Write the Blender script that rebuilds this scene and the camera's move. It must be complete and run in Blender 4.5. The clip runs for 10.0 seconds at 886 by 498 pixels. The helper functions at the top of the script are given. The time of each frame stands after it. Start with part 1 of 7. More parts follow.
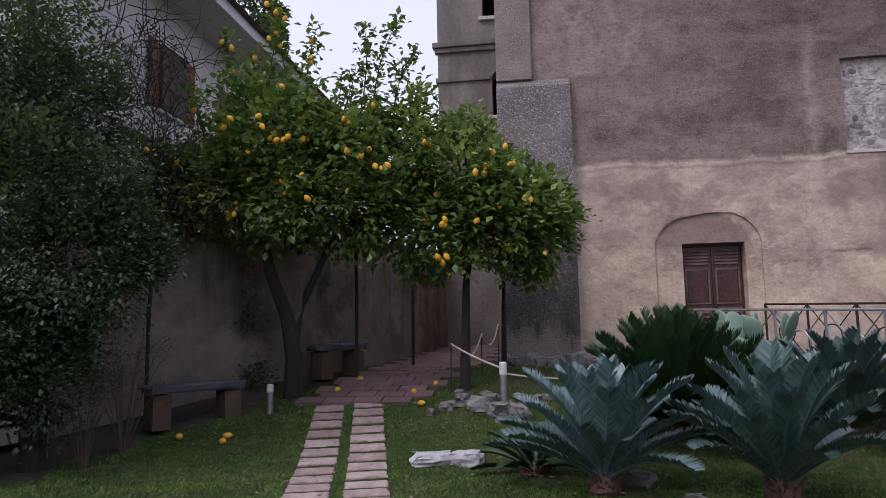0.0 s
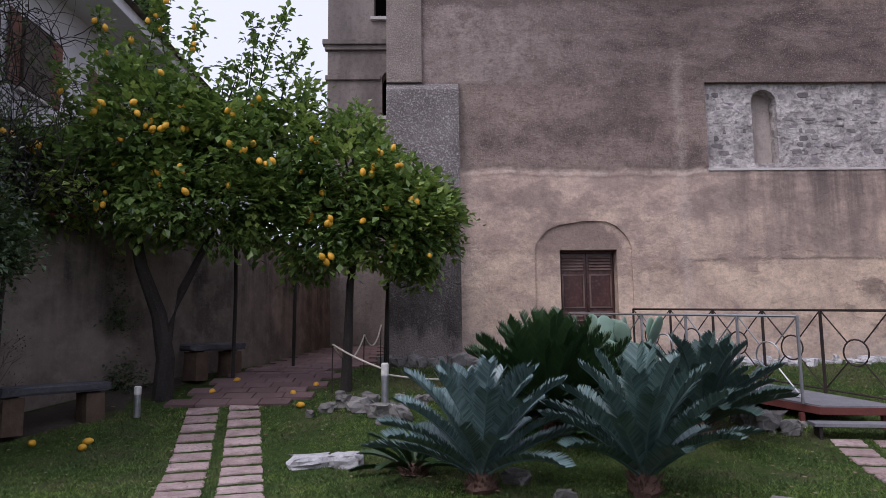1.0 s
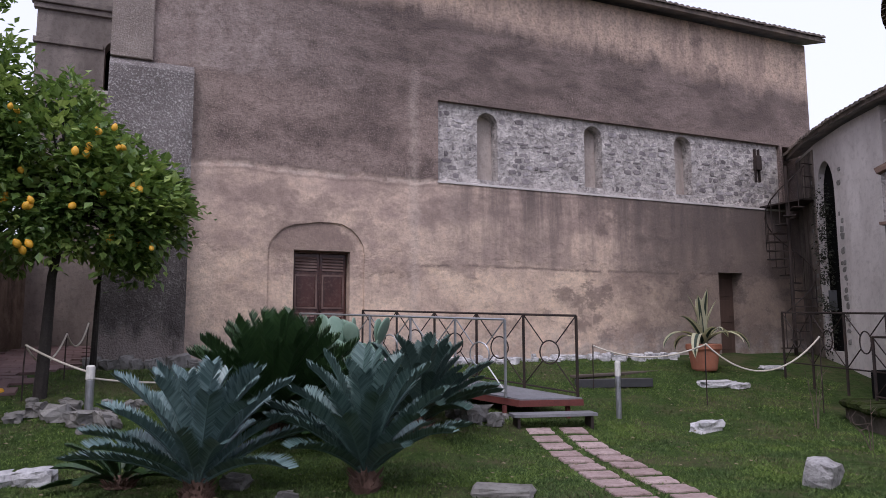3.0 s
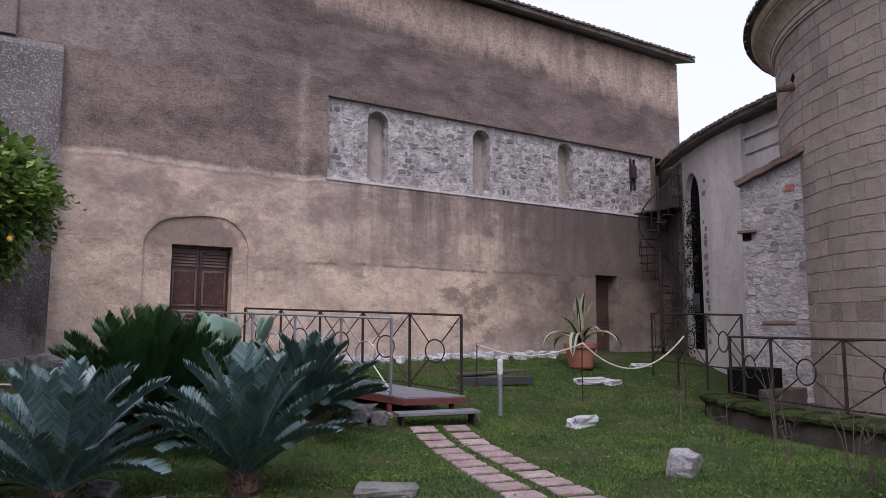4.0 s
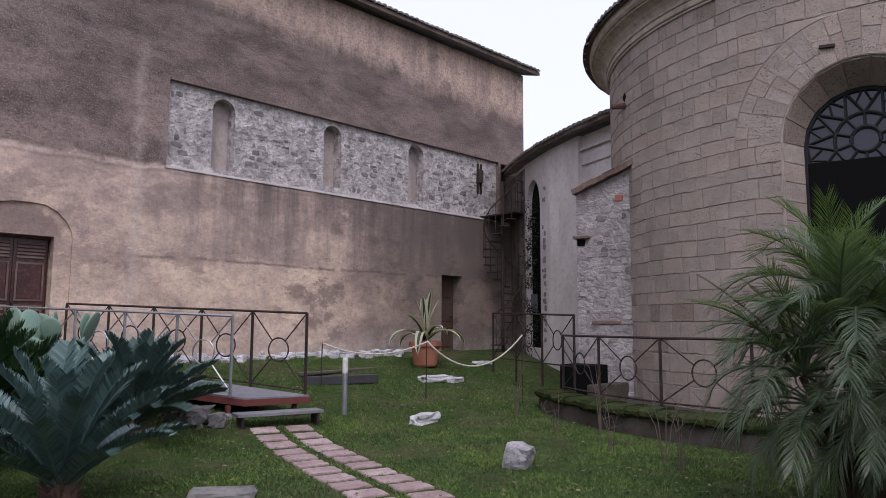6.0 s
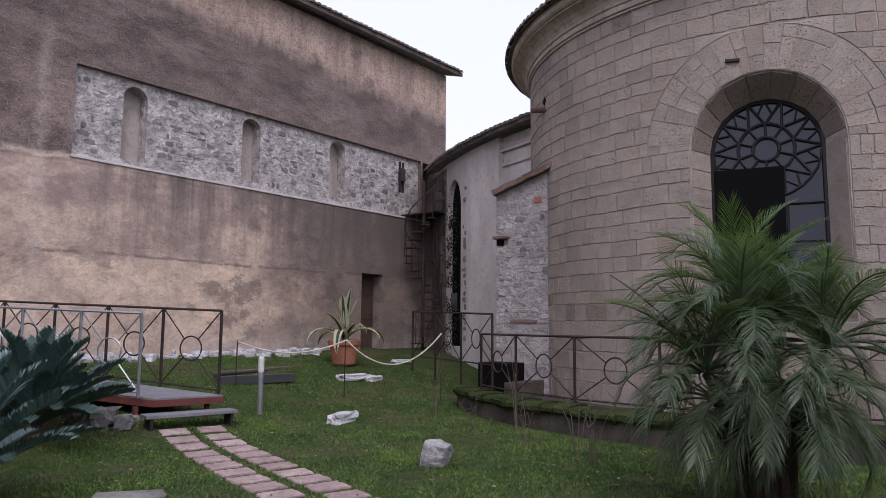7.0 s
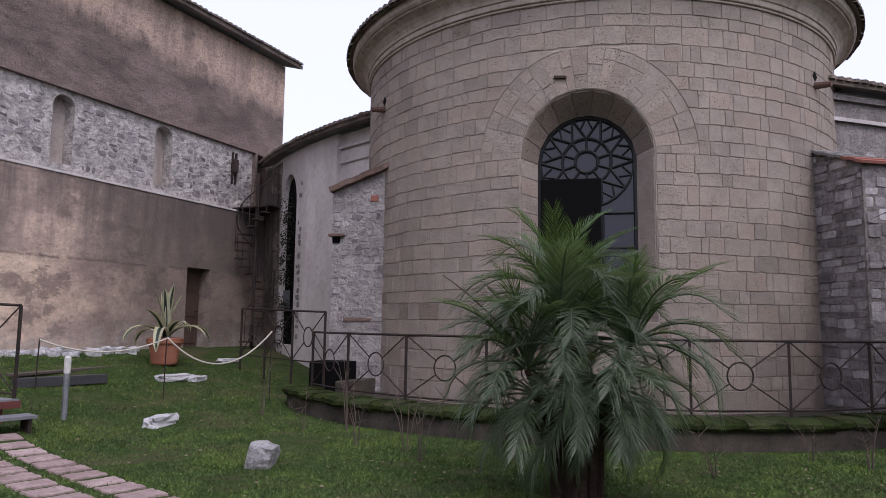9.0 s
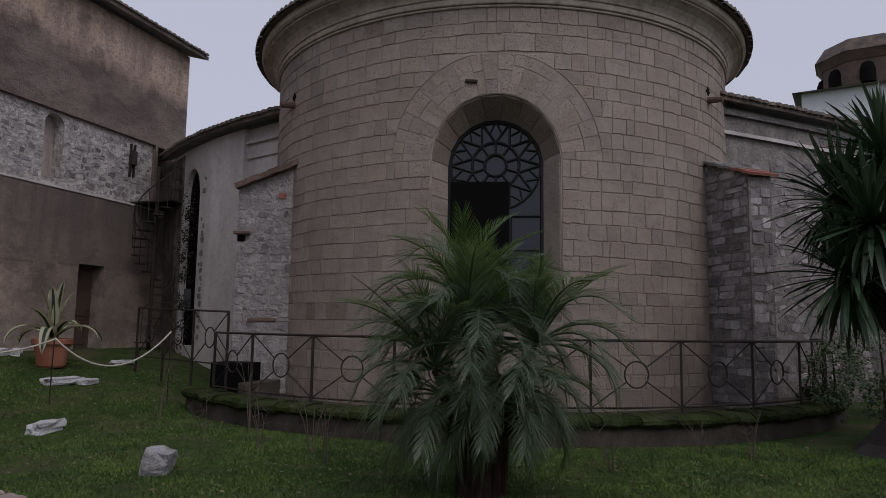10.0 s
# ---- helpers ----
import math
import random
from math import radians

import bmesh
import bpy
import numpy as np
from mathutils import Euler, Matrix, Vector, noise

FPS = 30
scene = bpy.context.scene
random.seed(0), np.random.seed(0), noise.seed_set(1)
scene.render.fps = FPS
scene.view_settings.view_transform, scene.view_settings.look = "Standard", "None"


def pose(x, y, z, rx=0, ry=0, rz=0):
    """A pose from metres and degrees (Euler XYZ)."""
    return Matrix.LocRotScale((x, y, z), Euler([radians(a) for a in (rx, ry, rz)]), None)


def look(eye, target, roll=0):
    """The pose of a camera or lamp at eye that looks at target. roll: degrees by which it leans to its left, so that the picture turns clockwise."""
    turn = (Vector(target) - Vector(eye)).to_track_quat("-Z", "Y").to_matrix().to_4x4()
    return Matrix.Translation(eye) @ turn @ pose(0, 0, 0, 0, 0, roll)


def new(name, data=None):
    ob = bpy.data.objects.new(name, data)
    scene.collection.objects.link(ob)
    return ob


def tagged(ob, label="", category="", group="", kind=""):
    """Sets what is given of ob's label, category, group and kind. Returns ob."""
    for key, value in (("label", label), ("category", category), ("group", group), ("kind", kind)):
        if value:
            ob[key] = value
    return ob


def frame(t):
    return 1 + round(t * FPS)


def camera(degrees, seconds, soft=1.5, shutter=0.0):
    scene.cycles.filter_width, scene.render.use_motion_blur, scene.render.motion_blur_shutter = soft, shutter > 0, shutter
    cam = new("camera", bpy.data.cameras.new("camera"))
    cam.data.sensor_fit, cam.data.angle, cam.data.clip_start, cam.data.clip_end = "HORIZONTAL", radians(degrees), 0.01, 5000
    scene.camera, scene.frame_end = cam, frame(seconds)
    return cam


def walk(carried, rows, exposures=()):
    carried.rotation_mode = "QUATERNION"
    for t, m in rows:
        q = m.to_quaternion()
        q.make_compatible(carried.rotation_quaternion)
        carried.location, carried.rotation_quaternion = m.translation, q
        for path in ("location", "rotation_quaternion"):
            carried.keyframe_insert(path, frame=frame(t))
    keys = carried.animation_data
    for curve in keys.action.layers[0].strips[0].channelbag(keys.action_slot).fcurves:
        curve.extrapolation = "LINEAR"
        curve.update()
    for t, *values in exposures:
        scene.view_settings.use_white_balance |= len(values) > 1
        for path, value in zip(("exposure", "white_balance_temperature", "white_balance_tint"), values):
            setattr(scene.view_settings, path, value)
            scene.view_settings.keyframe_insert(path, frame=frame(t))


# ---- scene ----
cam = camera(65.0, 10.0, 0.55)
EYE = (0.0, 0.0, 1.6)
# seconds, heading, upward tilt, roll: the camera turns to the right where it stands
ROWS = [
    (0.0, 8.48, 6.76, 1.21),
    (0.5, 3.84, 6.69, 0.87),
    (1.0, -1.08, 6.68, 0.67),
    (1.5, -5.65, 6.68, 0.52),
    (2.0, -10.55, 6.62, 0.49),
    (2.5, -16.86, 6.57, 0.28),
    (3.0, -22.90, 6.54, 0.20),
    (3.2, -25.25, 6.53, 0.13),
    (4.3, -34.29, 6.42, -0.03),
    (4.5, -35.68, 6.42, -0.03),
    (5.0, -38.36, 6.40, -0.06),
    (5.5, -41.32, 6.38, -0.15),
    (7.0, -51.26, 6.26, -0.42),
    (7.5, -54.10, 6.23, -0.45),
    (8.0, -57.34, 6.23, -0.66),
    (8.5, -60.51, 6.21, -0.73),
    (9.0, -64.85, 6.26, -0.75),
    (9.5, -68.23, 6.30, -0.79),
    (10.0, -72.35, 6.39, -0.82),
]
EXPOSURES = [(t, e, 6050 if t < 9.8 else 6200, 20 if t < 9.8 else 15) for t, e in ((0.0, 0.15), (2.5, 0.3), (9.5, 0.3), (9.7, 0.15), (9.8, -0.03), (9.9, -0.25), (10.0, -0.68))]
walk(cam, [(t, pose(*EYE, 90 + tilt, roll, yaw)) for t, yaw, tilt, roll in ROWS], EXPOSURES)

# ---- light: an overcast sky and a faint, wide sun ----
world = bpy.data.worlds.new("overcast_sky")
scene.world = world
world.use_nodes = True
wt = world.node_tree
wt.nodes.clear()
sky = wt.nodes.new("ShaderNodeTexSky")
sky.sky_type = "NISHITA"
sky.sun_disc = False
sky.sun_elevation = radians(50)
sky.sun_rotation = radians(221)
sky.dust_density = 6.0
grey = wt.nodes.new("ShaderNodeHueSaturation")
grey.inputs["Saturation"].default_value = 0.35
veil = wt.nodes.new("ShaderNodeMix")
veil.data_type = "RGBA"
veil.inputs["Factor"].default_value = 0.72
veil.inputs["B"].default_value = (7.6, 7.9, 9.0, 1)
back = wt.nodes.new("ShaderNodeBackground")
back.inputs["Strength"].default_value = 0.124
outw = wt.nodes.new("ShaderNodeOutputWorld")
wt.links.new(sky.outputs["Color"], grey.inputs["Color"])
wt.links.new(grey.outputs["Color"], veil.inputs["A"])
wt.links.new(veil.outputs["Result"], back.inputs["Color"])
wt.links.new(back.outputs["Background"], outw.inputs["Surface"])
sun = new("sun", bpy.data.lights.new("sun", "SUN"))
sun.data.energy = 0.7
sun.data.angle = radians(25)
sun.data.color = (1.0, 0.95, 0.88)
sun.matrix_world = look((-7, -9, 27), (8, 8, 0))

# ---- materials ----
def ramp(nt, fac, stops):
    r = nt.nodes.new("ShaderNodeValToRGB")
    while len(r.color_ramp.elements) < len(stops):
        r.color_ramp.elements.new(0.5)
    for e, (p, c) in zip(r.color_ramp.elements, stops):
        e.position, e.color = p, (*c, 1) if len(c) == 3 else c
    nt.links.new(fac, r.inputs["Fac"])
    return r.outputs["Color"]


def grey_ramp(nt, fac, a, b):
    return ramp(nt, fac, [(a, (0, 0, 0)), (b, (1, 1, 1))])


def noise_of(nt, vec, scale, detail=5, rough=0.6, stretch=None, kind="noise"):
    if stretch:
        m = nt.nodes.new("ShaderNodeMapping")
        m.inputs["Scale"].default_value = stretch
        nt.links.new(vec, m.inputs["Vector"])
        vec = m.outputs["Vector"]
    if kind == "voronoi":
        n = nt.nodes.new("ShaderNodeTexVoronoi")
        n.inputs["Scale"].default_value = scale
        nt.links.new(vec, n.inputs["Vector"])
        return n.outputs["Distance"]
    n = nt.nodes.new("ShaderNodeTexNoise")
    n.inputs["Scale"].default_value, n.inputs["Detail"].default_value, n.inputs["Roughness"].default_value = scale, detail, rough
    nt.links.new(vec, n.inputs["Vector"])
    return n.outputs["Fac"]


def mix(nt, fac, a, b, how="MIX"):
    m = nt.nodes.new("ShaderNodeMix")
    m.data_type, m.blend_type = "RGBA", how
    for key, v in (("Factor", fac), ("A", a), ("B", b)):
        if isinstance(v, (int, float)):
            m.inputs[key].default_value = v
        elif isinstance(v, tuple):
            m.inputs[key].default_value = (*v, 1)
        else:
            nt.links.new(v, m.inputs[key])
    return m.outputs["Result"]


def calc(nt, how, a, b=0.0, c=None):
    m = nt.nodes.new("ShaderNodeMath")
    m.operation = how
    for i, v in enumerate((a, b) if c is None else (a, b, c)):
        if isinstance(v, (int, float)):
            m.inputs[i].default_value = v
        else:
            nt.links.new(v, m.inputs[i])
    return m.outputs[0]


def start(name):
    m = bpy.data.materials.new(name)
    m.use_nodes = True
    nt = m.node_tree
    bsdf = nt.nodes["Principled BSDF"]
    geo = nt.nodes.new("ShaderNodeNewGeometry")
    return m, nt, bsdf, geo.outputs["Position"], geo


def bump(nt, bsdf, height, strength, distance=0.02):
    b = nt.nodes.new("ShaderNodeBump")
    b.inputs["Strength"].default_value, b.inputs["Distance"].default_value = strength, distance
    nt.links.new(height, b.inputs["Height"])
    nt.links.new(b.outputs["Normal"], bsdf.inputs["Normal"])


def mat(name, c1, c2, c3=None, scale=2.0, fine=30.0, rough=0.9, relief=0.4, depth=0.01, metal=0.0, rand=0.0, stretch=None, spots=0.5):
    """A surface of two tones at a large scale, a third in fine spots, with grain relief; rand varies it from piece to piece."""
    m, nt, bsdf, pos, geo = start(name)
    big = noise_of(nt, pos, scale, 6, 0.65, stretch)
    small = noise_of(nt, pos, fine, 4, 0.7)
    col = mix(nt, grey_ramp(nt, big, 0.35, 0.65), c1, c2)
    if c3:
        col = mix(nt, calc(nt, "MULTIPLY", grey_ramp(nt, small, 0.5, 0.72), spots), col, c3)
    if rand:
        oi = nt.nodes.new("ShaderNodeObjectInfo")
        both = calc(nt, "FRACT", calc(nt, "ADD", oi.outputs["Random"], geo.outputs["Random Per Island"]))
        hs = nt.nodes.new("ShaderNodeHueSaturation")
        nt.links.new(calc(nt, "MULTIPLY_ADD", both, rand, 1 - rand / 2), hs.inputs["Value"])
        nt.links.new(calc(nt, "MULTIPLY_ADD", both, -0.4 * rand, 1 + 0.2 * rand), hs.inputs["Saturation"])
        nt.links.new(col, hs.inputs["Color"])
        col = hs.outputs["Color"]
    nt.links.new(col, bsdf.inputs["Base Color"])
    bsdf.inputs["Metallic"].default_value = metal
    nt.links.new(calc(nt, "MULTIPLY_ADD", small, 0.25, rough - 0.12), bsdf.inputs["Roughness"])
    if relief:
        bump(nt, bsdf, calc(nt, "ADD", small, big), relief, depth)
    return m


def church_plaster():
    """Weathered lime plaster: rough grey-brown coat above, worn pink-ochre below, with streaks and ragged edges."""
    m, nt, bsdf, pos, geo = start("church_plaster")
    sep = nt.nodes.new("ShaderNodeSeparateXYZ")
    nt.links.new(pos, sep.inputs[0])
    x, z = sep.outputs["X"], sep.outputs["Z"]
    times = lambda u, v: calc(nt, "MULTIPLY", u, v)
    band = lambda v, lo, hi: grey_ramp(nt, calc(nt, "MULTIPLY_ADD", v, 0.08, 0.0), 0.08 * lo, 0.08 * hi)
    shift = lambda n, size: calc(nt, "ADD", z, times(calc(nt, "SUBTRACT", n, 0.5), size))
    warp = noise_of(nt, pos, 0.5, 11, 0.68)
    cloud = noise_of(nt, pos, 0.8, 9, 0.68, (1, 1, 1.5))
    blot = noise_of(nt, pos, 2.3, 8, 0.7)
    streak = noise_of(nt, pos, 1.9, 8, 0.66, (1.0, 1.0, 0.10))
    lying = noise_of(nt, pos, 0.85, 11, 0.68, (0.75, 1.0, 1.35))
    fine = noise_of(nt, pos, 17, 6, 0.78)
    grit = noise_of(nt, pos, 34, 4, 0.75)
    # worn lower coat
    low = mix(nt, grey_ramp(nt, cloud, 0.40, 0.60), (0.84, 0.645, 0.49), (0.60, 0.45, 0.36))
    low = mix(nt, times(grey_ramp(nt, blot, 0.54, 0.70), 0.55), low, (0.88, 0.65, 0.44))
    low = mix(nt, times(grey_ramp(nt, lying, 0.50, 0.60), 0.5), low, (0.42, 0.31, 0.26))
    # pinkish middle coat with flaked patches
    mid = mix(nt, grey_ramp(nt, cloud, 0.41, 0.58), (0.68, 0.51, 0.41), (0.43, 0.318, 0.27))
    mid = mix(nt, times(grey_ramp(nt, lying, 0.48, 0.58), 0.55), mid, (0.26, 0.195, 0.168))
    # rough upper coat
    high = mix(nt, grey_ramp(nt, lying, 0.42, 0.58), (0.40, 0.302, 0.262), (0.175, 0.132, 0.118))
    high = mix(nt, times(grey_ramp(nt, blot, 0.5, 0.62), 0.5), high, (0.37, 0.285, 0.245))
    dusky = mix(nt, grey_ramp(nt, noise_of(nt, pos, 1.1, 10, 0.72, (0.6, 1.0, 1.5)), 0.42, 0.58), (0.11, 0.086, 0.078), (0.29, 0.224, 0.20))
    top = mix(nt, grey_ramp(nt, streak, 0.42, 0.66), (0.72, 0.535, 0.42), (0.44, 0.325, 0.265))
    coat = band(shift(lying, 3.4), 2.92, 3.14)
    soft = band(shift(cloud, 3.0), 2.4, 4.2)
    col = mix(nt, times(calc(nt, "MAXIMUM", times(coat, 0.6), soft), 0.95), low, mid)
    col = mix(nt, band(shift(warp, 0.55), 4.95, 5.03), col, high)
    col = mix(nt, times(band(shift(cloud, 2.2), 6.3, 7.4), 0.85), col, dusky)
    # gritty pale cast above the old building line, fading eastwards
    cast = times(band(shift(warp, 0.3), 6.85, 6.93), calc(nt, "SUBTRACT", 1.0, band(calc(nt, "ADD", x, times(calc(nt, "SUBTRACT", cloud, 0.5), 5.0)), 1.2, 4.4)))
    col = mix(nt, times(cast, calc(nt, "MULTIPLY_ADD", grey_ramp(nt, blot, 0.40, 0.60), 0.6, 0.35)), col, (0.47, 0.38, 0.345))
    ledge = times(band(shift(cloud, 0.45), 8.62, 8.72), calc(nt, "SUBTRACT", 1.0, band(shift(cloud, 0.45), 8.80, 9.15)))
    col = mix(nt, times(ledge, 0.65), col, (0.12, 0.094, 0.086))
    col = mix(nt, times(band(calc(nt, "ADD", shift(streak, 1.6), times(x, 0.04)), 9.05, 9.5), band(x, 0.0, 6.0)), col, top)
    # pale line of broken edge between the coats
    edge = times(band(shift(warp, 0.55), 4.84, 4.92), calc(nt, "SUBTRACT", 1.0, band(shift(warp, 0.55), 4.92, 5.0)))
    col = mix(nt, times(times(edge, grey_ramp(nt, noise_of(nt, pos, 1.7, 6, 0.7), 0.46, 0.54)), 0.7), col, (0.78, 0.64, 0.54))
    rim = times(band(shift(warp, 0.55), 4.80, 4.845), calc(nt, "SUBTRACT", 1.0, band(shift(warp, 0.55), 4.845, 4.87)))
    col = mix(nt, times(rim, 0.5), col, (0.16, 0.12, 0.105))
    # greyer wash over the ochre, ending along a flaked line
    wash = times(band(shift(warp, 0.32), 3.02, 3.08), calc(nt, "SUBTRACT", 1.0, band(shift(warp, 0.55), 4.7, 4.95)))
    wash = times(wash, band(calc(nt, "ADD", x, times(cloud, 1.5)), 5.6, 7.4))
    col = mix(nt, times(wash, calc(nt, "MULTIPLY_ADD", grey_ramp(nt, streak, 0.38, 0.58), 0.5, 0.12)), col, (0.33, 0.262, 0.232))
    flake = times(times(band(shift(warp, 0.32), 2.985, 3.02), calc(nt, "SUBTRACT", 1.0, band(shift(warp, 0.32), 3.03, 3.06))), band(x, 4.6, 5.4))
    flake = times(flake, grey_ramp(nt, noise_of(nt, pos, 1.3, 7, 0.7), 0.44, 0.52))
    col = mix(nt, times(flake, 0.8), col, (0.19, 0.145, 0.125))
    # pale upright joint between two days' plastering
    upright = calc(nt, "ABSOLUTE", calc(nt, "ADD", calc(nt, "SUBTRACT", x, 5.42), times(calc(nt, "SUBTRACT", blot, 0.5), 0.45)))
    upright = times(calc(nt, "SUBTRACT", 1.0, band(upright, 0.02, 0.16)), calc(nt, "SUBTRACT", 1.0, band(z, 7.0, 8.0)))
    col = mix(nt, times(upright, 0.45), col, (0.66, 0.54, 0.46))
    # drip stains under the opened strip of masonry
    under = times(times(band(calc(nt, "ADD", z, times(streak, 2.2)), 4.2, 6.3), grey_ramp(nt, streak, 0.40, 0.56)), band(x, 5.6, 7.6))
    under = times(under, calc(nt, "SUBTRACT", 1.0, band(z, 5.1, 5.2)))
    col = mix(nt, times(under, 0.85), col, (0.115, 0.092, 0.086))
    # dark patch of an old canopy over the door
    px = calc(nt, "MULTIPLY_ADD", x, 1.0, -3.16)
    pz = calc(nt, "MULTIPLY_ADD", z, 1.3, -4.1)
    round_off = calc(nt, "ADD", calc(nt, "SQRT", calc(nt, "ADD", times(px, px), times(pz, pz))), times(calc(nt, "SUBTRACT", blot, 0.5), 0.5))
    patch = times(calc(nt, "SUBTRACT", 1.0, band(round_off, 0.88, 1.0)), band(shift(blot, 0.8), 2.85, 3.3))
    col = mix(nt, times(patch, 0.8), col, (0.255, 0.185, 0.158))
    # flaked dark islands on the east half
    isle = times(times(grey_ramp(nt, lying, 0.55, 0.585), grey_ramp(nt, blot, 0.46, 0.52)), band(x, 5.0, 10.0))
    col = mix(nt, times(isle, 0.6), col, (0.20, 0.155, 0.135))
    # soot and damp towards the far corner
    damp = times(band(calc(nt, "ADD", x, times(calc(nt, "SUBTRACT", cloud, 0.5), 3.0)), 10.6, 14.6), calc(nt, "SUBTRACT", 1.0, band(shift(cloud, 2.0), 5.0, 7.0)))
    col = mix(nt, times(damp, 0.74), col, (0.11, 0.090, 0.082))
    # pale upright repair seams
    seam = times(grey_ramp(nt, noise_of(nt, pos, 0.55, 3, 0.5, (1.0, 1.0, 0.03)), 0.60, 0.66), 0.35)
    col = mix(nt, times(seam, calc(nt, "SUBTRACT", 1.0, band(z, 6.5, 7.5))), col, (0.60, 0.48, 0.40))
    # grey bloom at the foot
    foot = times(calc(nt, "SUBTRACT", 1.0, band(shift(lying, 1.6), 1.1, 1.8)), grey_ramp(nt, blot, 0.42, 0.58))
    col = mix(nt, times(foot, 0.55), col, (0.46, 0.42, 0.40))
    col = mix(nt, times(grey_ramp(nt, noise_of(nt, pos, 5.5, 8, 0.72), 0.46, 0.66), 0.30), col, (0.17, 0.13, 0.115))
    upper = band(shift(warp, 0.55), 4.95, 5.05)
    col = mix(nt, times(grey_ramp(nt, fine, 0.48, 0.64), calc(nt, "MULTIPLY_ADD", upper, 0.36, 0.28)), col, (0.09, 0.070, 0.062))
    col = mix(nt, times(grey_ramp(nt, grit, 0.53, 0.68), calc(nt, "MULTIPLY_ADD", upper, 0.50, 0.26)), col, (0.78, 0.56, 0.50))
    nt.links.new(col, bsdf.inputs["Base Color"])
    bsdf.inputs["Roughness"].default_value = 0.95
    bsdf.inputs["Specular IOR Level"].default_value = 0.2
    grain = calc(nt, "ADD", times(fine, calc(nt, "MULTIPLY_ADD", upper, 0.8, 0.12)), calc(nt, "ADD", times(blot, 0.8), times(coat, 0.1)))
    bump(nt, bsdf, grain, 1.0, 0.07)
    return m


def garden_plaster():
    m, nt, bsdf, pos, geo = start("garden_wall_plaster")
    streak = noise_of(nt, pos, 2.4, 6, 0.65, (1.0, 1.0, 0.10))
    cloud = noise_of(nt, pos, 0.8, 6, 0.65)
    fine = noise_of(nt, pos, 24, 4, 0.7)
    col = mix(nt, grey_ramp(nt, cloud, 0.36, 0.64), (0.27, 0.222, 0.188), (0.13, 0.108, 0.094))
    sep = nt.nodes.new("ShaderNodeSeparateXYZ")
    nt.links.new(pos, sep.inputs[0])
    drip = calc(nt, "MULTIPLY", grey_ramp(nt, streak, 0.45, 0.64), grey_ramp(nt, calc(nt, "MULTIPLY_ADD", calc(nt, "ADD", sep.outputs["Z"], calc(nt, "MULTIPLY", cloud, 2.0)), 0.2, -0.3), 0.1, 0.55))
    col = mix(nt, calc(nt, "MULTIPLY", drip, 0.9), col, (0.03, 0.028, 0.028))
    col = mix(nt, calc(nt, "MULTIPLY", grey_ramp(nt, noise_of(nt, pos, 2.0, 8, 0.7), 0.5, 0.65), 0.45), col, (0.36, 0.31, 0.265))
    col = mix(nt, calc(nt, "MULTIPLY", grey_ramp(nt, fine, 0.5, 0.7), 0.3), col, (0.28, 0.25, 0.23))
    nt.links.new(col, bsdf.inputs["Base Color"])
    bsdf.inputs["Roughness"].default_value = 0.95
    bump(nt, bsdf, calc(nt, "ADD", fine, cloud), 0.5, 0.02)
    return m


def lawn_material():
    m, nt, bsdf, pos, geo = start("lawn")
    patch = noise_of(nt, pos, 0.8, 9, 0.7)
    tuft = noise_of(nt, pos, 9, 5, 0.7)
    blade = noise_of(nt, pos, 70, 3, 0.7)
    col = mix(nt, grey_ramp(nt, tuft, 0.35, 0.65), (0.022, 0.042, 0.010), (0.062, 0.098, 0.026))
    col = mix(nt, calc(nt, "MULTIPLY", grey_ramp(nt, patch, 0.48, 0.62), 0.8), col, (0.105, 0.088, 0.052))
    col = mix(nt, calc(nt, "MULTIPLY", grey_ramp(nt, blade, 0.5, 0.7), 0.5), col, (0.09, 0.15, 0.035))
    nt.links.new(col, bsdf.inputs["Base Color"])
    bsdf.inputs["Roughness"].default_value = 0.95
    bump(nt, bsdf, calc(nt, "ADD", blade, tuft), 0.8, 0.03)
    return m


def leaf_material(name, c1, c2, rough=0.45, through_light=0.35):
    m, nt, bsdf, pos, geo = start(name)
    col = mix(nt, geo.outputs["Random Per Island"], c1, c2)
    col = mix(nt, calc(nt, "MULTIPLY", grey_ramp(nt, noise_of(nt, pos, 1.4, 3, 0.6), 0.4, 0.65), 0.35), col, tuple(0.5 * v for v in c1))
    nt.links.new(col, bsdf.inputs["Base Color"])
    bsdf.inputs["Roughness"].default_value = rough
    if through_light:
        # daylight shines through the blade
        thin = nt.nodes.new("ShaderNodeBsdfTranslucent")
        nt.links.new(mix(nt, 0.5, col, (0.20, 0.30, 0.05)), thin.inputs["Color"])
        both = nt.nodes.new("ShaderNodeMixShader")
        both.inputs["Fac"].default_value = through_light
        nt.links.new(bsdf.outputs["BSDF"], both.inputs[1])
        nt.links.new(thin.outputs["BSDF"], both.inputs[2])
        nt.links.new(both.outputs["Shader"], nt.nodes["Material Output"].inputs["Surface"])
    return m


def plain(name, c, rough=0.6, metal=0.0):
    m, nt, bsdf, pos, geo = start(name)
    n = noise_of(nt, pos, 14, 4, 0.6)
    nt.links.new(mix(nt, grey_ramp(nt, n, 0.3, 0.7), tuple(0.8 * v for v in c), tuple(1.1 * v for v in c)), bsdf.inputs["Base Color"])
    bsdf.inputs["Metallic"].default_value = metal
    nt.links.new(calc(nt, "MULTIPLY_ADD", n, 0.3, rough - 0.15), bsdf.inputs["Roughness"])
    return m


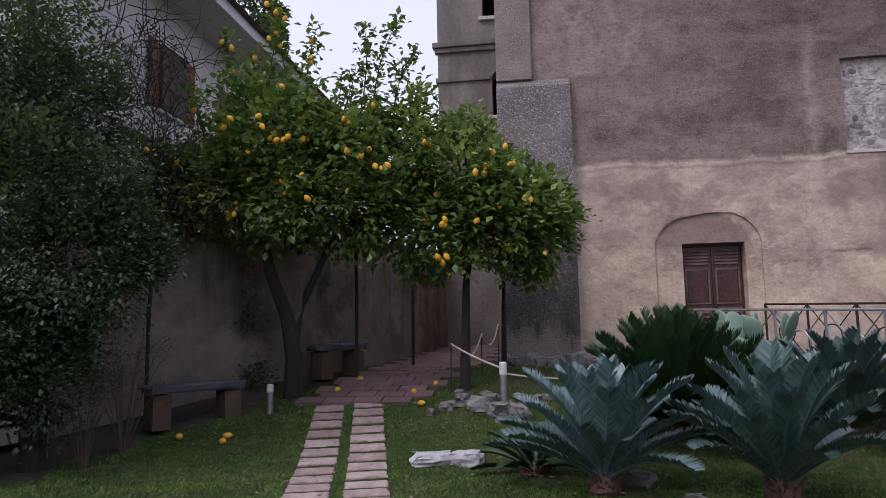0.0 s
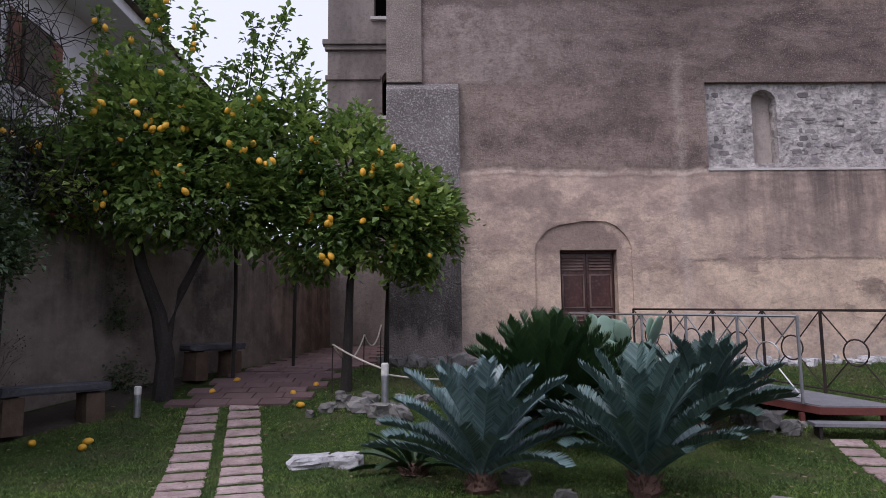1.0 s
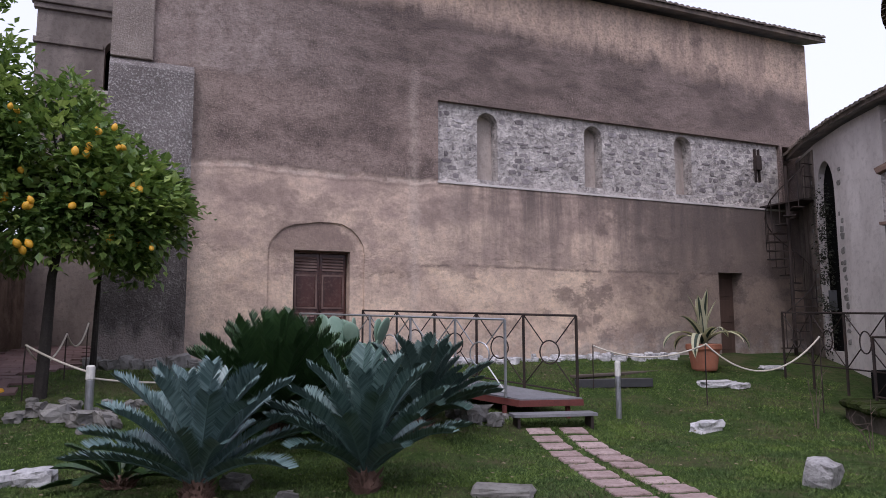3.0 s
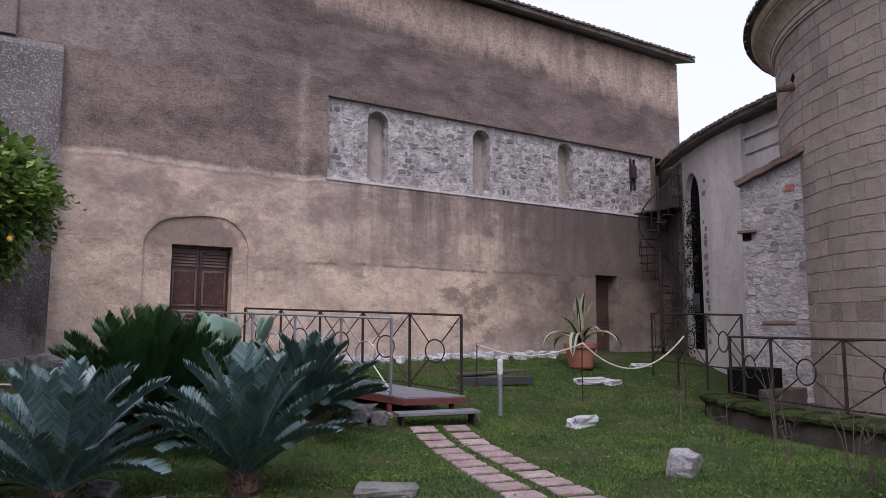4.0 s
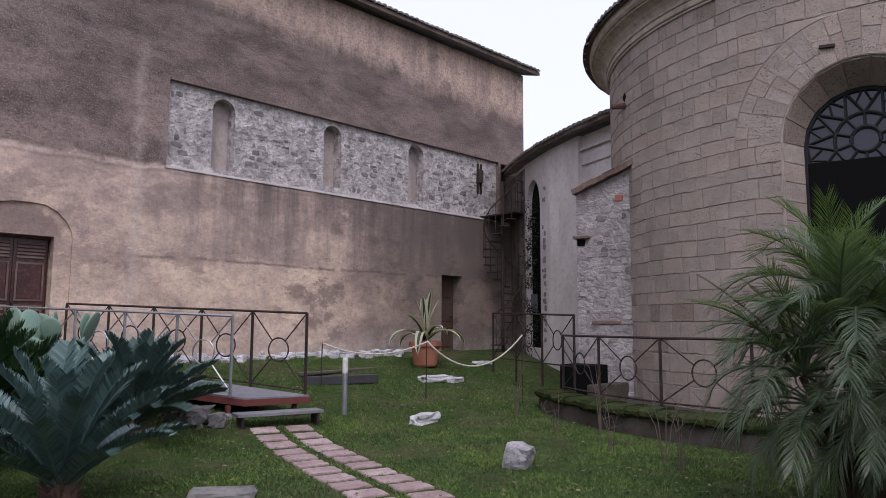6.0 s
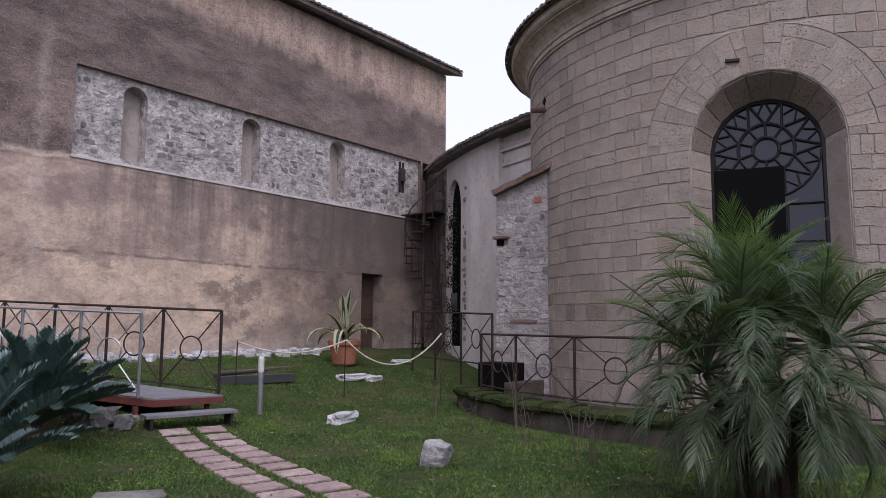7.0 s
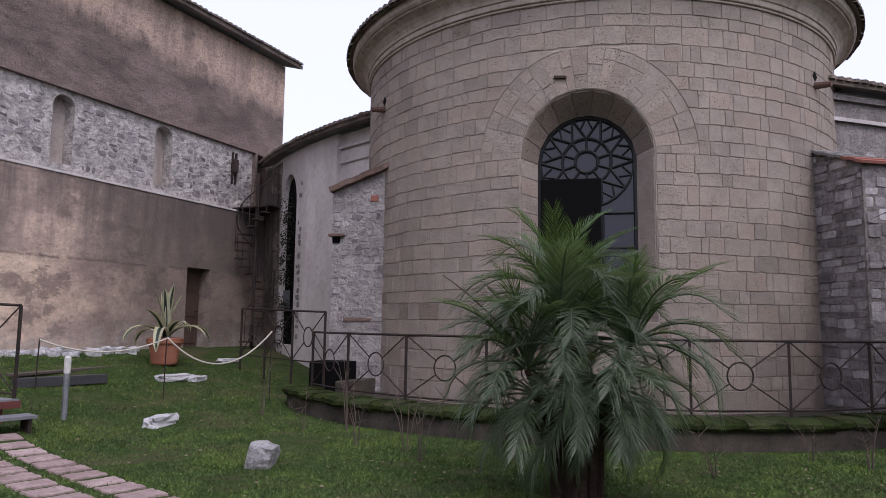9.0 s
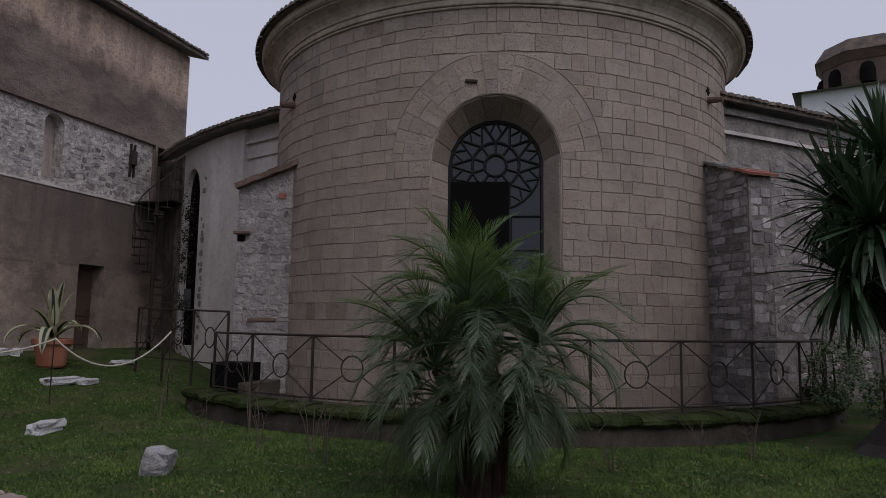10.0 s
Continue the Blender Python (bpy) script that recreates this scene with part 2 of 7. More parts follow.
PLASTER = church_plaster()
GARDEN = garden_plaster()
LAWN = lawn_material()
ROUGHCAST = mat("grey_roughcast", (0.23, 0.185, 0.163), (0.35, 0.285, 0.25), (0.62, 0.54, 0.49), 1.2, 30, 0.95, 1.0, 0.05, spots=0.6)
TOWER_COAT = mat("brown_grey_tower_plaster", (0.16, 0.135, 0.122), (0.28, 0.24, 0.215), (0.11, 0.092, 0.084), 1.5, 12, 0.95, 0.6, 0.03, spots=0.6, stretch=(1, 1, 0.35))


def dark_low_pier():
    """Roughcast whose lower coat is unevenly darkened over a pale foot."""
    m = mat("dark_low_roughcast", (0.175, 0.15, 0.142), (0.28, 0.245, 0.232), (0.74, 0.69, 0.66), 1.2, 26, 0.95, 1.0, 0.06, spots=0.85)
    nt = m.node_tree
    bsdf = nt.nodes["Principled BSDF"]
    old = bsdf.inputs["Base Color"].links[0].from_socket
    pos = nt.nodes.new("ShaderNodeNewGeometry").outputs["Position"]
    sep = nt.nodes.new("ShaderNodeSeparateXYZ")
    nt.links.new(pos, sep.inputs[0])
    wisp = noise_of(nt, pos, 1.6, 8, 0.68, (1.0, 1.0, 0.45))
    high = calc(nt, "ADD", sep.outputs["Z"], calc(nt, "MULTIPLY", calc(nt, "SUBTRACT", wisp, 0.5), 2.4))
    low_dark = calc(nt, "SUBTRACT", 1.0, grey_ramp(nt, calc(nt, "MULTIPLY", high, 0.1), 0.30, 0.37))
    col = mix(nt, calc(nt, "MULTIPLY", low_dark, calc(nt, "MULTIPLY_ADD", grey_ramp(nt, wisp, 0.35, 0.6), 0.45, 0.45)), old, (0.06, 0.05, 0.046))
    pale = calc(nt, "SUBTRACT", 1.0, grey_ramp(nt, calc(nt, "MULTIPLY", high, 0.1), 0.13, 0.17))
    nt.links.new(mix(nt, calc(nt, "MULTIPLY", pale, 0.7), col, (0.34, 0.285, 0.26)), bsdf.inputs["Base Color"])
    return m


PIER_COAT = dark_low_pier()
def pitted_stone(name, light, dark, pit, rand, holes):
    """Soft volcanic stone: blotched, gritty, with small dark holes, each block of its own tone."""
    m, nt, bsdf, pos, geo = start(name)
    big = noise_of(nt, pos, 0.7, 8, 0.7)
    mid = noise_of(nt, pos, 4.5, 8, 0.72)
    fine = noise_of(nt, pos, 38, 4, 0.75)
    oi = nt.nodes.new("ShaderNodeObjectInfo")
    one = calc(nt, "FRACT", calc(nt, "ADD", oi.outputs["Random"], geo.outputs["Random Per Island"]))
    col = mix(nt, grey_ramp(nt, calc(nt, "ADD", calc(nt, "MULTIPLY", big, 0.6), calc(nt, "MULTIPLY", mid, 0.4)), 0.38, 0.62), dark, light)
    col = mix(nt, calc(nt, "MULTIPLY", grey_ramp(nt, one, 0.55, 1.0), rand), col, tuple(0.62 * v for v in dark))
    col = mix(nt, calc(nt, "MULTIPLY", grey_ramp(nt, calc(nt, "FRACT", calc(nt, "MULTIPLY", one, 7.0)), 0.5, 1.0), 0.35), col, (light[0] * 1.08, light[1] * 0.97, light[2] * 0.9))
    col = mix(nt, calc(nt, "MULTIPLY", grey_ramp(nt, fine, 0.47, 0.68), 0.35), col, tuple(0.5 * v for v in dark))
    cells = noise_of(nt, pos, 22, kind="voronoi")
    gate = grey_ramp(nt, noise_of(nt, pos, 3.0, 5, 0.65), 0.5 - 0.22 * holes, 0.62)
    hole = calc(nt, "MULTIPLY", calc(nt, "SUBTRACT", 1.0, grey_ramp(nt, cells, 0.16, 0.3)), gate)
    col = mix(nt, calc(nt, "MULTIPLY", hole, 0.8), col, pit)
    nt.links.new(col, bsdf.inputs["Base Color"])
    bsdf.inputs["Roughness"].default_value = 0.95
    bsdf.inputs["Specular IOR Level"].default_value = 0.2
    bump(nt, bsdf, calc(nt, "SUBTRACT", calc(nt, "ADD", calc(nt, "MULTIPLY", fine, 0.35), mid), calc(nt, "MULTIPLY", hole, 0.5)), 0.8, 0.045)
    return m


DRUM_STONE = pitted_stone("buff_tufa", (0.44, 0.368, 0.315), (0.295, 0.246, 0.212), (0.13, 0.105, 0.092), 0.42, 0.2)
DARK_STONE = pitted_stone("dark_pitted_tufa", (0.33, 0.265, 0.215), (0.22, 0.18, 0.15), (0.05, 0.042, 0.036), 0.3, 1.2)
MORTAR = mat("lime_mortar", (0.27, 0.225, 0.195), (0.44, 0.375, 0.325), (0.13, 0.11, 0.10), 2, 30, 0.95, 0.5, 0.01)
RUBBLE = mat("grey_rubble_stone", (0.19, 0.167, 0.172), (0.40, 0.36, 0.352), (0.09, 0.078, 0.08), 3.4, 12, 0.93, 0.9, 0.03, rand=0.9, spots=0.5)
RUBBLE_MORTAR = mat("pale_rubble_mortar", (0.34, 0.305, 0.29), (0.70, 0.64, 0.605), (0.12, 0.105, 0.10), 3.4, 8, 0.95, 1.0, 0.12, spots=0.8)
PALE_PLASTER = mat("pale_grey_plaster", (0.47, 0.425, 0.405), (0.68, 0.63, 0.605), (0.28, 0.245, 0.23), 0.9, 7, 0.95, 0.6, 0.03, spots=0.4, stretch=(1, 1, 0.4))
NICHE_COAT = mat("warm_niche_plaster", (0.36, 0.30, 0.265), (0.58, 0.50, 0.45), (0.22, 0.18, 0.16), 1.6, 10, 0.95, 0.6, 0.03, spots=0.5, stretch=(1, 1, 0.3))
WHITE_HOUSE = mat("white_house_paint", (0.62, 0.62, 0.63), (0.72, 0.72, 0.73), (0.45, 0.44, 0.44), 0.8, 9, 0.9, 0.2, 0.01, spots=0.3)
ROOF_TILE = mat("weathered_roof_tile", (0.085, 0.07, 0.062), (0.22, 0.17, 0.135), (0.05, 0.048, 0.045), 2, 18, 0.9, 0.6, 0.015, rand=0.5)
COVE = mat("cornice_stucco", (0.36, 0.30, 0.245), (0.50, 0.43, 0.36), (0.15, 0.125, 0.105), 1.6, 7, 0.93, 0.5, 0.02, spots=0.7)
IRON = mat("rusty_dark_iron", (0.028, 0.024, 0.024), (0.06, 0.042, 0.036), (0.10, 0.05, 0.03), 3, 40, 0.75, 0.3, 0.003, metal=0.4)
STEEL = plain("brushed_steel", (0.42, 0.43, 0.45), 0.45, 0.8)
DECK = mat("grey_deck", (0.17, 0.17, 0.185), (0.25, 0.25, 0.27), (0.09, 0.09, 0.09), 3, 40, 0.6, 0.3, 0.004)
RED_IRON = mat("oxide_red_steel", (0.12, 0.03, 0.025), (0.17, 0.045, 0.035), (0.07, 0.03, 0.025), 4, 30, 0.7, 0.2, 0.003)
DOOR_WOOD = mat("brown_door_wood", (0.042, 0.014, 0.011), (0.10, 0.037, 0.028), (0.26, 0.17, 0.14), 2.2, 14, 0.36, 0.4, 0.004, stretch=(1, 1, 0.25), spots=0.28)
DARK_WOOD = mat("dark_side_door_wood", (0.05, 0.03, 0.024), (0.10, 0.062, 0.048), (0.15, 0.10, 0.08), 2.2, 14, 0.6, 0.4, 0.004, stretch=(1, 1, 0.25), spots=0.3)
GREY_WOOD = mat("weathered_grey_louvre", (0.075, 0.058, 0.048), (0.135, 0.108, 0.09), (0.08, 0.06, 0.05), 3, 24, 0.85, 0.4, 0.004)
DOOR_SLAT = mat("worn_brown_moulding", (0.10, 0.052, 0.042), (0.21, 0.135, 0.112), (0.07, 0.045, 0.036), 3, 24, 0.6, 0.4, 0.004)
PAVER = mat("pink_paver", (0.33, 0.235, 0.22), (0.52, 0.39, 0.37), (0.16, 0.115, 0.10), 3.5, 24, 0.94, 1.0, 0.025, rand=0.35, spots=0.6)
PATH = mat("red_paving", (0.135, 0.085, 0.082), (0.19, 0.12, 0.115), (0.12, 0.085, 0.08), 1.5, 24, 0.93, 0.5, 0.008, rand=0.25)
MARBLE = mat("broken_white_marble", (0.44, 0.43, 0.445), (0.70, 0.68, 0.69), (0.20, 0.19, 0.185), 4, 13, 0.85, 0.9, 0.025, rand=0.3, spots=0.7)
STONE = mat("mossy_grey_stone", (0.17, 0.16, 0.15), (0.30, 0.285, 0.27), (0.07, 0.075, 0.05), 2.5, 16, 0.95, 0.8, 0.02, rand=0.3)
SOUTH_MORTAR = mat("grey_wall_mortar", (0.20, 0.178, 0.165), (0.34, 0.305, 0.285), (0.10, 0.09, 0.085), 2.4, 12, 0.95, 1.0, 0.06, spots=0.6)
KERB = mat("mossy_kerb", (0.014, 0.024, 0.006), (0.042, 0.056, 0.015), (0.075, 0.06, 0.045), 3.2, 9, 0.97, 1.0, 0.04, rand=0.5, spots=0.8)
KERB_FACE = mat("damp_kerb_face", (0.06, 0.052, 0.044), (0.12, 0.102, 0.086), (0.04, 0.045, 0.022), 2, 20, 0.97, 0.8, 0.02)
TERRACOTTA = mat("terracotta", (0.36, 0.13, 0.075), (0.45, 0.18, 0.11), (0.30, 0.20, 0.15), 3, 26, 0.85, 0.25, 0.004)
BARK = mat("dark_bark", (0.022, 0.018, 0.016), (0.045, 0.037, 0.032), (0.085, 0.075, 0.065), 4, 26, 0.95, 0.9, 0.02, stretch=(1, 1, 0.3))
BROWN = mat("brown_fibre", (0.11, 0.06, 0.045), (0.17, 0.10, 0.075), (0.06, 0.04, 0.03), 8, 40, 0.95, 0.8, 0.02)
for dull in (KERB, KERB_FACE, LAWN, GARDEN, STONE):
    dull.node_tree.nodes["Principled BSDF"].inputs["Specular IOR Level"].default_value = 0.12
SOIL = mat("dark_soil", (0.035, 0.028, 0.02), (0.06, 0.048, 0.035), (0.09, 0.08, 0.05), 2, 20, 0.97, 0.9, 0.02)
WHITE_PLASTIC = plain("white_lamp_head", (0.72, 0.70, 0.66), 0.5)
ROPE = plain("pale_rope", (0.58, 0.53, 0.45), 0.85)
# near-black colour that stands for the shade in openings and holes
BLACK = plain("black_shade", (0.006, 0.006, 0.006), 0.95)
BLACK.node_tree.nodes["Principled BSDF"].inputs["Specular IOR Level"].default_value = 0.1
GREY_METAL = plain("dark_grey_metal", (0.07, 0.07, 0.075), 0.6, 0.3)
BRICK = mat("red_brick", (0.28, 0.10, 0.075), (0.36, 0.14, 0.10), (0.20, 0.12, 0.1), 4, 30, 0.92, 0.5, 0.006)

# ---- mesh helpers ----
def finish(name, bm, material, parent=None, label="", smooth=False):
    me = bpy.data.meshes.new(name)
    bm.normal_update()
    bm.to_mesh(me)
    bm.free()
    if smooth:
        me.shade_smooth()
    for one in material if isinstance(material, (list, tuple)) else (material,):
        me.materials.append(one)
    ob = new(name, me)
    if parent:
        ob.parent = parent
    if label:
        ob["label"] = label
    return ob


def part(name, bm, material, parent, label="", smooth=False):
    return finish(name, bm, material, parent, label, smooth)


def thing(name, label, category, at=(0, 0, 0), rz=0.0, group="", kind=""):
    ob = new(name)
    ob.empty_display_size = 0.1
    ob.matrix_basis = pose(*at, 0, 0, rz)
    return tagged(ob, label, category, group, kind)


def from_lists(verts, faces):
    bm = bmesh.new()
    vs = [bm.verts.new(v) for v in verts]
    for f in faces:
        try:
            bm.faces.new([vs[i] for i in f])
        except ValueError:
            pass
    return bm


def add_box(bm, x0, x1, y0, y1, z0, z1, m=None):
    vs = [bm.verts.new(Vector((x, y, z)) if m is None else m @ Vector((x, y, z))) for z in (z0, z1) for y in (y0, y1) for x in (x0, x1)]
    out = [bm.faces.new([vs[i] for i in f]) for f in ((0, 2, 3, 1), (4, 5, 7, 6), (0, 1, 5, 4), (2, 6, 7, 3), (0, 4, 6, 2), (1, 3, 7, 5))]
    return vs, out


def box(x0, x1, y0, y1, z0, z1, bevel=0.0, m=None):
    bm = bmesh.new()
    add_box(bm, x0, x1, y0, y1, z0, z1, m)
    if bevel:
        bmesh.ops.bevel(bm, geom=bm.edges[:], offset=bevel, segments=2, affect="EDGES", profile=0.6)
    return bm


def tube(bm, points, radii, sides=6):
    """A round bar along points; radii: one number or one for each point."""
    pts = [Vector(p) for p in points]
    if isinstance(radii, (int, float)):
        radii = [radii] * len(pts)
    rings = []
    for i, p in enumerate(pts):
        d = (pts[min(i + 1, len(pts) - 1)] - pts[max(i - 1, 0)]).normalized()
        a = d.cross(Vector((0, 0, 1)) if abs(d.z) < 0.95 else Vector((1, 0, 0))).normalized()
        b = d.cross(a)
        rings.append([bm.verts.new(p + radii[i] * (math.cos(k * math.tau / sides) * a + math.sin(k * math.tau / sides) * b)) for k in range(sides)])
    for r, q in zip(rings, rings[1:]):
        for k in range(sides):
            bm.faces.new((r[k], r[(k + 1) % sides], q[(k + 1) % sides], q[k]))
    bm.faces.new(rings[0][::-1])
    bm.faces.new(rings[-1])


def bar(points, radii, sides=6):
    bm = bmesh.new()
    tube(bm, points, radii, sides)
    return bm


def lathe(profile, sides=24, squash=1.0):
    """A turned shape from (radius, height) pairs."""
    bm = bmesh.new()
    rings = [[bm.verts.new((r * math.cos(k * math.tau / sides), squash * r * math.sin(k * math.tau / sides), z)) for k in range(sides)] for r, z in profile]
    for r, q in zip(rings, rings[1:]):
        for k in range(sides):
            bm.faces.new((r[k], r[(k + 1) % sides], q[(k + 1) % sides], q[k]))
    bm.faces.new(rings[0][::-1])
    bm.faces.new(rings[-1])
    return bm


def rough_block(sx, sy, sz, seed, jag=0.12, cuts=3):
    """A broken or hewn stone on its base at z = 0."""
    bm = bmesh.new()
    add_box(bm, -sx / 2, sx / 2, -sy / 2, sy / 2, 0, sz)
    bmesh.ops.subdivide_edges(bm, edges=bm.edges[:], cuts=cuts, use_grid_fill=True)
    for v in bm.verts:
        n = noise.noise_vector(Vector((v.co.x / sx, v.co.y / sy, v.co.z / sz)) * 1.9 + Vector((seed * 7.3, seed * 3.1, 0)))
        v.co += Vector((n.x * sx, n.y * sy, n.z * sz if v.co.z > 0.01 else 0)) * jag
        c = Vector((v.co.x / sx, v.co.y / sy, v.co.z / sz - 0.5)) * 2
        if c.length > 1.25:
            v.co = Vector((v.co.x * 0.9, v.co.y * 0.9, v.co.z if v.co.z < 0.02 else v.co.z * 0.93))
    return bm


def holed_wall(bm, u0, u1, z0, z1, depth, holes, put, du=0.6, back=True):
    """A wall with openings. holes: (ua, ub, zb, spring, rise), an arched top for rise > 0; put(u, w, z): place of a point w behind the face."""
    def top(h, u):
        ua, ub, zb, spring, rise = h
        c, half = (ua + ub) / 2, (ub - ua) / 2
        return spring + rise * math.sqrt(max(0.0, 1 - ((u - c) / half) ** 2))
    cuts = {u0, u1}
    for ua, ub, zb, spring, rise in holes:
        n = 12 if rise > 0 else 1
        cuts |= {ua + (ub - ua) * (0.5 - 0.5 * math.cos(math.pi * i / n)) for i in range(n + 1)} if rise > 0 else {ua, ub}
    cs = sorted(cuts)
    full = []
    for a, b in zip(cs, cs[1:]):
        n = max(1, math.ceil((b - a) / du))
        full += [a + (b - a) * i / n for i in range(n)]
    full.append(cs[-1])
    quad = lambda *ps: bm.faces.new([bm.verts.new(put(*p)) for p in ps])
    for a, b in zip(full, full[1:]):
        if b - a < 1e-5:
            continue
        mid = (a + b) / 2
        h = next((h for h in holes if h[0] < mid < h[1]), None)
        spans = [(z0, z0, z1, z1)] if h is None else [(z0, z0, h[2], h[2]), (top(h, a), top(h, b), z1, z1)]
        for za, zb, zc, zd in spans:
            if zd - za < 1e-4 and zc - zb < 1e-4:
                continue
            quad((a, 0, za), (b, 0, zb), (b, 0, zc), (a, 0, zd))
            if back:
                quad((b, depth, zb), (a, depth, za), (a, depth, zd), (b, depth, zc))
        quad((a, 0, z1), (b, 0, z1), (b, depth, z1), (a, depth, z1))
        if h:
            quad((a, 0, top(h, a)), (a, depth, top(h, a)), (b, depth, top(h, b)), (b, 0, top(h, b)))
            if h[2] > z0:
                quad((a, 0, h[2]), (b, 0, h[2]), (b, depth, h[2]), (a, depth, h[2]))
    for h in holes:
        for u in (h[0], h[1]):
            zt = h[3]
            zb = max(z0, h[2])
            quad((u, 0, zb), (u, 0, zt), (u, depth, zt), (u, depth, zb))
    for u in (u0, u1):
        quad((u, 0, z0), (u, 0, z1), (u, depth, z1), (u, depth, z0))


# ---- ground ----
def smooth01(u):
    u = min(max(u, 0.0), 1.0)
    return u * u * (3 - 2 * u)


def ground_z(x, y):
    """The lawn lies flat and rises to the foot of the church; the lane on the west goes on rising."""
    z = 0.9 * smooth01((y - 7.5) / 6.8)
    if y > 14.3:
        z += 0.06 * (min(y, 40) - 14.3)
    return z


def lay_ground():
    xs = sorted({*(-400, -200, -100, -60, -40, -30, 26, 30, 40, 60, 100, 200, 400), *[i * 0.5 for i in range(-44, 50)]})
    ys = sorted({*(-400, -200, -100, -60, -30, -20, 44, 60, 100, 200, 400), *[i * 0.5 for i in range(-26, 82)]})
    verts, faces = [], []
    for y in ys:
        for x in xs:
            n = 0.012 * noise.noise(Vector((x * 0.7, y * 0.7, 0))) if abs(x) < 25 and abs(y) < 30 else 0
            verts.append((x, y, ground_z(x, y) + n - 0.02))
    w = len(xs)
    for j in range(len(ys) - 1):
        for i in range(w - 1):
            faces.append((j * w + i, j * w + i + 1, (j + 1) * w + i + 1, (j + 1) * w + i))
    return tagged(finish("ground", from_lists(verts, faces), LAWN, smooth=True), "short green lawn with bare patches rising to the church", "lawn", kind="structure")


lay_ground()

# ---- the church: side wall ----
CH_Y, CH_X0, CH_X1, CH_TOP = 14.5, -0.84, 18.15, 10.15


def church():
    def put(u, w, z):
        # the arch over the door is ragged
        near = max(0.0, 1 - ((u - 3.25) / 1.03) ** 2) if 3.2 < z < 4.15 else 0.0
        return Vector((u, CH_Y + w, z + 0.10 * min(1.0, 3 * near) * noise.noise(Vector((u * 2.6, 0.5, 4)))))
    bm = bmesh.new()
    holed_wall(bm, CH_X0, CH_X1, 0.2, 4.2, 0.7, [(2.22, 4.28, 0.2, 3.25, 0.62), (14.28, 15.15, 0.2, 3.1, 0)], put)
    holed_wall(bm, CH_X0, CH_X1, 4.2, CH_TOP, 0.7, [(6.02, 16.85, 4.98, 6.9, 0), (16.95, 17.6, 4.75, 6.88, 0)], put)
    # end walls and the far side
    for nm, x in (("wall_church_west", CH_X0), ("wall_church_east", CH_X1 - 0.7)):
        tagged(finish(nm, box(x, x + 0.7, CH_Y + 0.7, 26, 0.2, CH_TOP), PLASTER), "plain plastered end wall of the church", "wall", kind="structure")
    tagged(finish("wall_church_north", box(CH_X0, CH_X1, 26, 26.7, 0.2, CH_TOP), PLASTER), "plain plastered far wall of the church", "wall", kind="structure")
    wall = tagged(finish("wall_church", bm, PLASTER), "tall church wall of stained pink and brown plaster", "wall", kind="structure")
    # the shallow blind arch round the door
    bm = bmesh.new()
    holed_wall(bm, 2.15, 4.6, 0.2, 4.1, 0.5, [(2.76, 3.97, 0.2, 3.26, 0)], lambda u, w, z: Vector((u, CH_Y + 0.045 + w, z)))
    part("door_niche", bm, PLASTER, wall)
    verts = []
    e = 0.45
    for x in (CH_X0 - 0.1, CH_X1 + 0.35):
        for y, z in ((CH_Y - e, CH_TOP - 0.02), (CH_Y - e, CH_TOP + 0.1), (20.5, CH_TOP + 2.0), (26.9 + e, CH_TOP + 0.1), (26.9 + e, CH_TOP - 0.02), (20.5, CH_TOP + 1.85)):
            verts.append((x, y, z))
    faces = [(i, (i + 1) % 6, (i + 1) % 6 + 6, i + 6) for i in range(6)] + [(5, 4, 3, 2, 1, 0), (6, 7, 8, 9, 10, 11)]
    tagged(finish("roof_church", from_lists(verts, faces), ROOF_TILE), "long tiled church roof with a narrow dark eave", "roof", kind="structure")
    return wall


WALL = church()


def eave_tiles():
    """Half-round roof tiles along the church eave, one mesh for the row."""
    bm = bmesh.new()
    x = CH_X0
    while x < CH_X1 + 0.3:
        m = Matrix.Translation((x, CH_Y - 0.52, CH_TOP + 0.09 + random.uniform(-0.015, 0.015)))
        ring = [[bm.verts.new(m @ Vector((0.09 * math.cos(a), y, 0.075 * math.sin(a) + 0.3 * y))) for a in (0, math.pi / 4, math.pi / 2, 3 * math.pi / 4, math.pi)] for y in (0, 0.7)]
        for k in range(4):
            bm.faces.new((ring[0][k], ring[0][k + 1], ring[1][k + 1], ring[1][k]))
        bm.faces.new(ring[0])
        x += 0.2
    tagged(finish("eave_tiles", bm, ROOF_TILE), "row of weathered half-round tiles along the church eave", "roof tiles", kind="structure")


eave_tiles()

# the opened strip of rubble masonry with three blind round-headed windows
NICHES = ((7.07, 7.62, 5.12, 6.5, 0.27), (10.11, 10.66, 5.17, 6.52, 0.27), (13.03, 13.62, 5.2, 6.55, 0.28))


def rubble_panel():
    bm = bmesh.new()
    holed_wall(bm, 6.02, 16.85, 4.98, 6.9, 0.34, list(NICHES), lambda u, w, z: Vector((u, CH_Y + 0.11 + w, z)))
    wall = tagged(finish("wall_rubble_strip", bm, RUBBLE_MORTAR), "exposed strip of rubble masonry with blind arched windows", "wall", kind="structure")
    bm = bmesh.new()
    add_box(bm, 6.0, 16.86, CH_Y + 0.45, CH_Y + 0.6, 4.9, 6.95)
    part("niche_back", bm, NICHE_COAT, wall)
    return wall


RUBBLE_WALL = rubble_panel()
tagged(finish("ledge", box(6.0, 16.9, CH_Y - 0.03, CH_Y + 0.11, 4.93, 4.985, 0.01), PALE_PLASTER), "thin pale plaster ledge under the rubble strip", "ledge", kind="structure")

